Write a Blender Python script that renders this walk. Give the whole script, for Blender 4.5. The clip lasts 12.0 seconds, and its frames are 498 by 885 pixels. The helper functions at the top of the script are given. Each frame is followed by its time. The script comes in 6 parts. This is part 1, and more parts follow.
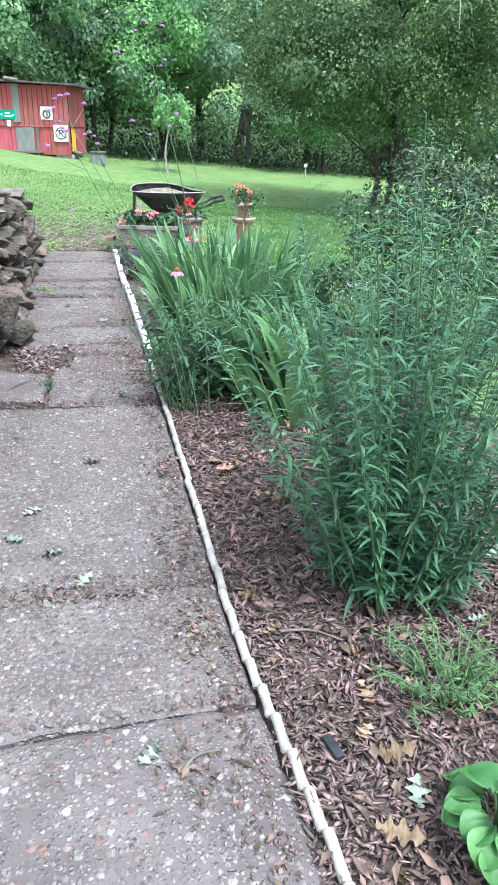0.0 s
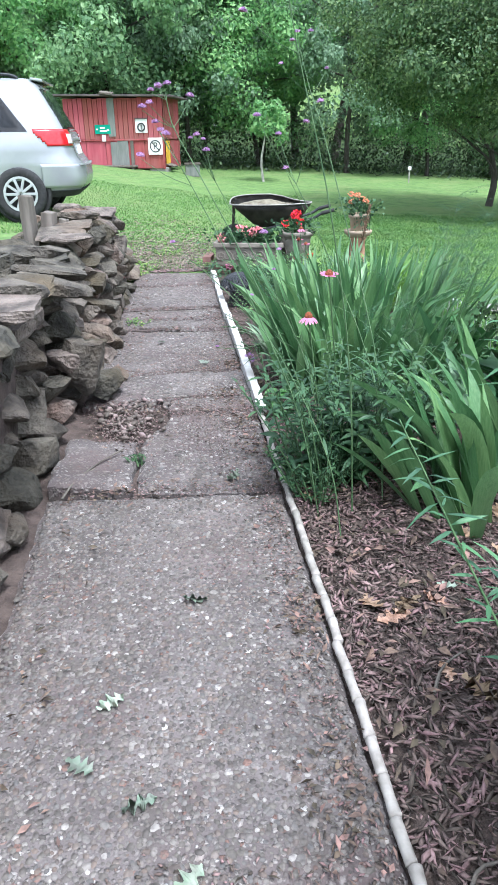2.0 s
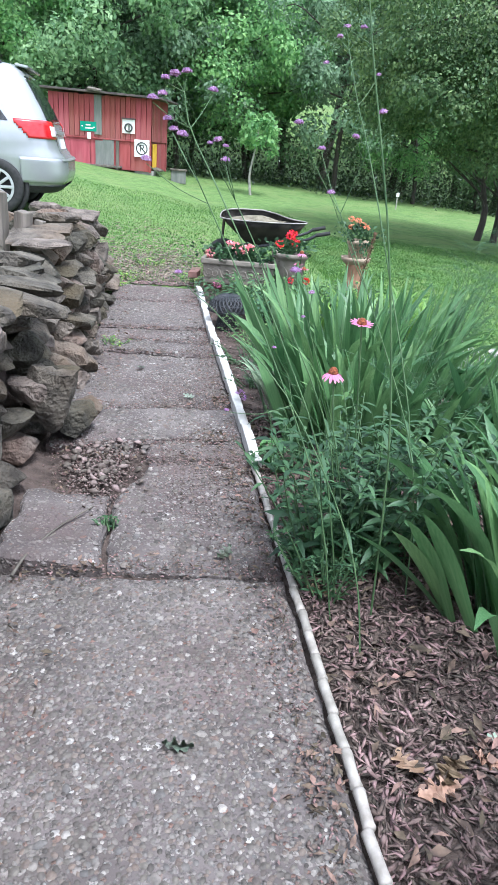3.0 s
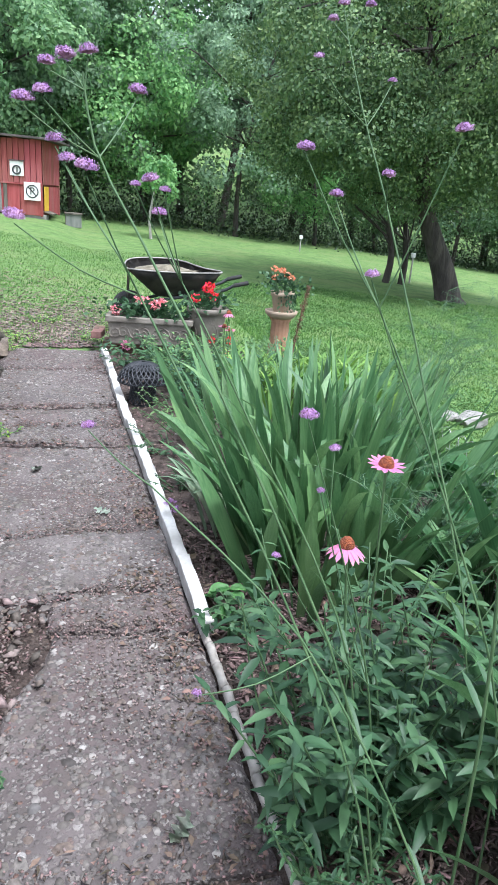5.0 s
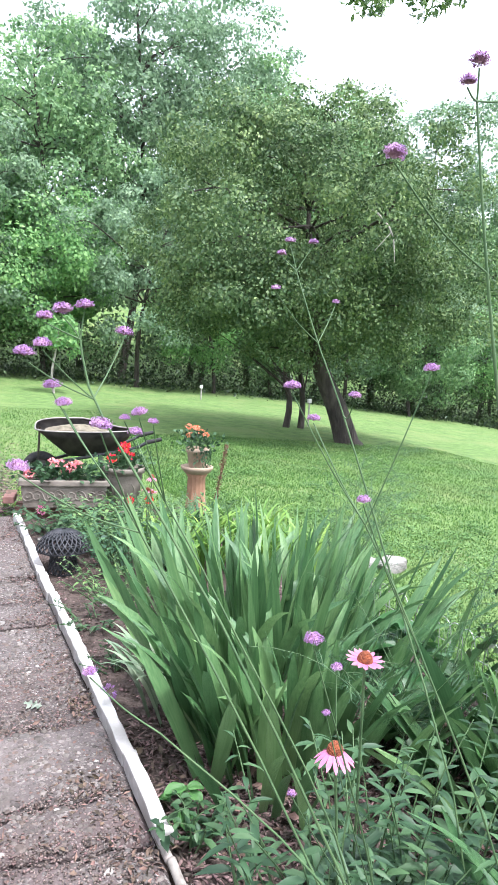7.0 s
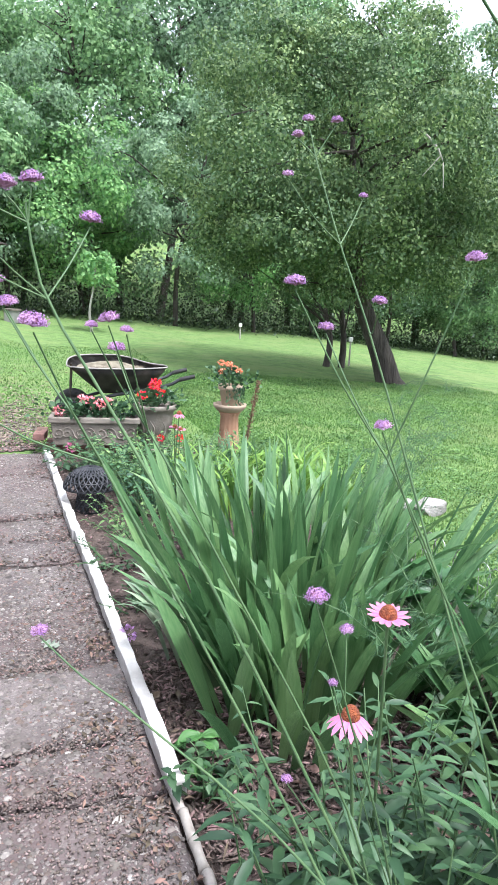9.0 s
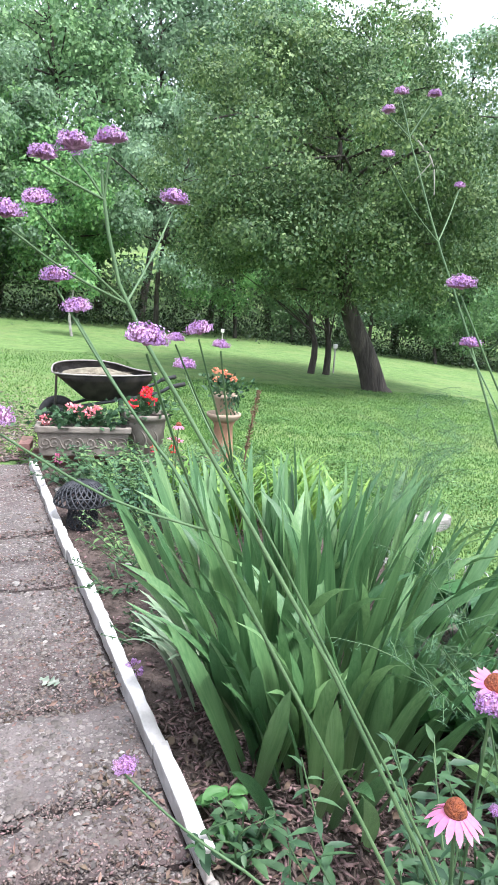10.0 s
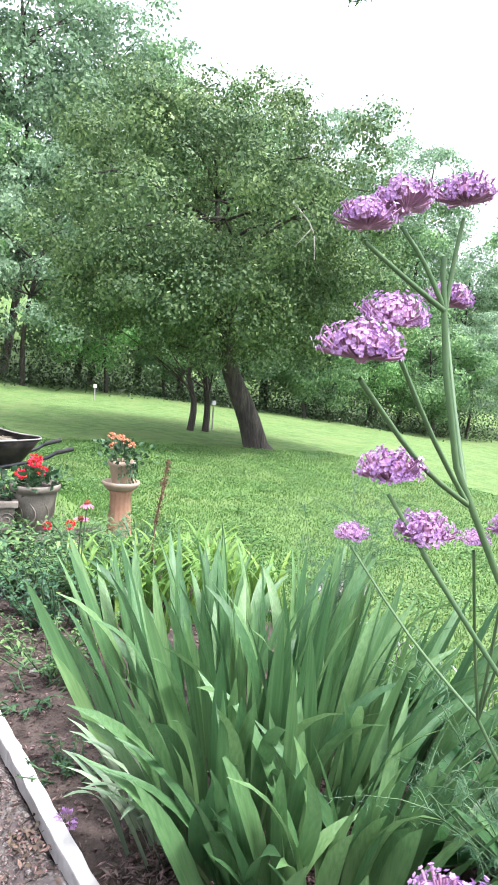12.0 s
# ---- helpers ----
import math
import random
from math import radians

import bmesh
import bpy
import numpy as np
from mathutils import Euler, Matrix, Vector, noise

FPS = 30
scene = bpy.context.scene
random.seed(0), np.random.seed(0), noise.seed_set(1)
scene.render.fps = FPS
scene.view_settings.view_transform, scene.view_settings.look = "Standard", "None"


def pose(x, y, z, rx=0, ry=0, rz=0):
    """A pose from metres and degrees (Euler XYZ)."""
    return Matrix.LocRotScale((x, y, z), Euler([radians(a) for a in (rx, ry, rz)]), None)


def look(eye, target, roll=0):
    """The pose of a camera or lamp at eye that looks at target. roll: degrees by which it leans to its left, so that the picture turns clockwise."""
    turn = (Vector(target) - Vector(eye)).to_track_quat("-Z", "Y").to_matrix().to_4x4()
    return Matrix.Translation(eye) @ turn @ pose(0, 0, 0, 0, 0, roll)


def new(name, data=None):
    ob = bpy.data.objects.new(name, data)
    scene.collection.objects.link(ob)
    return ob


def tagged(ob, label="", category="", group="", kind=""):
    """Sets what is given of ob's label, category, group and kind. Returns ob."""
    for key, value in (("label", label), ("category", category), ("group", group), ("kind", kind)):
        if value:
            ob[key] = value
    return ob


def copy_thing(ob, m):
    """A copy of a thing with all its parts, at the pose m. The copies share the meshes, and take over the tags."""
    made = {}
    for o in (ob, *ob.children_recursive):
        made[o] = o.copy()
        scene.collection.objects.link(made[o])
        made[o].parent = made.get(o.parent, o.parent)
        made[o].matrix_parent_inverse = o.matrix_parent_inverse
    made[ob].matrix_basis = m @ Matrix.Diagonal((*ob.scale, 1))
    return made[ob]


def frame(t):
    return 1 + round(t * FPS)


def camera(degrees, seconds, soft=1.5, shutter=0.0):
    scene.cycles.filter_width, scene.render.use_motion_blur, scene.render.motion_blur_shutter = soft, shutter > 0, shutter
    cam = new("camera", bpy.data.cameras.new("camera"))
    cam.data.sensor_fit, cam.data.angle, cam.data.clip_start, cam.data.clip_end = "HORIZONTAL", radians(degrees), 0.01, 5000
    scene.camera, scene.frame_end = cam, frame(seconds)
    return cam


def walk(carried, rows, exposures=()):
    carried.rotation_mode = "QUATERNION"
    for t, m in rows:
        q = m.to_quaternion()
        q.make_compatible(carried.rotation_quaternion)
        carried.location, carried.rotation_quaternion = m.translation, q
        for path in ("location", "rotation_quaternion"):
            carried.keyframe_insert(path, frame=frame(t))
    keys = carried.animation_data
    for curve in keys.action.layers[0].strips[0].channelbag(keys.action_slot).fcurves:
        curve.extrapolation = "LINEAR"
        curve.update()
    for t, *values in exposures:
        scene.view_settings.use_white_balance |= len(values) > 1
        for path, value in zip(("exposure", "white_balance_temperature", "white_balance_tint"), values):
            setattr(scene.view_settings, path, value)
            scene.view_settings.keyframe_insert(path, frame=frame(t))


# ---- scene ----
cam = camera(40.5, 12.0)
PATH = [
    (0, (-0.385, 0.74, 1.486), (0.057, 2.499, 0.643), 2.1),
    (0.3, (-0.4, 0.9, 1.486), (0.138, 2.606, 0.591), 2.1),
    (0.5, (-0.345, 1.075, 1.457), (0.094, 2.793, 0.532), -1.1),
    (1, (-0.353, 1.315, 1.454), (-0.075, 3.072, 0.541), 0.7),
    (1.3, (-0.422, 1.447, 1.461), (-0.016, 3.269, 0.743), 1.4),
    (1.5, (-0.448, 1.524, 1.504), (-0.067, 3.323, 0.717), 2.6),
    (2, (-0.419, 1.865, 1.436), (-0.228, 3.675, 0.607), -0.7),
    (2.3, (-0.446, 2.057, 1.427), (-0.304, 3.834, 0.521), 0.6),
    (2.5, (-0.464, 2.185, 1.421), (-0.217, 4.003, 0.625), 2.8),
    (2.7, (-0.504, 2.299, 1.425), (-0.219, 4.109, 0.624), 4.3),
    (4.5, (-0.5, 3.252, 1.426), (-0.115, 5.054, 0.648), 3.85),
    (5, (-0.476, 3.462, 1.421), (0.089, 5.257, 0.744), 4.6),
    (5.5, (-0.518, 3.477, 1.506), (0.255, 5.284, 1.135), 2.8),
    (6, (-0.579, 3.471, 1.555), (0.128, 5.31, 1.214), 3.8),
    (6.5, (-0.584, 3.512, 1.534), (0.213, 5.33, 1.292), 3.7),
    (7, (-0.619, 3.534, 1.547), (0.221, 5.33, 1.287), 3.1),
    (7.5, (-0.579, 3.567, 1.536), (0.245, 5.355, 1.188), 2.2),
    (7.7, (-0.561, 3.593, 1.528), (0.223, 5.395, 1.152), 1.7),
    (9.5, (-0.46, 3.789, 1.477), (0.262, 5.602, 1.036), 2.9),
    (10, (-0.542, 3.964, 1.475), (0.247, 5.753, 1.057), 3.5),
    (10.5, (-0.581, 4.152, 1.497), (0.309, 5.903, 1.123), 6.5),
    (11, (-0.574, 4.249, 1.521), (0.25, 6.061, 1.323), 6.3),
    (11.5, (-0.621, 4.33, 1.525), (0.312, 6.091, 1.364), 6.2),
    (12, (-0.67, 4.403, 1.525), (0.469, 6.03, 1.285), 4.3),
]
walk(cam, [(t, look(eye, target, roll)) for t, eye, target, roll in PATH], exposures=((0.0, 2.3, 5450.0, 8.0), (2.5, 2.02, 5500.0, 10.0), (5.0, 1.92, 5620.0, 11.0), (7.0, 2.3, 5900.0, 16.0), (9.5, 2.18, 5850.0, 14.0), (11.0, 2.36, 5850.0, 16.0), (12.0, 2.4, 6000.0, 16.0)))

# ---- light: bright overcast sky ----
world = bpy.data.worlds.new("sky")
scene.world = world
world.use_nodes = True
wn = world.node_tree
sky = wn.nodes.new("ShaderNodeTexSky")
sky.sky_type = "NISHITA"
sky.sun_disc = False
sky.sun_elevation, sky.sun_rotation = radians(66), radians(155)
sky.air_density, sky.dust_density, sky.ozone_density = 1.0, 7.0, 0.6
wn.nodes["Background"].inputs["Strength"].default_value = 0.12
veil = wn.nodes.new("ShaderNodeMix")
veil.data_type = "RGBA"
veil.inputs[0].default_value = 0.75
veil.inputs[7].default_value = (4.7, 4.75, 4.85, 1)
wn.links.new(sky.outputs[0], veil.inputs[6])
wn.links.new(veil.outputs[2], wn.nodes["Background"].inputs["Color"])
sun = new("sun", bpy.data.lights.new("sun", "SUN"))
sun.data.energy, sun.data.angle, sun.data.color = 1.5, radians(14), (1.0, 0.97, 0.92)
sun.matrix_world = look((0, 0, 30), (-4.7, 10.1, 5.0))

# ---- materials ----
def mat(name, c1, c2, scale=6.0, rough=0.8, bump=0.2, bscale=40.0, c3=None, metal=0.0, vary=0.0, island=0.0, trans=0.0, spec=0.4, dist=0.01, world_co=False, streak=None):
    m = bpy.data.materials.new(name)
    m.use_nodes = True
    nt = m.node_tree
    n, link = nt.nodes, nt.links.new
    b = n["Principled BSDF"]
    b.inputs["Roughness"].default_value, b.inputs["Metallic"].default_value = rough, metal
    b.inputs["Specular IOR Level"].default_value = spec
    if world_co:
        co = n.new("ShaderNodeNewGeometry").outputs["Position"]
    else:
        co = n.new("ShaderNodeTexCoord").outputs["Object"]
    if streak:
        mp = n.new("ShaderNodeMapping")
        mp.inputs["Scale"].default_value = streak
        link(co, mp.inputs[0])
        co = mp.outputs[0]
    def noise_tex(sc, detail=5.0):
        t = n.new("ShaderNodeTexNoise")
        t.inputs["Scale"].default_value, t.inputs["Detail"].default_value = sc, detail
        link(co, t.inputs["Vector"])
        return t.outputs["Fac"]
    def ramp(fac, a, bb):
        r = n.new("ShaderNodeMapRange")
        r.inputs["From Min"].default_value, r.inputs["From Max"].default_value = a, bb
        link(fac, r.inputs["Value"])
        return r.outputs[0]
    def mix(fac, a, bcol):
        x = n.new("ShaderNodeMix")
        x.data_type = "RGBA"
        if isinstance(fac, float):
            x.inputs[0].default_value = fac
        else:
            link(fac, x.inputs[0])
        for sock, v in ((x.inputs[6], a), (x.inputs[7], bcol)):
            if isinstance(v, tuple):
                sock.default_value = (*v, 1)
            else:
                link(v, sock)
        return x.outputs[2]
    col = mix(ramp(noise_tex(scale), 0.35, 0.65), c1, c2)
    if c3:
        col = mix(ramp(noise_tex(scale * 0.23, 3.0), 0.48, 0.72), col, c3)
    if vary or island:
        hsv = n.new("ShaderNodeHueSaturation")
        src = n.new("ShaderNodeObjectInfo").outputs["Random"] if vary else n.new("ShaderNodeNewGeometry").outputs["Random Per Island"]
        r = n.new("ShaderNodeMapRange")
        amt = vary or island
        r.inputs["To Min"].default_value, r.inputs["To Max"].default_value = 1 - amt, 1 + amt
        link(src, r.inputs["Value"])
        link(r.outputs[0], hsv.inputs["Value"])
        r2 = n.new("ShaderNodeMapRange")
        r2.inputs["To Min"].default_value, r2.inputs["To Max"].default_value = 0.5 + amt * 0.06, 0.5 - amt * 0.06
        link(src, r2.inputs["Value"])
        link(r2.outputs[0], hsv.inputs["Hue"])
        link(col, hsv.inputs["Color"])
        col = hsv.outputs[0]
    link(col, b.inputs["Base Color"])
    if bump:
        bp = n.new("ShaderNodeBump")
        bp.inputs["Strength"].default_value, bp.inputs["Distance"].default_value = bump, dist
        link(noise_tex(bscale), bp.inputs["Height"])
        link(bp.outputs[0], b.inputs["Normal"])
    if trans:
        tr = n.new("ShaderNodeBsdfTranslucent")
        link(col, tr.inputs["Color"])
        mx = n.new("ShaderNodeMixShader")
        mx.inputs[0].default_value = trans
        link(b.outputs[0], mx.inputs[1])
        link(tr.outputs[0], mx.inputs[2])
        link(mx.outputs[0], n["Material Output"].inputs["Surface"])
    return m


def leaf_mat(name, c1, c2, island=0.35, trans=0.3, rough=0.5, scale=0.7):
    return mat(name, c1, c2, scale=scale, rough=rough, bump=0, island=island, trans=trans, spec=0.35)


def aggregate_mat():
    """Worn exposed-aggregate concrete: mixed pebbles in grey-brown paste, with reddish grime."""
    m = mat("aggregate", (0.076, 0.064, 0.061), (0.138, 0.119, 0.113), scale=3.1, rough=0.88, bump=0, c3=(0.08, 0.053, 0.05), world_co=True)
    nt = m.node_tree
    n, link = nt.nodes, nt.links.new
    b = n["Principled BSDF"]
    paste = b.inputs["Base Color"].links[0].from_socket
    pos = n.new("ShaderNodeNewGeometry").outputs["Position"]
    def remap(fac, a, bb, c, d):
        r = n.new("ShaderNodeMapRange")
        for name, v in (("From Min", a), ("From Max", bb), ("To Min", c), ("To Max", d)):
            r.inputs[name].default_value = v
        link(fac, r.inputs["Value"])
        return r.outputs[0]
    def blend(fac, a, c):
        x = n.new("ShaderNodeMix")
        x.data_type = "RGBA"
        link(fac, x.inputs[0])
        for sock, v in ((x.inputs[6], a), (x.inputs[7], c)):
            if isinstance(v, tuple):
                sock.default_value = (*v, 1)
            else:
                link(v, sock)
        return x.outputs[2]
    def times(a, c):
        x = n.new("ShaderNodeMath")
        x.operation = "MULTIPLY"
        link(a, x.inputs[0])
        link(c, x.inputs[1])
        return x.outputs[0]
    def grain(scale, detail=4.0):
        t = n.new("ShaderNodeTexNoise")
        t.inputs["Scale"].default_value, t.inputs["Detail"].default_value = scale, detail
        link(pos, t.inputs["Vector"])
        return t.outputs["Fac"]
    warp = n.new("ShaderNodeVectorMath")
    warp.operation = "MULTIPLY_ADD"
    wob = n.new("ShaderNodeTexNoise")
    wob.inputs["Scale"].default_value = 60
    link(pos, wob.inputs["Vector"])
    link(wob.outputs["Color"], warp.inputs[0])
    warp.inputs[1].default_value = (0.012, 0.012, 0.012)
    link(pos, warp.inputs[2])
    col, height = paste, None
    for scale, keep in ((74, 0.14), (40, 0.6)):
        vor = n.new("ShaderNodeTexVoronoi")
        vor.inputs["Scale"].default_value = scale
        link(warp.outputs[0], vor.inputs["Vector"])
        ch = n.new("ShaderNodeSeparateColor")
        link(vor.outputs["Color"], ch.inputs[0])
        stone = blend(ch.outputs[1], (0.11, 0.096, 0.088), (0.27, 0.245, 0.225))
        stone = blend(remap(ch.outputs[2], 0.94, 0.97, 0, 1), stone, (0.36, 0.34, 0.315))
        stone = blend(remap(ch.outputs[2], 0.12, 0.05, 0, 1), stone, (0.17, 0.105, 0.085))
        shown = times(remap(vor.outputs["Distance"], 0.5, 0.4, 0, 1), remap(ch.outputs[0], keep, keep + 0.04, 0, 1))
        shown = times(shown, remap(grain(5.5), 0.34, 0.5, 0.3, 1.0))
        col = blend(shown, col, stone)
        dome = times(shown, remap(vor.outputs["Distance"], 0.0, 0.42, 1, 0.2))
        if height is None:
            height = dome
        else:
            x = n.new("ShaderNodeMath")
            x.operation = "MAXIMUM"
            link(height, x.inputs[0])
            link(dome, x.inputs[1])
            height = x.outputs[0]
    col = blend(remap(grain(130, 2.0), 0.55, 0.7, 0, 0.6), col, (0.05, 0.042, 0.037))
    col = blend(remap(grain(1.7, 6.0), 0.52, 0.7, 0, 0.55), col, (0.1, 0.068, 0.064))
    col = blend(remap(grain(6.5, 6.0), 0.55, 0.72, 0, 0.6), col, (0.07, 0.062, 0.05))
    link(col, b.inputs["Base Color"])
    bp = n.new("ShaderNodeBump")
    bp.inputs["Strength"].default_value, bp.inputs["Distance"].default_value = 1.0, 0.009
    link(height, bp.inputs["Height"])
    bp2 = n.new("ShaderNodeBump")
    bp2.inputs["Strength"].default_value, bp2.inputs["Distance"].default_value = 0.6, 0.004
    link(grain(210), bp2.inputs["Height"])
    link(bp.outputs[0], bp2.inputs["Normal"])
    link(bp2.outputs[0], b.inputs["Normal"])
    return m


M_AGG = aggregate_mat()
def pebble_mat():
    """River pebbles: mostly dull grey and tan, now and then a white one."""
    m = mat("pebble", (0.36, 0.345, 0.33), (0.68, 0.655, 0.625), scale=60, rough=0.75, bump=0.3, bscale=200, dist=0.002)
    n, link = m.node_tree.nodes, m.node_tree.links.new
    ramp = n.new("ShaderNodeValToRGB")
    stops = ((0.0, (0.1, 0.09, 0.085)), (0.2, (0.2, 0.185, 0.165)), (0.4, (0.145, 0.13, 0.125)), (0.55, (0.22, 0.175, 0.15)), (0.7, (0.26, 0.24, 0.225)), (0.86, (0.17, 0.165, 0.165)), (0.96, (0.3, 0.28, 0.26)), (0.99, (0.5, 0.48, 0.455)))
    while len(ramp.color_ramp.elements) < len(stops):
        ramp.color_ramp.elements.new(0.5)
    for e, (at, c) in zip(ramp.color_ramp.elements, stops):
        e.position, e.color = at, (*c, 1)
    link(n.new("ShaderNodeNewGeometry").outputs["Random Per Island"], ramp.inputs[0])
    b = n["Principled BSDF"]
    mx = n.new("ShaderNodeMix")
    mx.data_type, mx.blend_type = "RGBA", "MULTIPLY"
    mx.inputs[0].default_value = 1.0
    link(ramp.outputs[0], mx.inputs[6])
    link(b.inputs["Base Color"].links[0].from_socket, mx.inputs[7])
    link(mx.outputs[2], b.inputs["Base Color"])
    return m


M_PEBBLE = pebble_mat()
M_GRAVEL = mat("brown_gravel", (0.11, 0.085, 0.073), (0.21, 0.17, 0.15), scale=24, rough=0.9, bump=0.4, bscale=90, island=0.5)
M_LAWN = mat("lawn", (0.078, 0.145, 0.036), (0.132, 0.22, 0.06), scale=5.0, rough=0.9, bump=0.9, bscale=38, c3=(0.15, 0.205, 0.068), world_co=True, dist=0.04)
M_BLADE = mat("grass_blade", (0.06, 0.152, 0.03), (0.122, 0.245, 0.06), scale=1.9, rough=0.5, bump=0, c3=(0.155, 0.235, 0.08), island=0.4, trans=0.3, spec=0.35)
M_CLOVER = leaf_mat("clover_leaf", (0.08, 0.175, 0.045), (0.135, 0.25, 0.08), island=0.35, trans=0.3, scale=3)
M_SOIL = mat("soil", (0.05, 0.036, 0.03), (0.1, 0.075, 0.063), scale=14, rough=0.95, bump=0.9, bscale=60, dist=0.02, world_co=True)
M_CHIP = mat("bark_chip", (0.085, 0.057, 0.049), (0.19, 0.138, 0.12), scale=25, rough=0.9, bump=0.3, bscale=120, island=0.65)
M_DRYLEAF = mat("dry_leaf", (0.24, 0.15, 0.09), (0.36, 0.25, 0.17), scale=30, rough=0.8, bump=0.2, vary=0.3)
M_LITTER = mat("leaf_litter", (0.06, 0.042, 0.032), (0.17, 0.12, 0.085), scale=30, rough=0.85, bump=0, island=0.6)
M_PALELEAF = mat("pale_leaf", (0.35, 0.37, 0.31), (0.25, 0.33, 0.24), scale=30, rough=0.7, bump=0.2, vary=0.25)
M_STONE = mat("field_stone", (0.042, 0.036, 0.029), (0.145, 0.126, 0.1), scale=9, rough=0.9, bump=1.0, bscale=45, c3=(0.12, 0.086, 0.054), vary=0.55, dist=0.03, world_co=True)
M_WHITE = mat("white_paint", (0.42, 0.41, 0.39), (0.58, 0.57, 0.55), scale=18, rough=0.65, bump=0.5, bscale=50, c3=(0.34, 0.32, 0.29), vary=0.06)
M_CANE = mat("pale_cane", (0.22, 0.2, 0.175), (0.36, 0.335, 0.3), scale=22, rough=0.7, bump=0.3, c3=(0.24, 0.215, 0.19), vary=0.15)
M_BARK = mat("bark", (0.032, 0.028, 0.024), (0.075, 0.064, 0.054), scale=9, rough=0.95, bump=1.0, bscale=22, dist=0.05, streak=(1, 1, 0.25))
M_PALEBARK = mat("pale_bark", (0.25, 0.24, 0.21), (0.4, 0.38, 0.34), scale=9, rough=0.9, bump=0.5, bscale=30)
M_OLDWOOD = mat("old_wood", (0.075, 0.065, 0.053), (0.17, 0.15, 0.125), scale=10, rough=0.9, bump=0.8, bscale=30, dist=0.02, streak=(1, 1, 0.12), vary=0.2)
M_APPLE = mat("orchard_leaf", (0.075, 0.135, 0.055), (0.135, 0.215, 0.08), scale=0.9, rough=0.55, bump=0, island=0.5, trans=0.28, spec=0.3)
# M_FOREST and M_FOREST2 are lightened to hold the woods' haze; M_FOREST2 is bluer
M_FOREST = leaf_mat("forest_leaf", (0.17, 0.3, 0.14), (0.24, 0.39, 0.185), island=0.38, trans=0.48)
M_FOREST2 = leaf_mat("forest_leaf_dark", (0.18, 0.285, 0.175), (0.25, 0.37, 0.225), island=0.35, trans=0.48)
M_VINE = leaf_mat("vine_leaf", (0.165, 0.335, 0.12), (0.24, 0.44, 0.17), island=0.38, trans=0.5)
# far leaves: haze of distance mixed into the colour, paler and bluer
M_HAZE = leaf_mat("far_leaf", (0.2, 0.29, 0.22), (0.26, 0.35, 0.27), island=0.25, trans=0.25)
M_IRIS = mat("iris_leaf", (0.075, 0.172, 0.062), (0.122, 0.235, 0.092), scale=5, rough=0.36, bump=0.3, bscale=60, vary=0.36, trans=0.26, streak=(30, 30, 0.5), dist=0.004, spec=0.5)
M_STRAP = mat("pale_strap", (0.2, 0.29, 0.18), (0.33, 0.4, 0.28), scale=6, rough=0.45, bump=0.2, bscale=60, vary=0.25, trans=0.25)
M_LILY = mat("daylily_leaf", (0.1, 0.22, 0.04), (0.19, 0.33, 0.065), scale=6, rough=0.45, bump=0.2, bscale=60, vary=0.35, trans=0.3)
M_MID = leaf_mat("border_leaf", (0.075, 0.16, 0.055), (0.13, 0.235, 0.085), island=0.45, trans=0.3, scale=4)
M_HERB = leaf_mat("herb_leaf", (0.03, 0.075, 0.032), (0.056, 0.125, 0.052), island=0.4, trans=0.25, scale=4)
M_BUSH = leaf_mat("narrow_leaf", (0.046, 0.118, 0.06), (0.082, 0.175, 0.09), island=0.42, trans=0.32, scale=4)
M_LIME = leaf_mat("lime_leaf", (0.14, 0.27, 0.05), (0.22, 0.36, 0.07), island=0.3, trans=0.35, scale=4)
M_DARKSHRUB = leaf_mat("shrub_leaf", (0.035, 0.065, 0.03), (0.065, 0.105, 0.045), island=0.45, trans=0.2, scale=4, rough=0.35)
M_BIGLEAF = mat("broad_leaf", (0.06, 0.165, 0.045), (0.1, 0.235, 0.07), scale=12, rough=0.5, bump=0.4, bscale=30, trans=0.3, vary=0.15)
M_HOSTA = mat("hosta_leaf", (0.035, 0.11, 0.035), (0.06, 0.16, 0.05), scale=8, rough=0.4, bump=0.4, bscale=30, trans=0.2, vary=0.2)
M_STEM = mat("green_stem", (0.05, 0.1, 0.04), (0.085, 0.145, 0.06), scale=12, rough=0.6, bump=0.1)
M_BROWNSTEM = mat("brown_stem", (0.11, 0.07, 0.04), (0.19, 0.11, 0.07), scale=12, rough=0.8, bump=0.2)
M_VERBENA = mat("verbena_petal", (0.34, 0.17, 0.42), (0.62, 0.4, 0.64), scale=40, rough=0.6, bump=0, island=0.35, trans=0.3)
M_CALYX = mat("verbena_calyx", (0.22, 0.1, 0.17), (0.36, 0.19, 0.3), scale=60, rough=0.7, bump=0)
M_PINKPETAL = mat("pink_petal", (0.48, 0.11, 0.25), (0.64, 0.25, 0.38), scale=30, rough=0.6, bump=0, island=0.2, trans=0.25)
M_CONE = mat("cone_centre", (0.1, 0.02, 0.008), (0.26, 0.07, 0.02), scale=120, rough=0.7, bump=0.8, bscale=300)
M_RED = mat("red_petal", (0.6, 0.008, 0.015), (0.75, 0.02, 0.03), scale=30, rough=0.55, bump=0, island=0.3, trans=0.15)
M_CORAL = mat("coral_petal", (0.75, 0.2, 0.24), (0.8, 0.37, 0.38), scale=30, rough=0.55, bump=0, island=0.25, trans=0.2)
M_ORANGE = mat("salmon_petal", (0.75, 0.25, 0.13), (0.8, 0.38, 0.24), scale=30, rough=0.55, bump=0, island=0.25, trans=0.2)
M_RESIN = mat("cast_stone", (0.14, 0.122, 0.1), (0.23, 0.205, 0.17), scale=9, rough=0.75, bump=0.4, bscale=60)
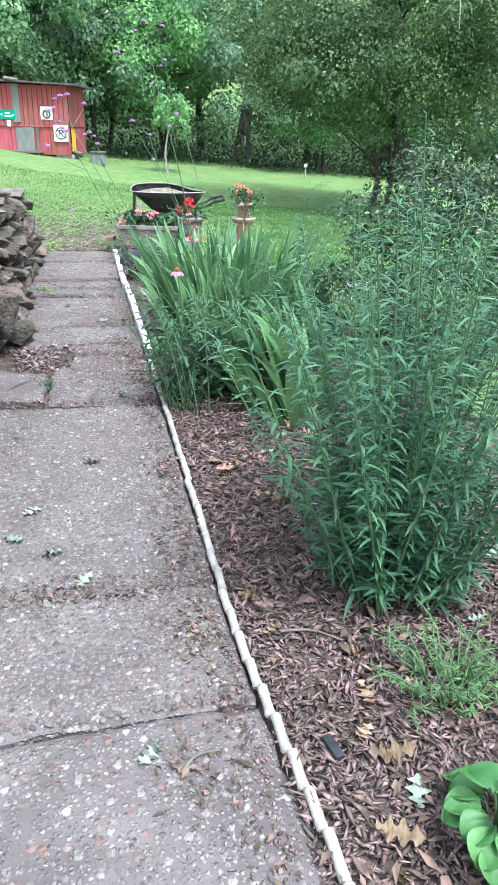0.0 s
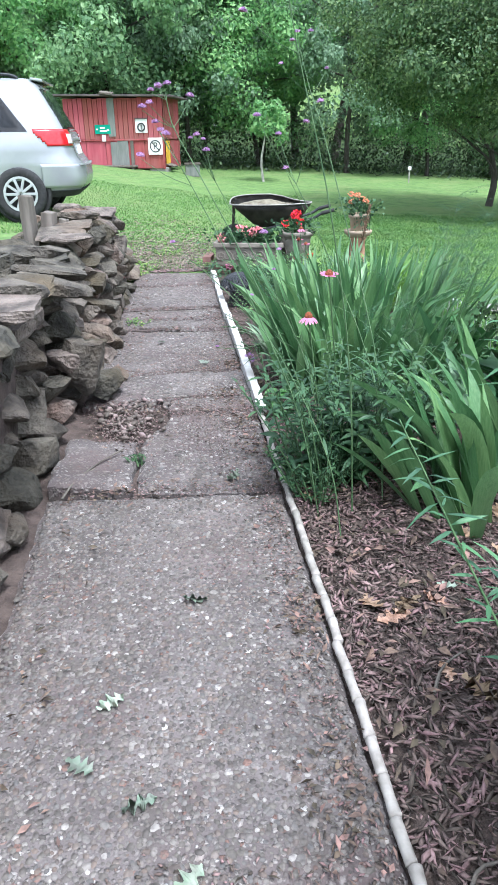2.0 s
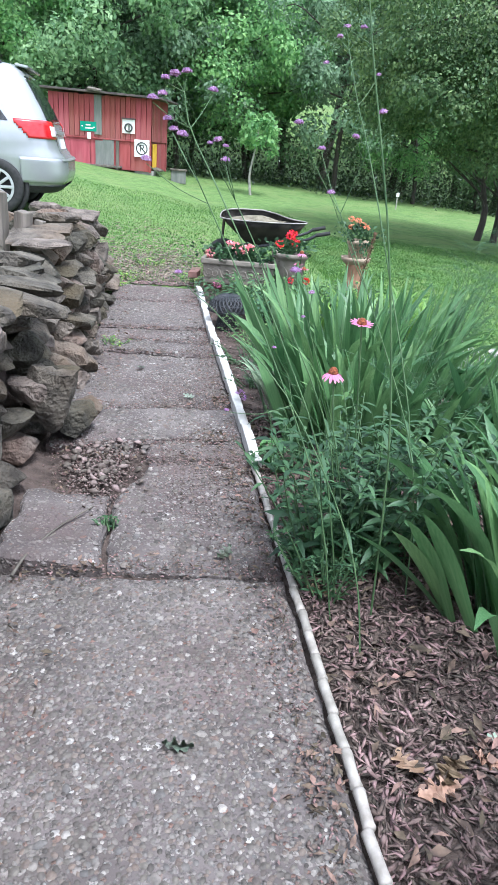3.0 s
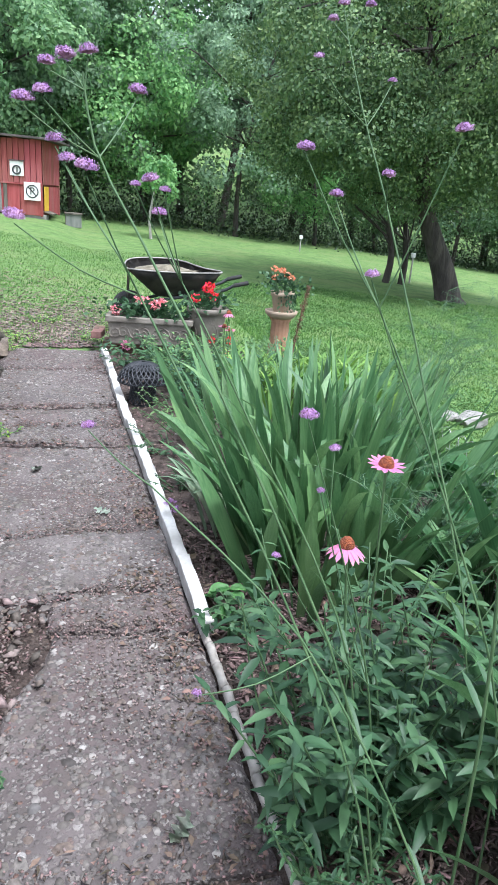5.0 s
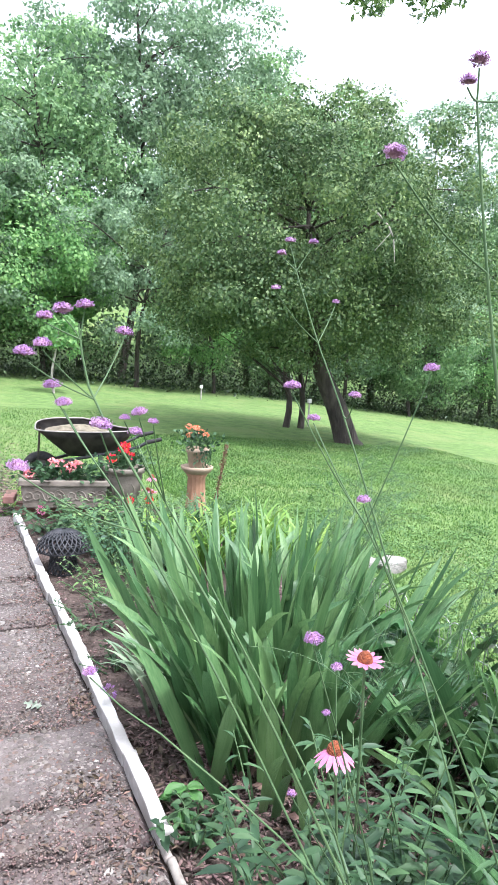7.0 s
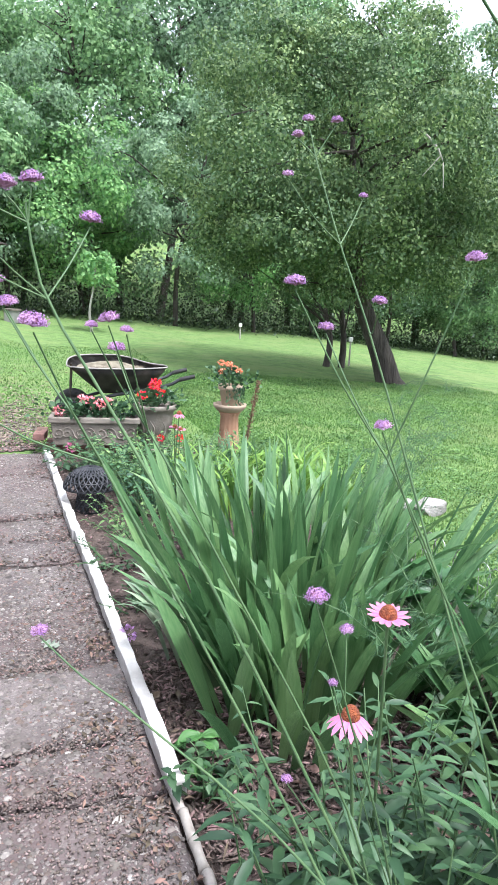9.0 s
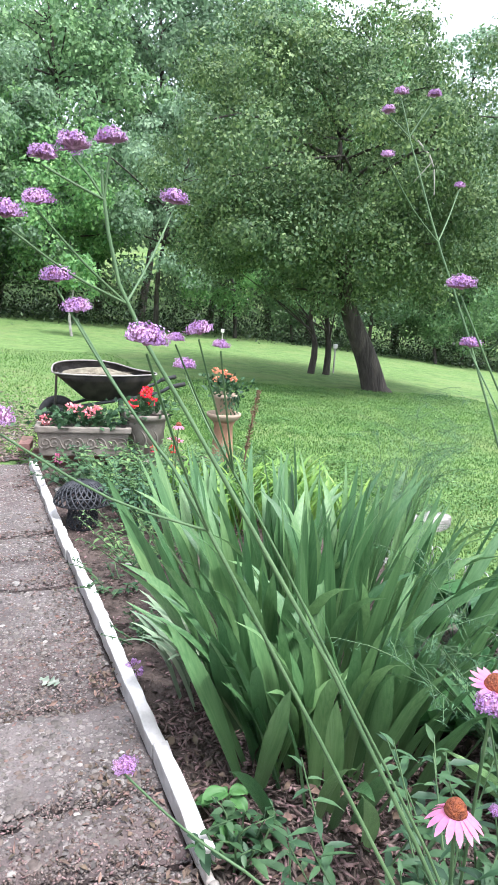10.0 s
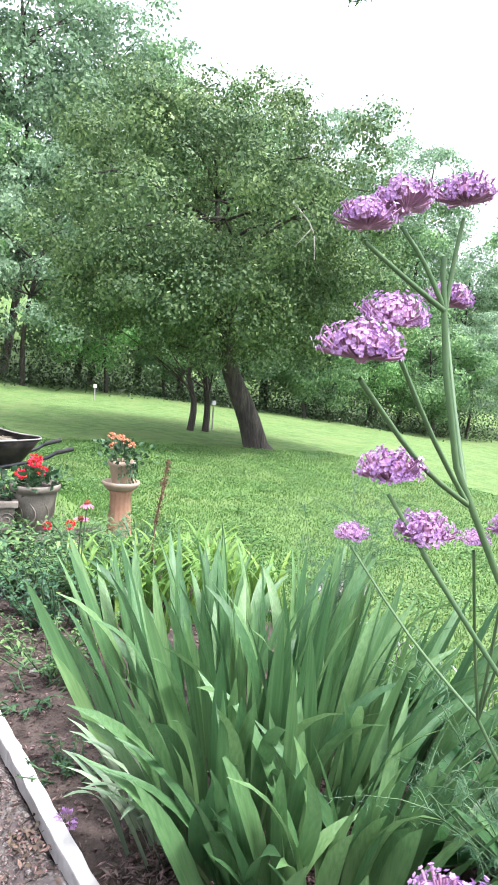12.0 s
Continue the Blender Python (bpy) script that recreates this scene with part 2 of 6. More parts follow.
M_TERRA = mat("terracotta", (0.28, 0.15, 0.09), (0.38, 0.22, 0.14), scale=9, rough=0.85, bump=0.3, bscale=60, c3=(0.3, 0.2, 0.15))
M_BUFF = mat("buff_clay", (0.3, 0.225, 0.16), (0.4, 0.315, 0.235), scale=9, rough=0.85, bump=0.2, bscale=60)
M_BRICK = mat("brick_red", (0.12, 0.07, 0.055), (0.2, 0.115, 0.09), scale=16, rough=0.9, bump=0.5, bscale=60, vary=0.3)
M_REDWOOD = mat("barn_red", (0.25, 0.045, 0.048), (0.34, 0.075, 0.075), scale=4, rough=0.8, bump=0.5, bscale=20, c3=(0.27, 0.1, 0.095), vary=0.2, streak=(3, 3, 0.4))
M_ROOF = mat("roof_felt", (0.055, 0.045, 0.045), (0.1, 0.08, 0.075), scale=5, rough=0.8, bump=0.4)
M_BLACK = mat("black_iron", (0.02, 0.022, 0.026), (0.045, 0.047, 0.052), scale=18, rough=0.5, bump=0.2, metal=0.4)
M_RIM = mat("worn_rim", (0.2, 0.19, 0.175), (0.32, 0.3, 0.28), scale=12, rough=0.6, bump=0.2, metal=0.3)
M_TRAY = mat("worn_steel", (0.03, 0.028, 0.027), (0.075, 0.068, 0.06), scale=8, rough=0.6, bump=0.2, metal=0.35, c3=(0.1, 0.07, 0.05))
M_RUBBER = mat("rubber", (0.018, 0.018, 0.018), (0.032, 0.032, 0.032), scale=20, rough=0.85, bump=0.3)
M_STRAW = mat("straw", (0.15, 0.125, 0.09), (0.27, 0.235, 0.175), scale=20, rough=0.9, bump=0, island=0.3)
M_SILVER = mat("silver_paint", (0.33, 0.345, 0.355), (0.38, 0.395, 0.405), scale=3, rough=0.25, bump=0, metal=0.45, spec=0.6)
M_GLASSDARK = mat("tinted_glass", (0.012, 0.014, 0.016), (0.018, 0.02, 0.022), scale=3, rough=0.06, bump=0, spec=0.8)
M_TAIL = mat("tail_red", (0.42, 0.01, 0.015), (0.5, 0.02, 0.025), scale=14, rough=0.15, bump=0, spec=0.7)
M_CLEAR = mat("clear_lens", (0.62, 0.5, 0.5), (0.7, 0.62, 0.62), scale=14, rough=0.12, bump=0)
M_ALLOY = mat("alloy", (0.45, 0.46, 0.47), (0.55, 0.56, 0.57), scale=8, rough=0.35, bump=0, metal=0.7)
M_GREENSIGN = mat("green_sign", (0.0, 0.24, 0.15), (0.01, 0.28, 0.18), scale=8, rough=0.5, bump=0)
M_SIGNWHITE = mat("sign_white", (0.68, 0.67, 0.63), (0.75, 0.74, 0.71), scale=6, rough=0.5, bump=0)
M_SIGNBLACK = mat("sign_black", (0.03, 0.03, 0.03), (0.05, 0.05, 0.05), scale=6, rough=0.5, bump=0)
M_YELLOW = mat("yellow_board", (0.6, 0.36, 0.03), (0.68, 0.43, 0.05), scale=6, rough=0.6, bump=0.1)
M_AMBER = mat("amber_lens", (0.75, 0.34, 0.02), (0.8, 0.4, 0.04), scale=6, rough=0.3, bump=0)
M_GREYBOARD = mat("grey_board", (0.13, 0.14, 0.125), (0.2, 0.205, 0.185), scale=5, rough=0.85, bump=0.4, streak=(2, 2, 0.4))
M_CONCRETE = mat("concrete", (0.2, 0.19, 0.175), (0.3, 0.288, 0.265), scale=5, rough=0.9, bump=0.4)


# ---- building helpers ----
rng = np.random.default_rng(7)


def fast_mesh(name, verts, faces, material, smooth=False):
    """A mesh from arrays; all faces have the same number of corners."""
    verts, faces = np.asarray(verts, np.float32), np.asarray(faces, np.int32)
    me = bpy.data.meshes.new(name)
    k = faces.shape[1]
    me.vertices.add(len(verts))
    me.vertices.foreach_set("co", verts.ravel())
    me.loops.add(faces.size)
    me.loops.foreach_set("vertex_index", faces.ravel())
    me.polygons.add(len(faces))
    me.polygons.foreach_set("loop_start", np.arange(len(faces), dtype=np.int32) * k)
    me.update(calc_edges=True)
    me.validate()
    if smooth:
        me.polygons.foreach_set("use_smooth", np.ones(len(faces), bool))
    me.materials.append(material)
    return me


def bm_mesh(name, bm, material, smooth=False):
    me = bpy.data.meshes.new(name)
    bmesh.ops.recalc_face_normals(bm, faces=bm.faces)
    bm.to_mesh(me)
    bm.free()
    if smooth:
        me.polygons.foreach_set("use_smooth", np.ones(len(me.polygons), bool))
    me.materials.append(material)
    return me


def part(name, data, material, parent, label="", smooth=False):
    """One mesh object under a thing or a part; data is a bmesh or a mesh."""
    me = bm_mesh(name, data, material, smooth) if isinstance(data, bmesh.types.BMesh) else data
    ob = new(name, me)
    ob.parent = parent
    return tagged(ob, label)


def thing(name, at, label, category, group="", rz=0.0, kind=""):
    ob = new(name)
    ob.empty_display_size = 0.1
    ob.matrix_basis = pose(*at, 0, 0, rz)
    return tagged(ob, label, category, group, kind)


def single(name, data, material, label, category, group="", kind="", smooth=False, at=None):
    me = bm_mesh(name, data, material, smooth) if isinstance(data, bmesh.types.BMesh) else data
    ob = new(name, me)
    if at is not None:
        ob.matrix_basis = at if isinstance(at, Matrix) else Matrix.Translation(at)
    return tagged(ob, label, category, group, kind)


def box(bm, size, at=(0, 0, 0), rot=(0, 0, 0), bevel=0.0, taper=1.0):
    """A box, bevelled and tapered, added to bm."""
    sub = bmesh.new()
    bmesh.ops.create_cube(sub, size=1)
    for v in sub.verts:
        k = taper if v.co.z < 0 else 1
        v.co = Vector((v.co.x * size[0] * k, v.co.y * size[1] * k, v.co.z * size[2]))
    if bevel:
        bmesh.ops.bevel(sub, geom=sub.edges[:], offset=bevel, segments=2, affect="EDGES", profile=0.6)
    sub.transform(pose(*at, *rot))
    me = bpy.data.meshes.new("tmp")
    sub.to_mesh(me)
    sub.free()
    bm.from_mesh(me)
    bpy.data.meshes.remove(me)
    return bm


def lathe(profile, seg=32, ribs=0, depth=0.0, hoop=False):
    """A turned body from (radius, height) pairs; hoop: a closed hoop with no caps."""
    bm = bmesh.new()
    rings = []
    for r, z in profile:
        ring = []
        for i in range(seg):
            a = 2 * math.pi * i / seg
            k = 1 + (depth * math.cos(a * ribs) if ribs else 0)
            ring.append(bm.verts.new((r * k * math.cos(a), r * k * math.sin(a), z)))
        rings.append(ring)
    for a, b in zip(rings, rings[1:] + (rings[:1] if hoop else [])):
        for i in range(seg):
            bm.faces.new((a[i], a[(i + 1) % seg], b[(i + 1) % seg], b[i]))
    if not hoop:
        bm.faces.new(rings[0][::-1])
        bm.faces.new(rings[-1])
    return bm


def tube_arrays(paths, sides=5):
    """Tubes along paths: each a list of (x, y, z, radius)."""
    V, F = [], []
    for p in paths:
        p = np.asarray(p, float)
        d = np.gradient(p[:, :3], axis=0)
        d /= np.linalg.norm(d, axis=1)[:, None] + 1e-9
        ref = np.array((1.0, 0.13, 0.0)) if abs(d[0, 2]) > 0.7 else np.array((0, 0, 1.0))
        a = np.cross(d, ref)
        a /= np.linalg.norm(a, axis=1)[:, None] + 1e-9
        b = np.cross(d, a)
        base = len(V)
        for i in range(len(p)):
            for k in range(sides):
                t = 2 * math.pi * k / sides
                V.append(p[i, :3] + p[i, 3] * (math.cos(t) * a[i] + math.sin(t) * b[i]))
        for i in range(len(p) - 1):
            for k in range(sides):
                q = (k + 1) % sides
                F.append((base + i * sides + k, base + i * sides + q, base + (i + 1) * sides + q, base + (i + 1) * sides + k))
    return np.array(V), np.array(F)


def tubes(name, paths, material, sides=5):
    return fast_mesh(name, *tube_arrays(paths, sides), material, smooth=True)


def curve_path(points, r0, r1, n=8):
    """A smooth path through a few points, tapering from r0 to r1."""
    P = np.asarray(points, float)
    t = np.linspace(0, len(P) - 1, n)
    out = []
    for u in t:
        i = min(int(u), len(P) - 2)
        f = u - i
        p0, p1, p2, p3 = P[max(i - 1, 0)], P[i], P[i + 1], P[min(i + 2, len(P) - 1)]
        c = 0.5 * (2 * p1 + (p2 - p0) * f + (2 * p0 - 5 * p1 + 4 * p2 - p3) * f * f + (3 * p1 - p0 - 3 * p2 + p3) * f ** 3)
        out.append((*c, r0 + (r1 - r0) * u / (len(P) - 1)))
    return out


def unit(v):
    return v / (np.linalg.norm(v, axis=-1, keepdims=True) + 1e-9)


def leaf_arrays(base, direction, length, width, fold=0.25, up=None, at=0.45):
    """Folded leaves, two triangles each: at base, pointing along direction."""
    n = len(base)
    d = unit(direction)
    ref = rng.normal(size=(n, 3)) * 0.6 + np.array((0, 0, 1.0)) if up is None else up
    side = unit(np.cross(d, ref))
    nor = np.cross(side, d)
    L, W = np.broadcast_to(length, n)[:, None], np.broadcast_to(width, n)[:, None]
    mid = base + d * L * at
    V = np.empty((n, 4, 3))
    V[:, 0], V[:, 1] = base, mid + side * W * 0.5 + nor * W * fold
    V[:, 2], V[:, 3] = base + d * L, mid - side * W * 0.5 + nor * W * fold
    i = np.arange(n)[:, None] * 4
    F = np.concatenate([i + np.array([[0, 1, 2]]), i + np.array([[0, 2, 3]])])
    return V.reshape(-1, 3), F


def lance_arrays(base, direction, length, width, fold=0.2, up=None, droop=0.3):
    """Pointed leaves with a folded midrib that arch over towards the tip."""
    n = len(base)
    d = unit(direction)
    side = unit(np.cross(d, up))
    nor = np.cross(side, d)
    L, W = np.broadcast_to(length, n)[:, None], np.broadcast_to(width, n)[:, None]
    V = np.empty((n, 8, 3))
    V[:, 0] = base
    for k, (at, w) in enumerate(((0.28, 0.9), (0.62, 0.8))):
        mid = base + d * L * at - np.array((0, 0, 1.0)) * L * droop * at * at
        V[:, 1 + 3 * k] = mid + side * W * 0.5 * w + nor * W * fold
        V[:, 2 + 3 * k] = mid
        V[:, 3 + 3 * k] = mid - side * W * 0.5 * w + nor * W * fold
    V[:, 7] = base + d * L - np.array((0, 0, 1.0)) * L * droop
    f = np.array([[0, 2, 1], [0, 3, 2], [1, 2, 5], [1, 5, 4], [2, 3, 6], [2, 6, 5], [4, 5, 7], [5, 6, 7]])
    F = (np.arange(n)[:, None, None] * 8 + f[None]).reshape(-1, 3)
    return V.reshape(-1, 3), F


def leaves(name, base, direction, length, width, material, **kw):
    return fast_mesh(name, *leaf_arrays(base, direction, length, width, **kw), material)


def blade_mesh(name, length, width, lean, droop, material, fold=0.25, twist=0.0, n=9):
    """A sword-shaped leaf rising from the origin, leaning along +x and bowing over."""
    V, F = [], []
    x = z = 0.0
    for i in range(n + 1):
        t = i / n
        ang = lean + droop * t ** 2.2
        w = width * (0.6 + 0.7 * t if t < 0.5 else 0.95) * (1 - max(0, (t - 0.5) / 0.5) ** 2.3) * 0.5 + 0.0008
        tw = twist * t
        s = np.array((-math.sin(tw) * math.cos(ang), math.cos(tw), math.sin(tw) * math.sin(ang)))
        nrm = np.array((math.cos(ang), 0, -math.sin(ang)))
        c = np.array((x, 0, z))
        V += [c + s * w, c + nrm * fold * w, c - s * w]
        x += math.sin(ang) * length / n
        z += math.cos(ang) * length / n
    for i in range(n):
        a = i * 3
        F += [(a, a + 1, a + 4, a + 3), (a + 1, a + 2, a + 5, a + 4)]
    return fast_mesh(name, V, F, material, smooth=True)


# ---- ground ----
def smooth(a, b, v):
    t = np.clip((v - a) / (b - a), 0, 1)
    return t * t * (3 - 2 * t)


def terrain(x, y):
    x, y = np.asarray(x, float), np.asarray(y, float)
    z = 0.03 * np.clip(y - 10, 0, 22) + 0.02 * np.clip(y - 10, -6, 0) * smooth(1.0, 3.0, x)
    xp = np.clip(x, 0, 22)
    z = z - 0.03 * xp - 0.002 * xp ** 2 - 0.05 * np.clip(x - 22, 0, 60)
    z = z + 0.3 * np.clip(y - 33, 0, 70) * smooth(33, 45, y)
    north = smooth(9.2, 10.6, y)
    left = 0.55 * smooth(-1.3, -1.48, x) * (1 - north) + north * 0.34 * smooth(-0.5, -3.0, x) * (1 - 0.4 * smooth(14, 22, y))
    z = z + left + 0.19 * smooth(0.5, -0.6, x) * smooth(14, 20, y)
    bed = smooth(-1.38, -1.28, x) * (1 - smooth(1.2, 1.8, x)) * (1 - smooth(9.6, 9.9, y))
    return z - 0.05 * bed + 0.012 * np.sin(x * 1.7 + 0.4) * np.sin(y * 1.3)


def ground():
    xs = np.concatenate([np.linspace(-600, -40, 12), np.arange(-36, -3, 1.5), np.arange(-3, -1.4, 0.2), np.arange(-1.4, -0.8, 0.05), np.arange(-0.8, 3, 0.15), np.arange(3, 14, 0.4), np.arange(14, 40, 1.3), np.linspace(42, 600, 12)])
    ys = np.concatenate([np.linspace(-600, -20, 10), np.arange(-16, 0, 1.0), np.arange(0, 11.5, 0.2), np.arange(11.5, 26, 0.5), np.arange(26, 60, 1.5), np.linspace(62, 600, 14)])
    X, Y = np.meshgrid(xs, ys)
    Z = terrain(X, Y)
    V = np.stack([X, Y, Z], -1).reshape(-1, 3)
    w = len(xs)
    i = (np.arange(len(ys) - 1)[:, None] * w + np.arange(w - 1)[None]).reshape(-1, 1)
    F = i + np.array([[0, 1, w + 1, w]])
    single("ground", fast_mesh("ground", V, F, M_LAWN, smooth=True), None, "mown green lawn sloping gently up to the woods", "ground", kind="structure")


ground()


def gz(x, y):
    return float(terrain(x, y))


# ---- trees ----
def crown_clumps(n, centre, radii, seed, shell=0.55, lumps=0.25):
    """Places of leaf clumps filling an uneven crown."""
    r = np.random.default_rng(seed)
    d = unit(r.normal(size=(n, 3)))
    bump = np.array([noise.noise(Vector(v * 2.1) + Vector((seed, 0, 0))) for v in d])
    rad = (shell + (1 - shell) * r.random(n) ** 0.6) * (1 + lumps * bump * 2)
    return np.array(centre) + d * rad[:, None] * np.array(radii)


def clump_leaves(clumps, per, spread, size, seed, centre):
    """Leaves laid like shingles over small rounded tufts, each lit from above."""
    r = np.random.default_rng(seed)
    c = np.repeat(clumps, per, axis=0)
    scale = np.repeat(r.uniform(0.7, 1.35, len(clumps)), per)[:, None]
    v = unit(r.normal(size=(len(c), 3)) + 0.55 * unit(c - np.array(centre)) + np.array((0, 0, 0.35)))
    base = c + v * np.array((1, 1, 0.7)) * spread * 1.75 * scale * r.uniform(0.55, 1.1, len(c))[:, None]
    nor = unit(v + r.normal(size=(len(c), 3)) * 0.42)
    out = np.cross(nor, r.normal(size=(len(c), 3))) + np.array((0, 0, -0.35)) + v * 0.2
    L = size * r.uniform(0.65, 1.35, len(c))
    return base, out, L, L * r.uniform(0.5, 0.75, len(c)), nor


def limbs(trunk, clumps, seed, r0, count):
    """Limbs from points along the trunk to some of the clumps."""
    r = np.random.default_rng(seed)
    T = np.asarray(trunk, float)
    paths = []
    for k in r.choice(len(clumps), min(count, len(clumps)), replace=False):
        tip = clumps[k]
        lo = T[np.argmin(np.linalg.norm(T[:, :3] - tip, axis=1) + (T[:, 2] > tip[2]) * 2.0)]
        mid = (lo[:3] + tip) / 2 + r.normal(size=3) * 0.18 * np.linalg.norm(tip - lo[:3]) * np.array((1, 1, 0.4)) + np.array((0, 0, 0.1))
        paths.append(curve_path([lo[:3], mid, tip], min(r0, lo[3] * 0.6), 0.012, 7))
    return paths


def forest_tree(height, radius, low, seed, material, leaf=0.165, clumps=125, per=175, trunk_r=0.17):
    """A broad-leaved tree with trunk, limbs and crown."""
    t = thing("forest_tree", (0, 0, 0), "tall leafy tree at the dense edge of the woods", "tree", "woodland trees")
    r = np.random.default_rng(seed)
    mid = (height + low) / 2
    centre = (0, 0, mid)
    cl = crown_clumps(clumps, centre, (radius, radius, (height - low) / 2), seed, 0.45, 0.3)
    trunk = curve_path([(0, 0, -0.3), (r.normal() * 0.2, r.normal() * 0.2, mid * 0.6), (r.normal() * 0.4, r.normal() * 0.4, height * 0.9)], trunk_r, 0.03, 10)
    part("trunk", tubes("trunk", [trunk] + limbs(trunk, cl, seed, 0.09, 22), M_BARK, 6), None, t)
    b, d, L, W, N = clump_leaves(cl, per, radius * 0.14, leaf, seed, centre)
    part("crown", leaves("crown", b, d, L, W, material, fold=0.2, up=N), None, t)
    return t


def woods():
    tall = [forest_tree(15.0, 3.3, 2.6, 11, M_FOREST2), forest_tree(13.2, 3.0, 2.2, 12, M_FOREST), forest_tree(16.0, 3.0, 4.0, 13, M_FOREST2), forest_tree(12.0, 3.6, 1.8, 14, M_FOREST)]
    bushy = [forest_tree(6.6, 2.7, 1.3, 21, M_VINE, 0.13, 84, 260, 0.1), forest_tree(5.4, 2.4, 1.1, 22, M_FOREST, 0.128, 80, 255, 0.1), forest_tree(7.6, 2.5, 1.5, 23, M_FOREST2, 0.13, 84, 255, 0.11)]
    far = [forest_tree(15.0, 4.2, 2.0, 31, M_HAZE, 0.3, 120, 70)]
    for o in bushy:
        tagged(o, "bushy vine-covered young tree at the lawn's edge")
    for o in far:
        tagged(o, "tree on the far hillside, its leaf colour paled for distance haze")
    r = np.random.default_rng(5)
    first = set()
    def plant(src, x, y, s=1.0):
        m = pose(x, y, gz(x, y) - 0.1, r.normal() * 2, r.normal() * 2, r.uniform(0, 360)) @ Matrix.Scale(s, 4)
        if src in first:
            copy_thing(src, m)
        else:
            first.add(src)
            src.matrix_basis = m
    # front row along the lawn
    x = -15.0
    k = 0
    while x < 27:
        y = 26.3 + 1.0 * math.sin(x * 0.7) - 0.0024 * max(x - 6, 0) ** 2
        src = bushy[(0, 2, 0, 1, 0, 1, 2)[k % 7]] if x < 9 else bushy[(1, 2, 1, 2, 0)[k % 5]]
        plant(src, x, y, r.uniform(0.85, 1.1) * (1.0 if x < 8 else 0.8))
        x += r.uniform(2.2, 3.0)
        k += 1
    for row, (y0, step) in enumerate(((30.0, 3.4), (34.5, 4.0))):
        x = -17.0 + row
        while x < 36 + row * 5:
            src = tall[int(r.integers(4))]
            top = 0.95 if x > 16 else 1.15 if x > 4.5 else 1.0
            if -2 < x < 3:
                top = 0.78
            plant(src, x, y0 + r.normal() * 0.6 - 0.004 * max(x - 10, 0) ** 2, r.uniform(0.92, 1.05) * top)
            x += step * r.uniform(0.85, 1.15)
    # far hillside trees, their haze carried by the leaf colour alone
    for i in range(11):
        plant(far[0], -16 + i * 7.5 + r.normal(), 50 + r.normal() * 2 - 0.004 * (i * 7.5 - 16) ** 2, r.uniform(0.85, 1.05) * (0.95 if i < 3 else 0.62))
    # brush filling the foot of the woods; its dark leaf colour stands for canopy shade
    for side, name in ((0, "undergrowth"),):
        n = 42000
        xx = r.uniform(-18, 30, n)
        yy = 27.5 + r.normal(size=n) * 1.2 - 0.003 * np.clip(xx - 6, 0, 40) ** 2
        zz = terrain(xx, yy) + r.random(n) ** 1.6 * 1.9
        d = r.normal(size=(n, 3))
        single(name, leaves(name, np.stack([xx, yy, zz], 1), d, r.uniform(0.08, 0.17, n), r.uniform(0.04, 0.09, n), M_DARKSHRUB), None, "low brush at the foot of the woods, leaves darkened for the canopy's shade", "undergrowth", kind="stuff")


def orchard_tree():
    x0, y0 = 7.0, 15.1
    z0 = gz(x0, y0)
    t = thing("orchard_tree", (x0, y0, z0), "old broad leafy tree with a leaning dark trunk on the lawn", "tree")
    centre = (-0.95, 0.0, 4.2)
    cl = np.concatenate([crown_clumps(430, centre, (3.25, 2.9, 2.3), 41, 0.3, 0.22), crown_clumps(60, (-2.7, -0.4, 2.9), (1.3, 1.6, 1.0), 42, 0.3, 0.2), crown_clumps(50, (1.2, 0, 3.0), (1.7, 1.6, 1.1), 43, 0.3, 0.2), crown_clumps(80, (-0.9, 0.2, 2.35), (3.1, 2.6, 0.75), 46, 0.5, 0.2)])
    trunk = curve_path([(0.05, 0, -0.15), (-0.25, 0, 0.6), (-0.75, 0.05, 1.6), (-0.95, 0.2, 2.8), (-0.9, 0.6, 4.6)], 0.27, 0.04, 14)
    trunk[0] = (*trunk[0][:3], 0.36)
    part("trunk", tubes("trunk", [trunk], M_BARK, 12), None, t)
    for path in limbs(trunk, cl, 44, 0.04, 26):
        part("limb", tubes("limb", [path], M_BARK, 6), None, t)
    b, d, L, W, N = clump_leaves(cl, 240, 0.24, 0.064, 45, centre)
    part("crown", leaves("crown", b, d, L, W, M_APPLE, fold=0.15, up=N), None, t)
    dead = [curve_path([(-1.55, -2.6, 4.0), (-1.35, -2.85, 3.65), (-1.3, -2.9, 3.2)], 0.02, 0.006, 6), curve_path([(-1.35, -2.85, 3.65), (-1.6, -2.8, 3.35)], 0.01, 0.004, 4)]
    part("dead_branch", tubes("dead_branch", dead, M_PALEBARK), None, t, "bleached bare twig")


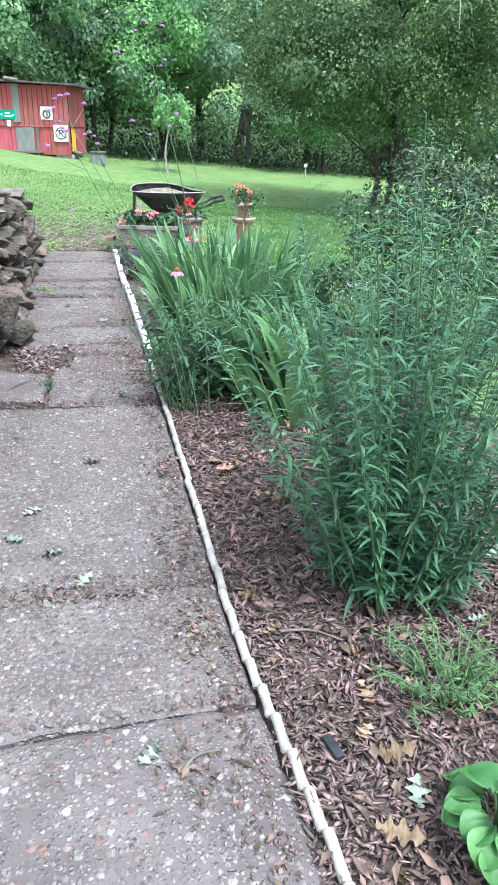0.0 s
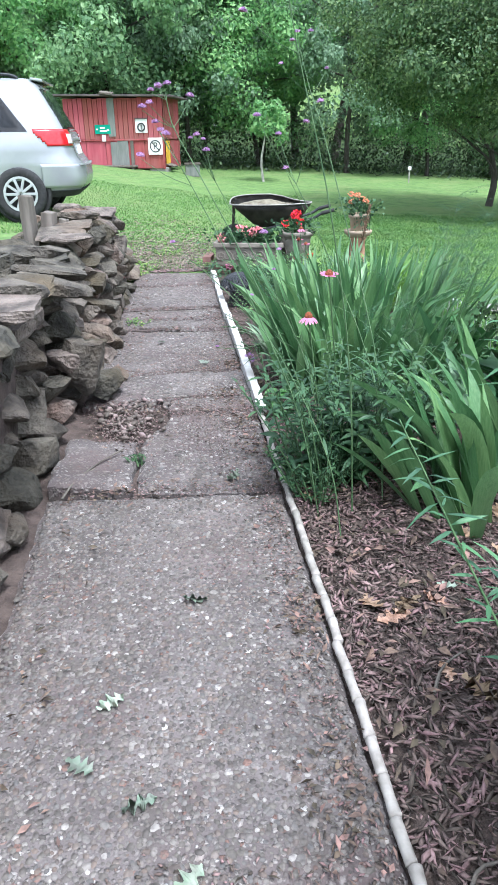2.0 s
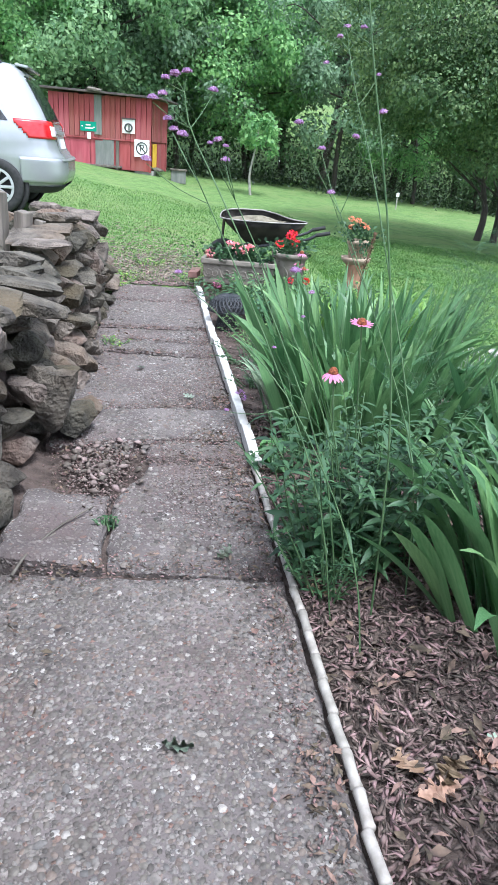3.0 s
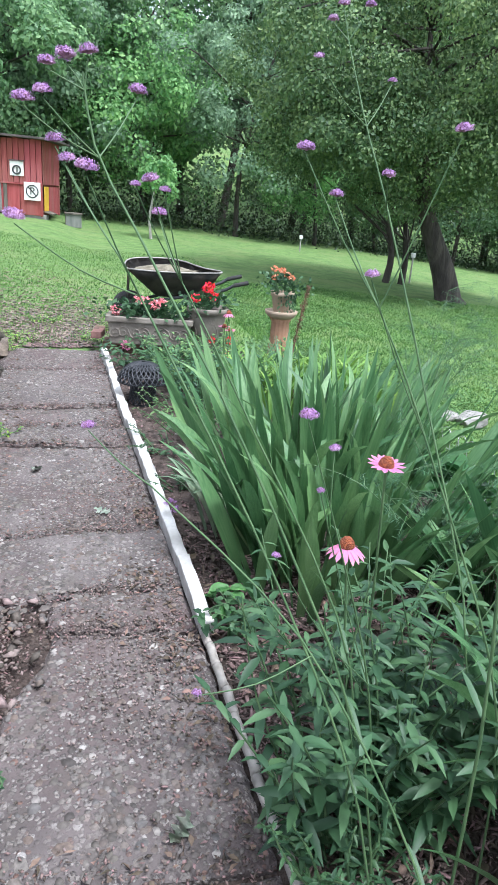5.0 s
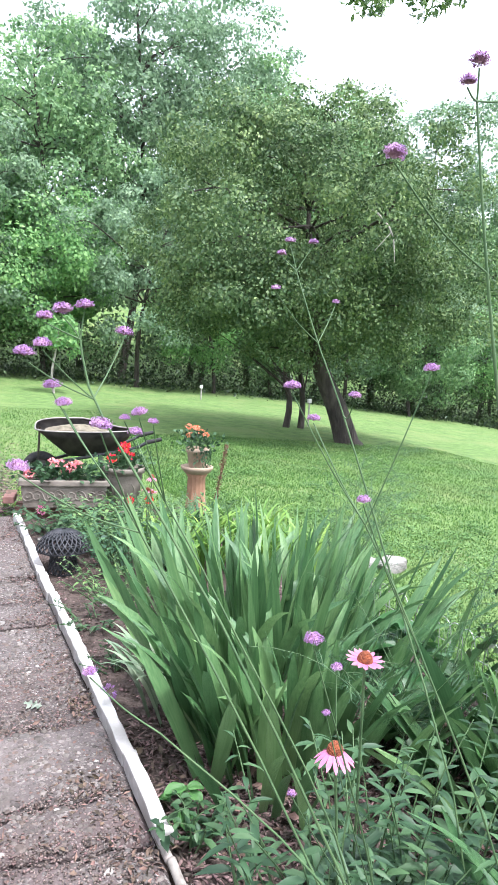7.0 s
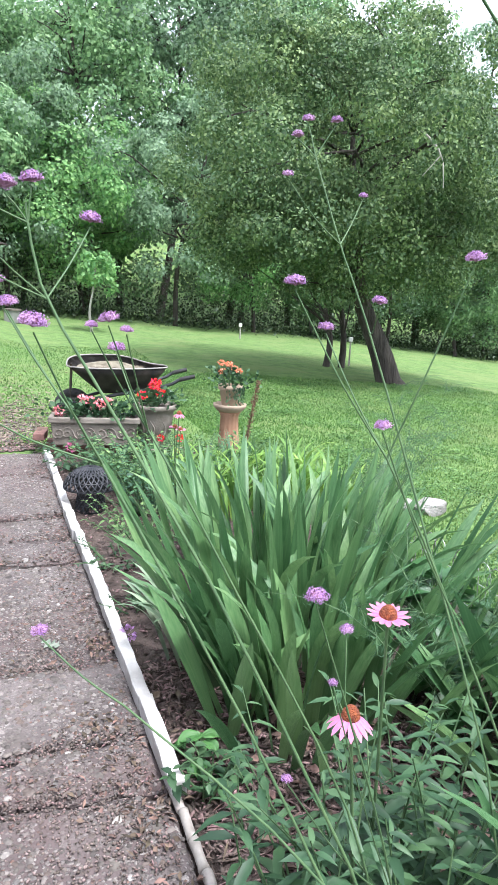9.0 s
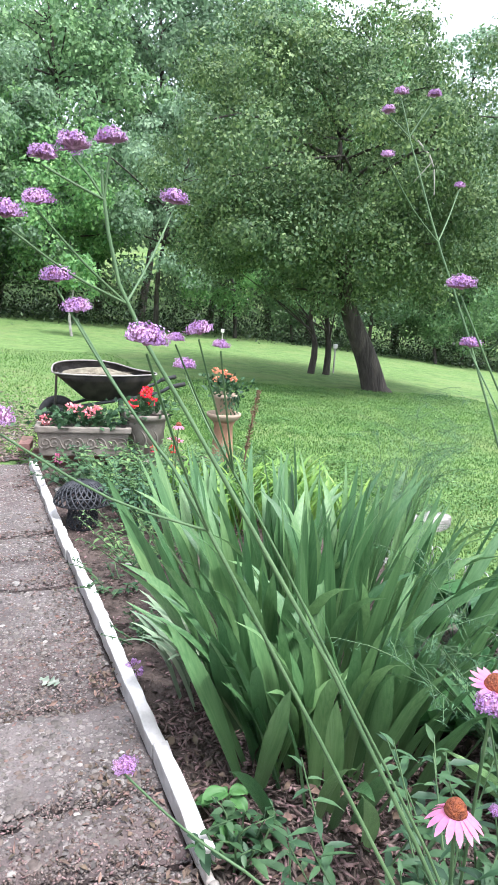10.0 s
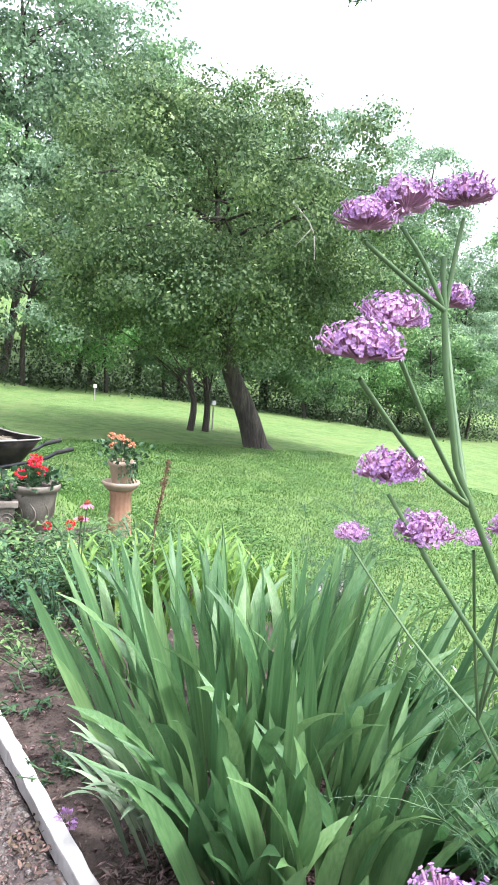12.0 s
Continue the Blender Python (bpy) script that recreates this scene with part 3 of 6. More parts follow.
def twin_trunk_tree():
    x0, y0 = 6.96, 17.13
    t = thing("twin_trunk_tree", (x0, y0, gz(x0, y0)), "small tree with two slim forking trunks", "tree")
    r = np.random.default_rng(51)
    paths = []
    for s, dx in ((-1, -0.28), (1, 0.12)):
        base = (dx - 0.05, 0, -0.1)
        tr = curve_path([base, (dx - 0.03 * s, 0, 0.6), (dx - 0.12, 0.05, 1.3), (dx - 0.1 - 0.15 * s, 0, 2.4)], 0.085, 0.03, 9)
        paths.append(tr)
        for k in range(9):
            a = tr[3 + k % 6]
            tip = np.array(a[:3]) + np.array((r.normal() * 0.7 - 0.3, r.normal() * 0.4, r.uniform(0.5, 1.3)))
            paths.append(curve_path([a[:3], (np.array(a[:3]) + tip) / 2 + r.normal(size=3) * 0.08, tip], 0.022, 0.006, 6))
    part("trunk", tubes("trunk", paths, M_BARK, 6), None, t)
    cl = crown_clumps(50, (-0.2, 0, 2.9), (1.3, 1.0, 1.1), 52)
    b, d, L, W, N = clump_leaves(cl, 60, 0.22, 0.1, 53, (-0.2, 0, 2.9))
    part("crown", leaves("crown", b, d, L, W, M_APPLE, up=N), None, t)


def sapling():
    x0, y0 = 2.14, 21.5
    t = thing("sapling", (x0, y0, gz(x0, y0)), "young sapling with a pale slim trunk and bright leaves", "tree")
    trunk = curve_path([(0, 0, -0.05), (-0.06, 0, 0.5), (0.02, 0, 1.0), (0.1, 0, 1.6)], 0.04, 0.015, 8)
    part("trunk", tubes("trunk", [trunk], M_PALEBARK, 7), None, t)
    cl = crown_clumps(26, (0.1, 0, 1.5), (0.42, 0.4, 0.5), 61)
    b, d, L, W, N = clump_leaves(cl, 30, 0.1, 0.12, 62, (0.1, 0, 1.5))
    part("crown", leaves("crown", b, d, L, W, M_VINE, up=N), None, t)


def overhanging_branch():
    """The tip of a branch that hangs into the sky."""
    t = thing("overhanging_branch", (4.2, 10.6, 5.84), "leafy branch tip hanging from a tree overhead", "branch")
    main = curve_path([(3.2, -3.5, 1.2), (1.6, -1.4, 0.75), (0.5, -0.3, 0.2), (-0.1, 0.1, -0.05)], 0.05, 0.006, 9)
    r = np.random.default_rng(71)
    paths, tips = [main], []
    for k in range(16):
        a = np.array(main[4 + k % 5][:3])
        tip = a + r.normal(size=3) * np.array((0.35, 0.3, 0.12)) + np.array((0, 0, -0.12))
        paths.append(curve_path([a, (a + tip) / 2 + np.array((0, 0, 0.03)), tip], 0.008, 0.003, 5))
        tips.append(tip)
    part("twigs", tubes("twigs", paths, M_BARK), None, t)
    tips = np.array(tips)
    b, d, L, W, N = clump_leaves(tips, 44, 0.1, 0.1, 72, (0, 0, 1))
    part("foliage", leaves("foliage", b, d, L, W * 0.8, M_APPLE, up=N), None, t)


woods()
orchard_tree()
twin_trunk_tree()
sapling()
overhanging_branch()


# ---- shed ----
def shed():
    x0, y0 = -0.5, 22.0
    z0 = 0.68
    t = thing("shed", (x0, y0, -0.07), "weathered red wooden hen shed with odd signs on it", "shed", rz=-14)
    W, D, top, split = 2.75, 1.7, 2.46, 1.42
    body = bmesh.new()
    box(body, (W - 0.06, D - 0.06, top - z0 - 0.05), (-W / 2, D / 2, (z0 + top) / 2))
    part("wall", body, M_REDWOOD, t)
    base = bmesh.new()
    box(base, (0.5, 0.35, 0.3), (-0.2, 0.2, z0 - 0.11), bevel=0.01)
    part("foundation", base, M_CONCRETE, t, "pale concrete block")
    for k, px in enumerate((-2.3, -1.3)):
        bl = bmesh.new()
        box(bl, (0.3, 0.3, 0.3), (px, 0.25, z0 - 0.1), bevel=0.01)
        part("foundation", bl, M_GREYBOARD, t)
    bmr = bmesh.new()
    box(bmr, (W + 0.55, D + 0.5, 0.05), (-W / 2, D / 2, top + 0.04), (0, 1.2, 0), bevel=0.01)
    part("roof", bmr, M_ROOF, t, "dark low-pitched roof")
    n = 20
    bw = W / n
    up = bm_mesh("plank", box(bmesh.new(), (bw - 0.012, 0.022, top - split - 0.03), bevel=0.004), M_REDWOOD)
    lo = bm_mesh("plank", box(bmesh.new(), (bw * 4 - 0.012, 0.02, split - z0 - 0.04), bevel=0.004), M_REDWOOD)
    r = np.random.default_rng(81)
    for i in range(n):
        p = part("plank", up, None, t)
        p.location = (-W + bw * (i + 0.5), -0.014 - r.random() * 0.008, (top + split) / 2 + r.normal() * 0.008)
    for i in range(5):
        p = part("plank", lo, None, t)
        p.location = (-W + bw * (i * 4 + 2), -0.004, (split + z0) / 2)
    upd = bm_mesh("plank", box(bmesh.new(), (0.022, 0.15, top - split - 0.03), bevel=0.004), M_REDWOOD)
    for i in range(11):
        p = part("plank", upd, None, t)
        p.location = (0.014 + r.random() * 0.006, 0.09 + i * 0.155, (top + split) / 2)
    for size, at in (((W, 0.04, 0.035), (-W / 2, -0.03, split)), ((0.05, 0.05, split - z0), (-0.025, -0.012, (split + z0) / 2)), ((0.05, 0.05, top - z0), (0.0, D, (top + z0) / 2))):
        part("batten", box(bmesh.new(), size, at, bevel=0.006), M_REDWOOD, t)
    def flat(name, w, h, x, z, m, y=-0.03, th=0.014, label="", parent=t):
        p = part(name, box(bmesh.new(), (w, th, h), bevel=0.003), m, parent, label)
        p.location = (x, y, z)
        return p
    # bare stripe, doorway board, step
    flat("stripe_board", 0.2, top - split - 0.1, -1.42, (top + split) / 2 + 0.04, M_GREYBOARD, -0.042, label="peeling bare grey board")
    flat("stripe_board", 0.2, split - z0 - 0.1, -1.4, (split + z0) / 2, M_GREYBOARD, -0.03, label="peeling bare grey board")
    flat("hatch", 0.3, 0.62, -1.15, 1.1, M_GREYBOARD, -0.034, label="grey-green hatch board")
    flat("hatch_post", 0.09, 0.62, -0.9, 1.1, M_OLDWOOD, -0.034)
    p = part("step", box(bmesh.new(), (0.95, 0.2, 0.05), bevel=0.01), M_OLDWOOD, t, "grey plank step")
    p.location = (-1.25, -0.12, z0 + 0.08)
    for dx in (-0.38, 0.38):
        q = part("step_leg", box(bmesh.new(), (0.06, 0.16, z0 + 0.06 - gz(x0 - 1.25, y0 - 0.12) + 0.06), bevel=0.005), M_OLDWOOD, t)
        q.location = (-1.25 + dx, -0.12, (z0 + 0.06 + gz(x0 - 1.25, y0 - 0.12) - 0.06) / 2)
    g = flat("road_sign", 0.44, 0.23, -1.68, 1.69, M_GREENSIGN, -0.045, label="green road sign with worn white lettering")
    for w, dz, dx in ((0.13, 0.035, 0.0), (0.2, -0.04, 0.02), (0.05, -0.02, 0.15), (0.04, 0.0, -0.16)):
        q = part("lettering", box(bmesh.new(), (w, 0.004, 0.035)), M_SIGNWHITE, g)
        q.location = (dx, -0.0105, dz)
    flat("bracket", 0.1, 0.16, -1.66, 1.47, M_SIGNWHITE, -0.06)
    wp = flat("dial_panel", 0.33, 0.33, -0.6, 1.76, M_SIGNWHITE, -0.045, label="white square panel with a round dial")
    ring = lathe([(0.11, -0.01), (0.11, 0.01), (0.075, 0.012), (0.075, -0.008)], 24, hoop=True)
    q = part("dial", ring, M_SIGNBLACK, wp)
    q.matrix_basis = pose(0.0, -0.014, -0.03, 90, 0, 0)
    q = part("dial_hand", box(bmesh.new(), (0.05, 0.006, 0.12), bevel=0.002), M_GREYBOARD, wp)
    q.location = (0.01, -0.014, -0.03)
    q = part("shadow_board", box(bmesh.new(), (0.36, 0.05, 0.03), bevel=0.004), M_ROOF, wp)
    q.location = (0, -0.01, 0.185)
    ps = flat("parking_sign", 0.4, 0.42, -0.24, 1.26, M_SIGNWHITE, -0.05, label="white no-parking sign with a ringed letter")
    ring = lathe([(0.155, -0.004), (0.155, 0.004), (0.128, 0.004), (0.128, -0.004)], 28, hoop=True)
    q = part("ring", ring, M_SIGNBLACK, ps)
    q.matrix_basis = pose(0, -0.012, 0, 90, 0, 0)
    q = part("slash", box(bmesh.new(), (0.28, 0.004, 0.026)), M_SIGNBLACK, ps)
    q.matrix_basis = pose(0, -0.0125, 0, 0, 45, 0)
    txt = bpy.data.curves.new("letter", "FONT")
    txt.body, txt.size, txt.extrude, txt.align_x, txt.align_y = "P", 0.24, 0.003, "CENTER", "CENTER"
    txt.materials.append(M_SIGNBLACK)
    q = new("letter", txt)
    q.parent = ps
    q.matrix_basis = pose(0, -0.012, 0, 90, 0, 0)
    y = part("yellow_board", box(bmesh.new(), (0.014, 0.42, 0.58), bevel=0.003), M_YELLOW, t, "yellow painted board")
    y.location = (0.01, 0.33, 1.1)
    y = part("side_board", box(bmesh.new(), (0.016, 0.95, split - z0 - 0.05), bevel=0.003), M_REDWOOD, t)
    y.location = (0.004, 1.1, (split + z0) / 2)
    fl = bmesh.new()
    box(fl, (0.3, 0.5, 0.035), (0.05, 0.4, z0 + 0.1), (0, 18, 0), bevel=0.004)
    part("ramp_board", fl, M_OLDWOOD, t)
    rf = bmesh.new()
    box(rf, (0.35, 0.3, 0.04), (-1.45, -0.2, top + 0.1), (10, 6, 12), bevel=0.004)
    part("roof_patch", rf, M_OLDWOOD, t, "loose pale patch on the roof edge")
    st = thing("amber_reflector_stand", (-3.0, 21.0, gz(-3.0, 21.0)), "amber reflector panel on a short post by the shed", "reflector")
    part("post", box(bmesh.new(), (0.04, 0.04, 0.75), (0, 0, 0.35), bevel=0.004), M_OLDWOOD, st)
    pl = part("panel", box(bmesh.new(), (0.3, 0.02, 0.4), (0, -0.03, 0.85), bevel=0.004), M_AMBER, st)
    for i in range(3):
        for j in range(3):
            part("reflector", box(bmesh.new(), (0.08, 0.012, 0.1), (-0.09 + i * 0.09, -0.044, 0.73 + j * 0.12), bevel=0.003), M_AMBER, pl)
    bn = thing("wooden_crate", (0.25, 22.6, gz(0.25, 22.6)), "low grey wooden crate beside the shed", "crate")
    part("body", box(bmesh.new(), (0.4, 0.4, 0.32), (0, 0, 0.15), bevel=0.01), M_GREYBOARD, bn)
    part("lid", box(bmesh.new(), (0.46, 0.46, 0.04), (0, 0, 0.33), bevel=0.006), M_OLDWOOD, bn)


shed()


# ---- parked minivan ----
def ring_at(z, n=72):
    """A rounded plan outline of the car body at height z; x from the tail (0) to the nose."""
    tail = np.interp(z, (0.28, 0.36, 0.5, 0.68, 0.74, 0.8, 1.08, 1.3, 1.55, 1.68, 1.74), (0.14, 0.04, 0.0, 0.01, 0.05, 0.1, 0.16, 0.27, 0.42, 0.5, 0.62))
    nose = np.interp(z, (0.28, 0.4, 0.6, 0.8, 0.95, 1.05, 1.6, 1.74), (4.9, 5.05, 5.06, 4.95, 4.5, 4.0, 3.0, 2.6))
    half = np.interp(z, (0.28, 0.4, 0.7, 0.95, 1.08, 1.3, 1.55, 1.68, 1.74), (0.9, 0.95, 0.97, 0.97, 0.94, 0.88, 0.79, 0.72, 0.62))
    cx, hx, e = (tail + nose) / 2, (nose - tail) / 2, 5.5
    pts = []
    for i in range(n):
        a = 2 * math.pi * i / n
        c, s = math.cos(a), math.sin(a)
        k = 2 / e
        pts.append((cx + hx * math.copysign(abs(c) ** (k * 0.45), c), half * math.copysign(abs(s) ** k, s)))
    return np.array(pts)


def outline_patch(z0, z1, test, push, n=240, rows=8):
    """Faces of the body between two heights where test(x, y, z) holds, pushed outward."""
    bm = bmesh.new()
    prev = None
    for j in range(rows + 1):
        z = z0 + (z1 - z0) * j / rows
        P = ring_at(z, n)
        d = np.roll(P, -1, 0) - np.roll(P, 1, 0)
        nor = unit(np.stack([d[:, 1], -d[:, 0]], 1))
        Q = P + nor * push
        cur = [bm.verts.new((q[0], q[1], z)) for q in Q]
        if prev:
            for i in range(n):
                q = (i + 1) % n
                c = (prev[i].co + prev[q].co + cur[i].co + cur[q].co) / 4
                if test(*c):
                    bm.faces.new((prev[i], prev[q], cur[q], cur[i]))
        prev = cur
    bmesh.ops.delete(bm, geom=[v for v in bm.verts if not v.link_faces], context="VERTS")
    ext = bmesh.ops.solidify(bm, geom=bm.faces[:], thickness=0.006)
    return bm


def minivan():
    t = thing("minivan", (-1.6, 12.85, gz(-2.9, 12.6) + 0.0), "silver minivan parked on the grass with red tail lights", "car", rz=181)
    bm = bmesh.new()
    zs = [0.28, 0.33, 0.42, 0.52, 0.62, 0.67, 0.7, 0.74, 0.78, 0.85, 0.95, 1.03, 1.08, 1.14, 1.25, 1.4, 1.52, 1.6, 1.66, 1.7, 1.73, 1.745]
    rings = [[bm.verts.new((p[0], p[1], z)) for p in ring_at(z, 96)] for z in zs]
    for a, b in zip(rings, rings[1:]):
        for i in range(96):
            bm.faces.new((a[i], a[(i + 1) % 96], b[(i + 1) % 96], b[i]))
    bm.faces.new(rings[0][::-1])
    bm.faces.new(rings[-1])
    part("body", bm, M_SILVER, t, smooth=True)
    part("rear_window", outline_patch(1.1, 1.62, lambda x, y, z: x < 0.17 + (z - 1.1) * 0.62 + 0.13 and abs(y) < 0.72 - (z - 1.1) * 0.22, 0.003), M_GLASSDARK, t, "dark tinted rear window", True)
    for s, nm in ((1, "side_window"), (-1, "side_window")):
        for back, front in ((lambda z: 0.66 + (z - 1.1) * 0.75, lambda z: 2.0), (lambda z: 2.06, lambda z: 3.4 - (z - 1.1) * 0.5)):
            bm = bmesh.new()
            rows = []
            for z in np.linspace(1.1, 1.56, 9):
                xs = np.linspace(back(z), front(z), 13)
                rows.append([bm.verts.new((x, s * (float(np.interp(z, (1.08, 1.3, 1.55, 1.68), (0.94, 0.88, 0.79, 0.72))) + 0.004), z)) for x in xs])
            for a, b in zip(rows, rows[1:]):
                for i in range(12):
                    bm.faces.new((a[i], a[i + 1], b[i + 1], b[i]))
            bmesh.ops.solidify(bm, geom=bm.faces[:], thickness=0.006)
            part(nm, bm, M_GLASSDARK, t, smooth=True)
        lamp = part("tail_light", outline_patch(0.92, 1.13, lambda x, y, z: y * s > 0.56 and x < 0.62 - (1.13 - z) * 1.0 and abs(z - 1.03) < 0.2, 0.012), M_TAIL, t, smooth=True)
        part("reversing_lens", outline_patch(0.95, 1.07, lambda x, y, z: 0.56 < y * s < 0.74 and x < 0.5, 0.019), M_CLEAR, lamp, smooth=True)
        rail = curve_path([(0.75, 0.6 * s, 1.74), (0.95, 0.62 * s, 1.79), (2.0, 0.64 * s, 1.8), (2.6, 0.62 * s, 1.75)], 0.022, 0.02, 12)
        part("roof_rail", tubes("roof_rail", [rail], M_BLACK, 6), None, t)
    part("bumper", outline_patch(0.4, 0.7, lambda x, y, z: x < 0.55, 0.022), M_SILVER, t, smooth=True)
    part("bumper_step", outline_patch(0.675, 0.7, lambda x, y, z: x < 0.3 and abs(y) < 0.75, 0.034), M_ALLOY, t)
    part("lower_valance", outline_patch(0.28, 0.36, lambda x, y, z: x < 0.7, 0.008), M_RUBBER, t)
    part("plate_recess", outline_patch(0.8, 0.95, lambda x, y, z: x < 0.3 and abs(y) < 0.3, 0.006), M_ALLOY, t)
    part("number_plate", outline_patch(0.81, 0.93, lambda x, y, z: x < 0.3 and abs(y) < 0.16, 0.014), M_SIGNWHITE, t)
    part("garnish", outline_patch(0.985, 1.02, lambda x, y, z: x < 0.3 and abs(y) < 0.5, 0.012), M_ALLOY, t)
    for s in (1, -1):
        part("door_seam", outline_patch(0.74, 1.07, lambda x, y, z: x < 0.4 and 0.535 < y * s < 0.55, 0.004), M_RUBBER, t)
    sp = box(bmesh.new(), (0.16, 1.15, 0.035), (0.52, 0, 1.73), (0, -8, 0), 0.012)
    part("spoiler", sp, M_SILVER, t)
    tyre = lathe([(0.2, -0.1), (0.31, -0.105), (0.335, -0.08), (0.335, 0.08), (0.31, 0.105), (0.2, 0.1)], 36, hoop=True)
    tyre_me = bm_mesh("tyre", tyre, M_RUBBER, True)
    rim = bmesh.new()
    for k in range(10):
        a = k * 36
        box(rim, (0.2, 0.035, 0.02), (0.11 * math.cos(radians(a)), 0.11 * math.sin(radians(a)), 0.1), (0, 0, a), 0.004)
    for r_out, r_in in ((0.225, 0.195), (0.055, 0.01)):
        sub = lathe([(r_out, 0.07), (r_out, 0.108), (r_in, 0.108), (r_in, 0.07)], 28, hoop=True)
        me = bpy.data.meshes.new("tmp")
        sub.to_mesh(me)
        rim.from_mesh(me)
        sub.free()
    rim_me = bm_mesh("rim", rim, M_ALLOY)
    hub_me = bm_mesh("brake_disc", lathe([(0.2, 0.02), (0.2, 0.04)], 24), M_RUBBER)
    arch_me = bm_mesh("wheel_arch", lathe([(0.385, -0.02), (0.4, 0.0), (0.385, 0.03), (0.33, 0.03)], 36, hoop=True), M_RUBBER, True)
    for x in (0.84, 3.85):
        for s in (1, -1):
            w = new("wheel")
            w.parent = t
            w.matrix_basis = pose(x, 0.915 * s, 0.335, -90 * s, 0, 0)
            for me in (tyre_me, rim_me, hub_me, arch_me):
                part(me.name.split(".")[0], me, None, w)


minivan()


# ---- garden path ----
def cane_x(y):
    """The path's edge bows gently towards the bed at its near end."""
    return float(0.016 + 0.07 * smooth(2.5, 1.3, y))


def joint(y, slope, wobble, gap, side, seed):
    """The ragged line of a joint across the path, on its near (-1) or far (1) side."""
    def line(x):
        w = noise.noise(Vector((x * 3.1, y * 2.0, seed))) + 0.4 * noise.noise(Vector((x * 11, y, seed + 7)))
        chip = max(0.0, noise.noise(Vector((x * 8, y * 3, side * 5.0 + seed)))) * 0.03
        fine = noise.noise(Vector((x * 38, y, side * 2.0))) * 0.006
        return y + slope * (x + 0.5) + wobble * w + side * (gap * 0.5 + chip) + fine
    return line


def slab_top(x, y, u, v, z, tilt, seed):
    """Height of a slab's uneven top."""
    rough = 0.007 * noise.noise(Vector((x * 2.2, y * 2.2, seed))) + 0.0035 * noise.noise(Vector((x * 13, y * 13, seed))) + 0.002 * noise.noise(Vector((x * 34, y * 34, seed)))
    return z + rough + tilt[0] * (u - 0.5) + tilt[1] * (v - 0.5)


def slab(name, left, right, near, far, z, tilt=(0, 0), seed=0):
    """A worn slab between four ragged lines; its top is slightly uneven and its arris broken down."""
    nx = 34
    ny = max(8, int((far(-0.5) - near(-0.5)) / 0.035))
    bm = bmesh.new()
    grid = {}
    for j in range(ny + 1):
        v = j / ny
        v = v + 0.35 * v * (1 - v) * (1 - 2 * v) * -1
        for i in range(nx + 1):
            u = i / nx
            ym = near(-0.5) + (far(-0.5) - near(-0.5)) * v
            x = left(ym) + (right(ym) - left(ym)) * u
            y = near(x) + (far(x) - near(x)) * v
            ring = min(i, nx - i, j, ny - j)
            worn = (-0.02 if ring == 0 else -0.005 if ring == 1 else 0) + (0.004 * noise.noise(Vector((x * 30, y * 30, seed))) if ring < 3 else 0)
            grid[i, j] = bm.verts.new((x, y, slab_top(x, y, u, v, z, tilt, seed) + worn))
    for i in range(nx):
        for j in range(ny):
            bm.faces.new((grid[i, j], grid[i + 1, j], grid[i + 1, j + 1], grid[i, j + 1]))
    ext = bmesh.ops.extrude_edge_only(bm, edges=[e for e in bm.edges if e.is_boundary])
    for v in ext["geom"]:
        if isinstance(v, bmesh.types.BMVert):
            v.co.z = -0.075
    return bm


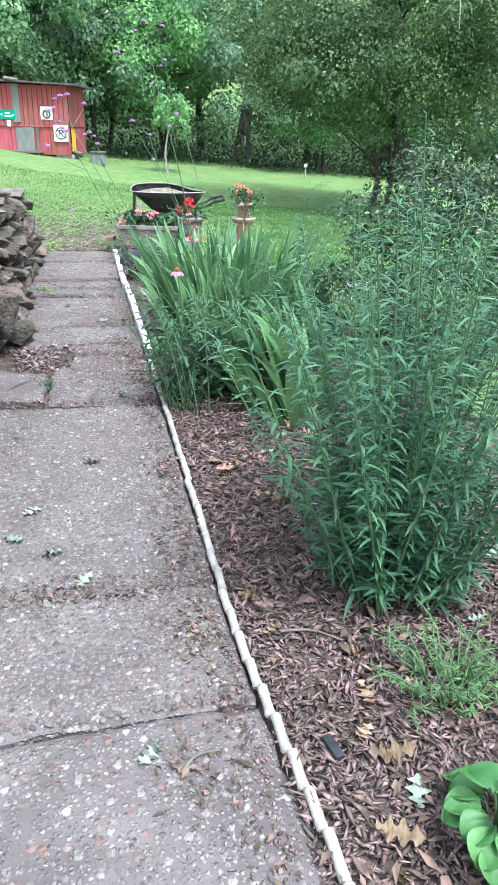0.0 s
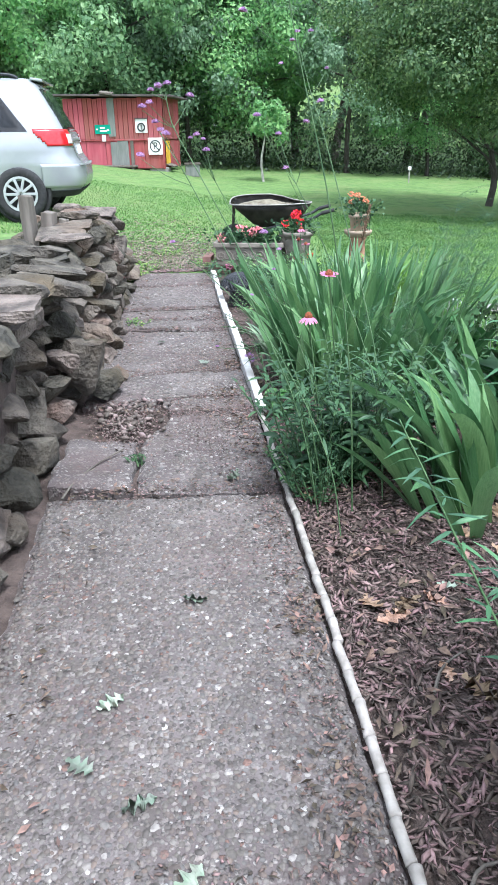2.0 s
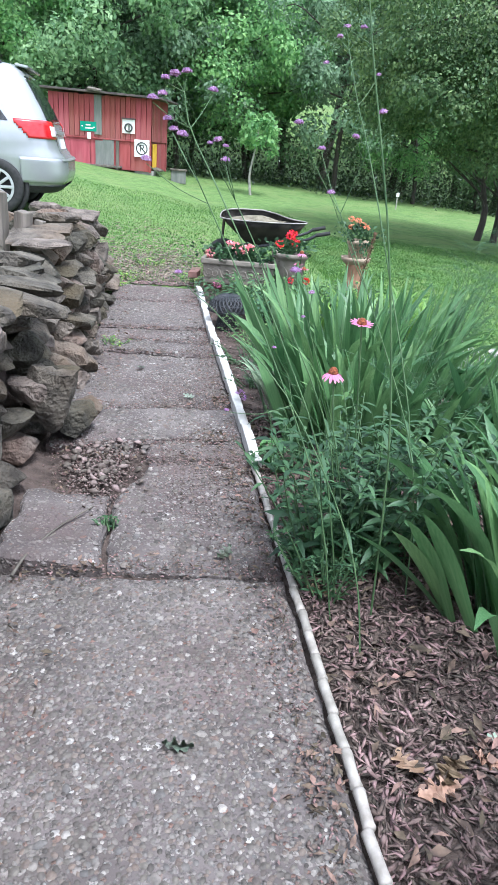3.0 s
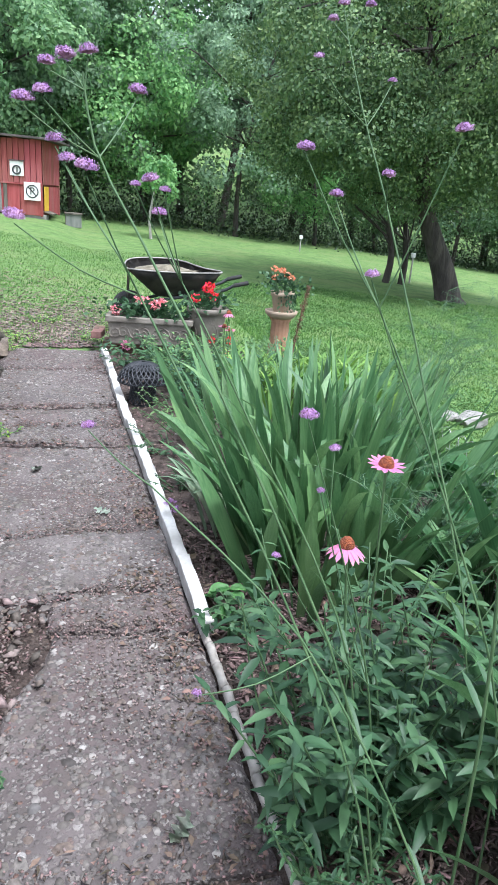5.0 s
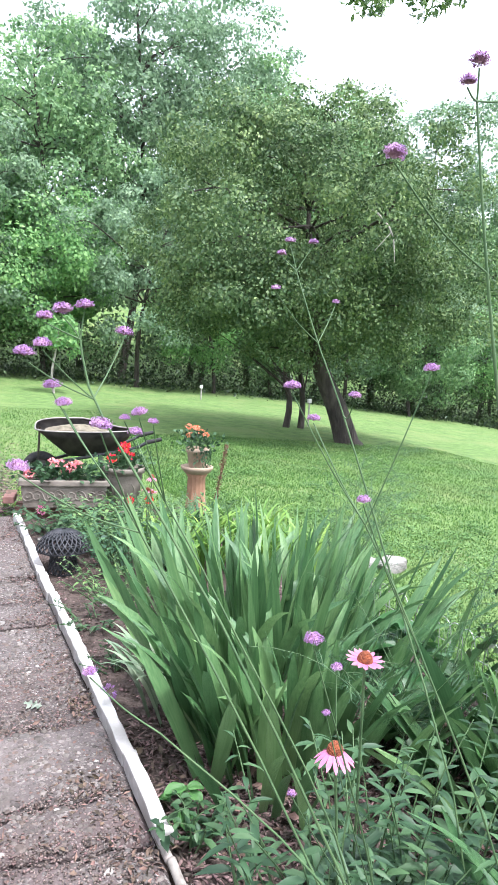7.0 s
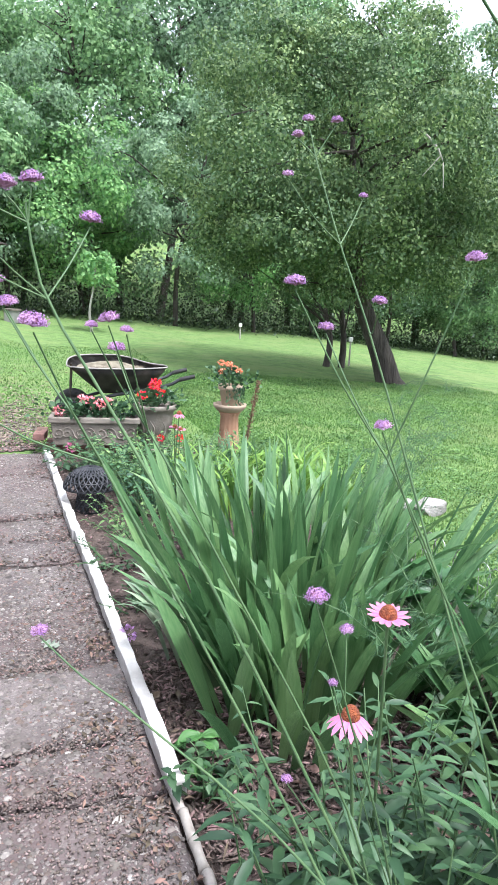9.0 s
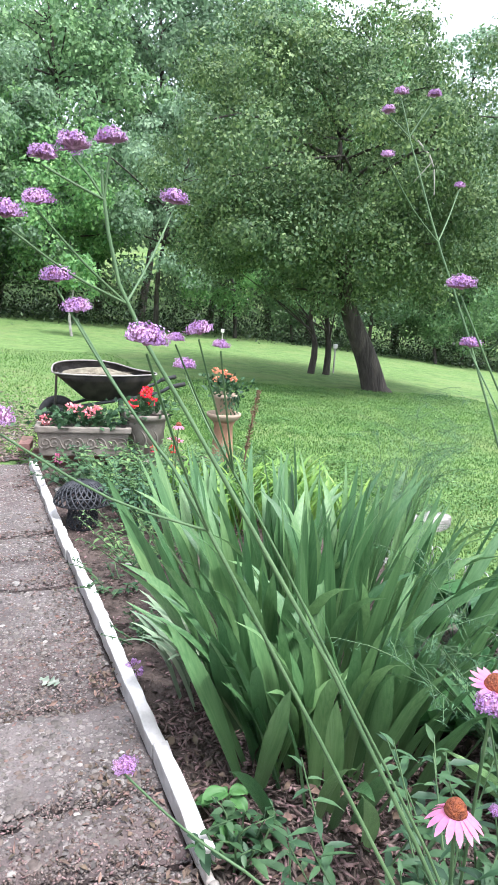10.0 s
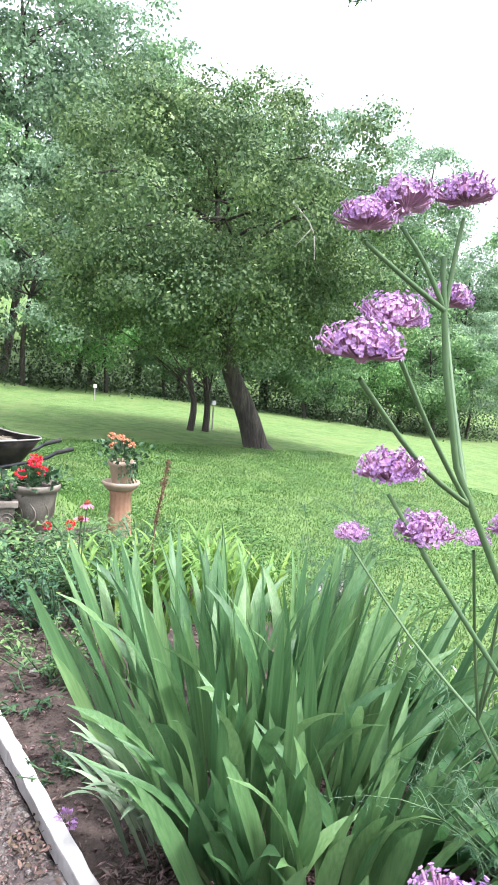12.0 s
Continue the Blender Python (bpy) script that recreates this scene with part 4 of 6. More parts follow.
def garden_path():
    t = thing("garden_path", (0, 0, 0), "worn garden path of cracked exposed-aggregate concrete slabs", "path", kind="structure")
    joints = ((-1.2, 0, 0, 0.01), (0.35, 0, 0.01, 0.012), (2.13, 0.0, 0.012, 0.008), (2.72, 0.01, 0.014, 0.016), (4.53, -0.06, 0.012, 0.016), (5.47, -0.14, 0.06, 0.016), (5.66, 0.08, 0.05, 0.008), (6.17, 0.04, 0.035, 0.024), (7.3, -0.12, 0.06, 0.02), (7.62, 0.03, 0.07, 0.016), (8.02, 0.0, 0.03, 0.02), (9.04, 0.03, 0.03, 0.014), (9.82, -0.08, 0.05, 0.01))
    lift = (0, 0, 0.003, -0.005, 0.0, 0.004, 0.012, -0.006, 0.006, -0.006, 0.01, 0.004)
    def west(y):
        return -1.035 + 0.034 * max(y - 4.4, 0) + 0.03 * noise.noise(Vector((3.0, y * 5, 1.0))) + 0.012 * noise.noise(Vector((3.0, y * 21, 2.0)))
    def east(y):
        return -0.012 + cane_x(y) + 0.014 * noise.noise(Vector((8.0, y * 6, 1.0))) + 0.007 * noise.noise(Vector((8.0, y * 27, 1.0)))
    def broken(y):
        return -0.64 + 0.02 * noise.noise(Vector((5.0, y * 9, 0))) + 0.014 * noise.noise(Vector((5.0, y * 24, 0))) + 0.15 * float(smooth(5.02, 5.42, y))
    r = np.random.default_rng(95)
    spots = []
    def set_pebbles(left, right, near, far, z, tilt, seed):
        """Pebbles standing out of a slab: packed on the near slabs, thinner on the grimy far ones."""
        step = 0.0145 if near(-0.5) < 4 else 0.02
        for y in np.arange(max(near(-0.5) - 0.05, 1.5), far(-0.5) + 0.05, step):
            for x in np.arange(left(y), right(y), step):
                px, py = x + r.normal() * step * 0.33, y + r.normal() * step * 0.33
                bare = noise.noise(Vector((px * 4.5, py * 4.5, 3.0))) + 0.5 * noise.noise(Vector((px * 13, py * 13, 5.0)))
                if r.random() > (0.97 + 0.5 * bare if step < 0.016 else 0.3 + 1.0 * bare):
                    continue
                u, v = (px - left(py)) / (right(py) - left(py)), (py - near(px)) / (far(px) - near(px))
                if 0.02 < u < 0.98 and 0.02 < v < 0.98:
                    spots.append((px, py, slab_top(px, py, u, v, z, tilt, seed), step * r.uniform(0.3, 0.68) * (1.5 if r.random() < 0.06 else 1)))
    for k, (a, b) in enumerate(zip(joints, joints[1:])):
        near, far = joint(*a, 1, 3.0 * (k % 5)), joint(*b, -1, 3.0 * ((k + 1) % 5))
        tilt = (0.006 * math.sin(k * 2.1), 0.006 * math.sin(k * 3.7))
        if k == 4:
            part("slab", slab("slab", broken, east, near, far, lift[k], (0, 0.012), k), M_AGG, t)
            part("slab", slab("slab", west, lambda y: broken(y) - 0.022 - 0.01 * noise.noise(Vector((1.0, y * 12, 4))), near, lambda x: 5.13 + 0.05 * noise.noise(Vector((x * 9, 0, 0))), 0.026, (-0.03, -0.03), 33), M_AGG, t, "broken-off tilted corner of a slab")
        elif k == 5:
            part("slab", slab("slab", lambda y: -0.5 + 0.03 * noise.noise(Vector((2.0, y * 12, 0))), east, near, far, lift[k], tilt, k), M_AGG, t, "short broken strip of a cracked slab")
        else:
            part("slab", slab("slab", west, east, near, far, lift[k], tilt, k), M_AGG, t)
        if k > 1:
            set_pebbles(broken if k == 4 else west, east, near, far, lift[k], (0, 0.012) if k == 4 else tilt, k)
    P = np.array(spots)
    n = len(P)
    turn, long = r.uniform(0, 6.28, n), r.uniform(0.95, 1.5, n)
    V = np.empty((n, 12, 3))
    for i in range(12):
        a = (i % 6) * math.pi / 3
        q = P[:, 3] * r.uniform(0.85, 1.12, n) * (1.0 if i < 6 else 0.62)
        ex, ey = np.cos(a) * q * long, np.sin(a) * q
        V[:, i, 0] = P[:, 0] + ex * np.cos(turn) - ey * np.sin(turn)
        V[:, i, 1] = P[:, 1] + ex * np.sin(turn) + ey * np.cos(turn)
        V[:, i, 2] = P[:, 2] + (-0.002 if i < 6 else P[:, 3] * 0.3)
    side = [[i, (i + 1) % 6, 6 + (i + 1) % 6, 6 + i] for i in range(6)] + [[6, 7, 8, 9], [6, 9, 10, 11]]
    F = (np.arange(n)[:, None, None] * 12 + np.array(side)[None]).reshape(-1, 4)
    tagged(part("pebbles", fast_mesh("pebbles", V.reshape(-1, 3), F, M_PEBBLE, smooth=True), None, t), "rounded grey pebbles standing out of the worn concrete", kind="stuff")


garden_path()


def edging():
    t = thing("path_edging", (0, 0, 0), "low pale edging strip between the path and the flower bed", "edging", kind="structure")
    r = np.random.default_rng(91)
    metas = []
    for k in range(5):
        L, rad = 0.118, 0.0155
        prof = [(rad * 0.3, 0), (rad * 0.9, 0.003), (rad * 1.02, 0.008), (rad * 0.97, 0.02), (rad * 0.92, L * 0.5), (rad, L - 0.012), (rad * 1.04, L - 0.003), (rad * 0.3, L)]
        bm = lathe([(p[0] * (1 + 0.05 * r.normal()), p[1]) for p in prof], 10)
        bm.transform(pose(0, 0, 0, -90, 0, 0))
        metas.append(bm_mesh("cane_section", bm, M_CANE, True))
    y = 0.4
    while y < 5.34:
        p = part("cane_section", metas[int(r.integers(5))], None, t)
        s = 0.9 + 0.22 * r.random()
        p.matrix_basis = pose(0.004 + 0.004 * math.sin(y * 1.9) + cane_x(y), y, 0.006, 0, r.uniform(0, 360), r.normal() * 1.5) @ Matrix.Diagonal((1, s, 1, 1))
        y += 0.118 * s
    y = 5.36
    while y < 9.6:
        L = min(r.uniform(0.3, 0.52), 9.62 - y)
        if L < 0.08:
            break
        bm = bmesh.new()
        box(bm, (0.052 + 0.003 * r.normal(), L - 0.004, 0.07), bevel=0.007)
        bmesh.ops.subdivide_edges(bm, edges=[e for e in bm.edges if e.calc_length() > 0.2], cuts=5, use_grid_fill=True)
        for v in bm.verts:
            v.co += Vector((noise.noise(v.co * 14 + Vector((y, 0, 0))) * 0.006, 0, noise.noise(v.co * 11 + Vector((0, y, 3))) * 0.006))
        p = part("painted_board", bm, M_WHITE, t)
        p.matrix_basis = pose(0.008 + 0.02 * float(smooth(8.2, 5.4, y)) + 0.005 * math.sin(y * 3), y + L / 2, 0.022 + r.normal() * 0.002, r.normal() * 0.3, r.normal() * 2, r.normal() * 0.5)
        y += L


edging()


# ---- dry stone wall ----
def stone_mesh(seed, flat=0.5):
    bm = bmesh.new()
    bmesh.ops.create_cube(bm, size=1)
    bmesh.ops.subdivide_edges(bm, edges=bm.edges[:], cuts=4, use_grid_fill=True)
    r = np.random.default_rng(seed)
    cut = r.normal(size=(16, 3)) * np.array((1, 1, 0.7))
    for v in bm.verts:
        c = v.co.copy()
        for q in cut:
            n = Vector(unit(q))
            lim = 0.39 + 0.12 * abs(n.x * n.y)
            d = c.dot(n)
            if d > lim:
                c -= n * (d - lim)
        off = Vector((seed * 7.3, 0, 0))
        c += Vector((noise.noise(c * 2.2 + off), noise.noise(c * 2.2 + off + Vector((5, 0, 0))), noise.noise(c * 2.2 + off + Vector((0, 9, 0))))) * 0.035
        v.co = c
    return bm_mesh("stone", bm, M_STONE)


def stone_wall():
    t = thing("stone_wall", (0, 0, 0), "tumbledown dry-stone retaining wall of grey-brown field stones", "wall", kind="structure")
    r = np.random.default_rng(101)
    kinds = [stone_mesh(i + 1) for i in range(16)]
    core = bmesh.new()
    box(core, (0.16, 6.2, 0.66), (-1.3, 6.1, 0.3), bevel=0.02)
    part("fill", core, M_SOIL, t)
    def put(x, y, z, sx, sy, sz, wild=9.0):
        p = part("stone", kinds[int(r.integers(16))], None, t)
        p.matrix_basis = pose(x, y, z, r.normal() * wild, r.normal() * wild, r.normal() * wild * 1.3) @ Matrix.Diagonal((sx, sy, sz, 1))
    z = -0.02
    row = 0
    while z < 0.74:
        h = r.uniform(0.09, 0.16)
        y = 2.7 + r.random() * 0.2
        end = 9.35 - 0.1 * row * r.random()
        while y < end:
            L = r.uniform(0.14, 0.42)
            top = 0.8 + 0.06 * math.sin(y * 1.9)
            if z < top - 0.05:
                face = -1.02 + 0.03 * max(y - 4.4, 0) - 0.12 * float(smooth(5.7, 4.9, y)) - 0.17 * z + r.normal() * 0.045
                d = r.uniform(0.2, 0.32)
                put(face - d / 2 + 0.03 + r.normal() * 0.02, y + L / 2, z + h / 2, d * 1.15, L * r.uniform(0.85, 1.08), h * r.uniform(0.75, 1.25), 12)
            y += L
        z += h
        row += 1
    y = 2.8
    while y < 9.3:
        L = r.uniform(0.22, 0.42)
        put(-1.16 + r.normal() * 0.05, y, 0.81 + 0.06 * math.sin(y * 1.9) + r.normal() * 0.02, r.uniform(0.28, 0.42), L, r.uniform(0.06, 0.12), 6)
        y += L * 0.85
    y = 3.0
    while y < 9.2:
        L = r.uniform(0.18, 0.38)
        put(-1.48 + r.normal() * 0.08, y, 0.73 + r.normal() * 0.03, r.uniform(0.22, 0.4), L, r.uniform(0.08, 0.16), 10)
        y += L
    for x, y, z, sx, sy, sz in ((-0.86, 5.8, 0.09, 0.22, 0.28, 0.18), (-0.95, 5.55, 0.28, 0.2, 0.2, 0.36), (-0.84, 6.05, 0.04, 0.18, 0.18, 0.1), (-1.0, 9.3, 0.2, 0.3, 0.24, 0.35), (-1.18, 5.0, 0.66, 0.28, 0.3, 0.16), (-1.2, 4.55, 0.76, 0.3, 0.3, 0.13), (-1.1, 4.2, 0.05, 0.12, 0.2, 0.1)):
        put(x, y, z, sx, sy, sz, 14)


stone_wall()


def wooden_posts():
    t = thing("fence_remnant", (-1.42, 7.1, 0.5), "weathered split wooden post with two grey boards behind the wall", "fence post")
    r = np.random.default_rng(111)
    for dx, dy, w, h, tilt in ((0.0, -0.12, 0.07, 0.62, 0), (0.09, 0.02, 0.08, 0.5, 4), (0.16, 0.12, 0.055, 0.44, 7)):
        bm = bmesh.new()
        box(bm, (w, 0.06 + 0.05 * (w < 0.125), h), (0, 0, h / 2 - 0.05), bevel=0.008)
        bmesh.ops.subdivide_edges(bm, edges=bm.edges[:], cuts=3, use_grid_fill=True)
        for v in bm.verts:
            v.co += Vector((noise.noise(v.co * 9), noise.noise(v.co * 9 + Vector((4, 0, 0))), noise.noise(v.co * 15) if v.co.z > h * 0.5 else 0)) * 0.012
        p = part("post" if dx == 0 else "board", bm, M_OLDWOOD, t)
        p.matrix_basis = pose(dx, dy, 0, 0, tilt, r.uniform(-15, 15))


wooden_posts()


# ---- flower bed ----
def soil_bed():
    xs, ys = np.arange(-1.3, 1.95, 0.06), np.arange(-1.5, 9.95, 0.08)
    X, Y = np.meshgrid(xs, ys)
    n = np.array([[noise.noise(Vector((x * 3, y * 3, 1))) + 0.5 * noise.noise(Vector((x * 11, y * 11, 4))) for x in xs] for y in ys])
    Z = np.where(X < -1.02, -0.02 + 0.025 * n, np.where(X < 0.03, -0.045, -0.012 + 0.02 * n)) - 0.05 * smooth(1.6, 1.92, X)
    edge = smooth(1.95, 1.7, X) * smooth(9.95, 9.7, Y) 
    Z = Z - 0.03 * (1 - edge)
    w = len(xs)
    i = (np.arange(len(ys) - 1)[:, None] * w + np.arange(w - 1)[None]).reshape(-1, 1)
    me = fast_mesh("soil_bed", np.stack([X, Y, Z], -1).reshape(-1, 3), i + np.array([[0, 1, w + 1, w]]), M_SOIL, smooth=True)
    single("soil_bed", me, None, "dark bare soil of the flower bed beside the path", "soil", kind="structure")


soil_bed()


def bits(n, pos, size, seed, flat=0.25, tilt=0.5):
    """Many small angular slivers: each a squashed six-cornered solid of eight triangles."""
    r = np.random.default_rng(seed)
    a = r.uniform(0, 2 * math.pi, n)
    d = np.stack([np.cos(a), np.sin(a), r.normal(size=n) * tilt * 0.5], 1)
    d = unit(d)
    s = unit(np.cross(d, np.array((0, 0, 1.0)) + r.normal(size=(n, 3)) * tilt))
    u = np.cross(s, d)
    L, W = size[0] * r.uniform(0.5, 1.5, n), size[1] * r.uniform(0.6, 1.4, n)
    H = W * flat
    k = [d * L[:, None], s * W[:, None], u * H[:, None]]
    V = np.stack([pos + k[0], pos - k[0], pos + k[1] + k[0] * 0.3, pos - k[1] - k[0] * 0.2, pos + k[2], pos - k[2]], 1).reshape(-1, 3)
    f = np.array([[0, 2, 4], [2, 1, 4], [1, 3, 4], [3, 0, 4], [2, 0, 5], [1, 2, 5], [3, 1, 5], [0, 3, 5]])
    F = (np.arange(n)[:, None, None] * 6 + f[None]).reshape(-1, 3)
    return V, F


def scatter_stuff():
    r = np.random.default_rng(121)
    n = 27000
    y = 0.7 + 5.4 * r.random(n) ** 1.15
    x = 0.035 + r.random(n) * 1.6
    z = -0.004 + 0.014 * r.random(n)
    single("bark_mulch", fast_mesh("bark_mulch", *bits(n, np.stack([x, y, z], 1), (0.027, 0.0065), 122, 0.4, 0.4), M_CHIP), None, "brown shredded bark mulch spread on the bed", "mulch", kind="stuff")
    n = 20000
    y, x = 0.7 + 5.4 * r.random(n) ** 1.3, 0.03 + r.random(n) * 1.4
    single("bark_mulch", fast_mesh("bark_mulch", *bits(n, np.stack([x, y, 0.012 * r.random(n)], 1), (0.011, 0.0036), 128, 0.5, 0.6), M_CHIP), None, "fine dark bark crumbs between the mulch chips", "mulch", kind="stuff")
    n = 5000
    y, x = 6.0 + 3.6 * r.random(n), 0.05 + r.random(n) * 1.5
    single("litter", fast_mesh("litter", *bits(n, np.stack([x, y, 0.0 + 0.012 * r.random(n)], 1), (0.014, 0.006), 123, 0.5, 0.5), M_CHIP), None, "dry crumbs and old leaves on the soil", "litter", kind="stuff")
    n = 3500
    x, y = -0.25 + r.normal(size=n) * 0.13, 5.75 + r.normal(size=n) * 0.5
    ok = (x < -0.015) & (x > -0.6)
    p = np.stack([x, y, 0.003 + 0.005 * r.random(n)], 1)[ok]
    single("soil_crumbs", fast_mesh("soil_crumbs", *bits(len(p), p, (0.0055, 0.0045), 124, 0.7, 0.5), M_GRAVEL), None, "brown soil crumbs washed over the path beside the edging", "soil", kind="stuff")
    n = 1600
    y, x = 0.9 + 5.0 * r.random(n), 0.06 + 1.4 * r.random(n)
    a = r.uniform(0, 6.28, n)
    d = np.stack([np.cos(a), np.sin(a), 0.3 * r.normal(size=n)], 1)
    single("leaf_litter", leaves("leaf_litter", np.stack([x, y, 0.012 + 0.012 * r.random(n)], 1), d, r.uniform(0.03, 0.075, n), r.uniform(0.008, 0.03, n), M_LITTER, fold=0.35), None, "curled brown leaf scraps lying over the mulch", "litter", kind="stuff")
    # crumbs, gravel and leaf bits along cracks and edges of the path
    n = 7500
    sel = r.random(n)
    y = np.where(sel < 0.45, r.choice((2.72, 4.53, 5.47, 5.66, 6.17, 7.3, 7.62, 8.02, 9.04), n) + r.normal(size=n) * 0.05, 1.0 + 8.6 * r.random(n))
    x = np.where(sel < 0.45, -0.5 + 0.4 * r.normal(size=n) * 0.7, -0.03 - np.abs(r.normal(size=n)) * 0.08 + np.where(y < 2.4, 0.03, 0.0))
    m = (sel > 0.82)
    y = np.where(m, 5.35 + r.normal(size=n) * 0.17, y)
    x = np.where(m, -0.72 + r.normal(size=n) * 0.1, x)
    ok = (x > -0.98) & (x < -0.005)
    p = np.stack([x, y, np.where(m, -0.01 + 0.015 * r.random(n), 0.006 + 0.004 * r.random(n))], 1)[ok]
    single("grit", fast_mesh("grit", *bits(len(p), p, (0.008, 0.004), 125, 0.5, 0.3), M_CHIP), None, "brown grit and leaf crumbs gathered in the path's cracks", "grit", kind="stuff")
    n = 1500
    k = r.integers(0, 3, n)
    y = np.where(k == 0, r.choice((2.72, 4.53, 5.5, 6.17, 7.3, 7.62, 8.02), n) + r.normal(size=n) * 0.04, 1.2 + 8.2 * r.random(n))
    x = np.where(k == 0, -0.95 + 0.93 * r.random(n), np.where(k == 1, -0.03 - np.abs(r.normal(size=n)) * 0.07, -0.93 + np.abs(r.normal(size=n)) * 0.09 + 0.03 * np.clip(y - 4.4, 0, 9)))
    spots = np.array(((-0.08, 2.95), (-0.12, 2.45), (-0.05, 3.6), (-0.75, 4.6), (-0.06, 4.95), (-0.1, 5.3), (-0.16, 5.75), (-0.06, 6.3), (-0.2, 1.9)))
    m = r.random(n) < 0.35
    q = spots[r.integers(0, len(spots), n)] + r.normal(size=(n, 2)) * np.array((0.05, 0.07))
    x, y = np.where(m, q[:, 0], x), np.where(m, q[:, 1], y)
    x = np.minimum(x, -0.012)
    a = r.uniform(0, 6.28, n)
    d = np.stack([np.cos(a), np.sin(a), 0.25 * r.normal(size=n)], 1)
    single("leaf_litter", leaves("leaf_litter", np.stack([x, y, 0.008 + 0.008 * r.random(n)], 1), d, r.uniform(0.012, 0.042, n), r.uniform(0.006, 0.018, n), M_LITTER, fold=0.3), None, "torn brown leaf bits littering the path", "litter", kind="stuff")
    n = 700
    p = np.stack([-0.72 + r.normal(size=n) * 0.07, 5.36 + r.normal(size=n) * 0.17, -0.015 + 0.03 * r.random(n)], 1)
    single("gravel", fast_mesh("gravel", *bits(n, p, (0.009, 0.007), 126, 0.8, 0.6), M_GRAVEL), None, "loose brown gravel filling the cracked slab's corner", "gravel", kind="stuff")
    n = 70
    p = np.stack([-0.71 + r.normal(size=n) * 0.08, 5.4 + r.normal(size=n) * 0.14, 0.004 + 0.02 * r.random(n)], 1)
    single("rubble", fast_mesh("rubble", *bits(n, p, (0.024, 0.019), 127, 0.7, 0.5), M_GRAVEL), None, "broken concrete rubble lying in the path's crack", "rubble", kind="stuff")


scatter_stuff()


def grass(name, n, xf, yf, h, seed, material, label, thin=0.006):
    r = np.random.default_rng(seed)
    x, y = xf(r.random(n)), yf(r.random(n))
    z = terrain(x, y)
    d = np.stack([r.normal(size=n) * 0.5, r.normal(size=n) * 0.5, np.ones(n)], 1)
    L = h * r.uniform(0.5, 1.4, n)
    single(name, leaves(name, np.stack([x, y, z - 0.004], 1), d, L, thin * r.uniform(0.7, 1.5, n), material, fold=0.1, at=0.3), None, label, "grass", kind="stuff")


grass("lawn_grass", 140000, lambda u: 1.75 + 7.5 * u ** 1.4, lambda u: 5.5 + 9.5 * u ** 1.1, 0.034, 131, M_BLADE, "short clover-flecked lawn grass", 0.009)
grass("lawn_grass", 50000, lambda u: -4.0 + 6.5 * u, lambda u: 10.0 + 8 * u ** 1.2, 0.035, 132, M_BLADE, "patchy lawn grass beyond the path's end", 0.009)
grass("verge_grass", 9000, lambda u: 1.7 + 0.35 * u, lambda u: 4.5 + 5.4 * u, 0.11, 133, M_BLADE, "longer grass along the bed's edge")


def clover():
    """Flat clover leaflets in drifts over the lawn."""
    r = np.random.default_rng(135)
    seeds = np.stack([1.9 + 7.0 * r.random(260) ** 1.2, 6.0 + 9.0 * r.random(260)], 1)
    c = np.repeat(seeds, 190, axis=0) + r.normal(size=(260 * 190, 2)) * np.repeat(r.uniform(0.06, 0.22, 260), 190)[:, None]
    c = c[c[:, 0] > 1.85]
    n = len(c)
    z = terrain(c[:, 0], c[:, 1]) + 0.012 + 0.022 * r.random(n)
    a = r.uniform(0, 6.28, n)
    d = np.stack([np.cos(a), np.sin(a), r.normal(size=n) * 0.3], 1)
    up = np.tile((0, 0, 1.0), (n, 1)) + r.normal(size=(n, 3)) * 0.35
    single("clover_patch", leaves("clover_patch", np.stack([c[:, 0], c[:, 1], z], 1), d, 0.024, 0.022, M_CLOVER, fold=0.1, up=up, at=0.6), None, "drifts of small round clover leaves in the lawn", "clover", kind="stuff")


clover()


def oak_leaf(size, seed, material):
    """A curled, deeply lobed fallen leaf with a stalk."""
    r = np.random.default_rng(seed)
    bm = bmesh.new()
    n = 22
    rows = []
    curl, bend = r.uniform(0.5, 1.6), r.normal() * 0.25
    for i in range(n + 1):
        u = i / n
        row = []
        for side in (-1, 0, 1):
            lobe = (0.5 + 0.5 * math.cos(2 * math.pi * (3.6 * u + 0.45 + 0.06 * side))) ** 1.2
            w = size * 0.36 * math.sin(math.pi * min(1, 0.06 + u * 0.9)) ** 0.8 * (0.28 + 0.72 * lobe) * r.uniform(0.85, 1.12)
            x, y = size * (u - 0.5) + (0.1 * w if side else 0), side * w + bend * size * (u - 0.5) ** 2
            row.append(bm.verts.new((x, y, curl * y * y / size * 0.3 + 0.25 * size * (u - 0.5) ** 2 + 0.006 * noise.noise(Vector((x * 40, y * 40, seed))))))
        rows.append(row)
    for a, b in zip(rows, rows[1:]):
        for j in (0, 1):
            bm.faces.new((a[j], b[j], b[j + 1], a[j + 1]))
    bmesh.ops.solidify(bm, geom=bm.faces[:], thickness=0.001)
    return bm_mesh("fallen_leaf", bm, material)


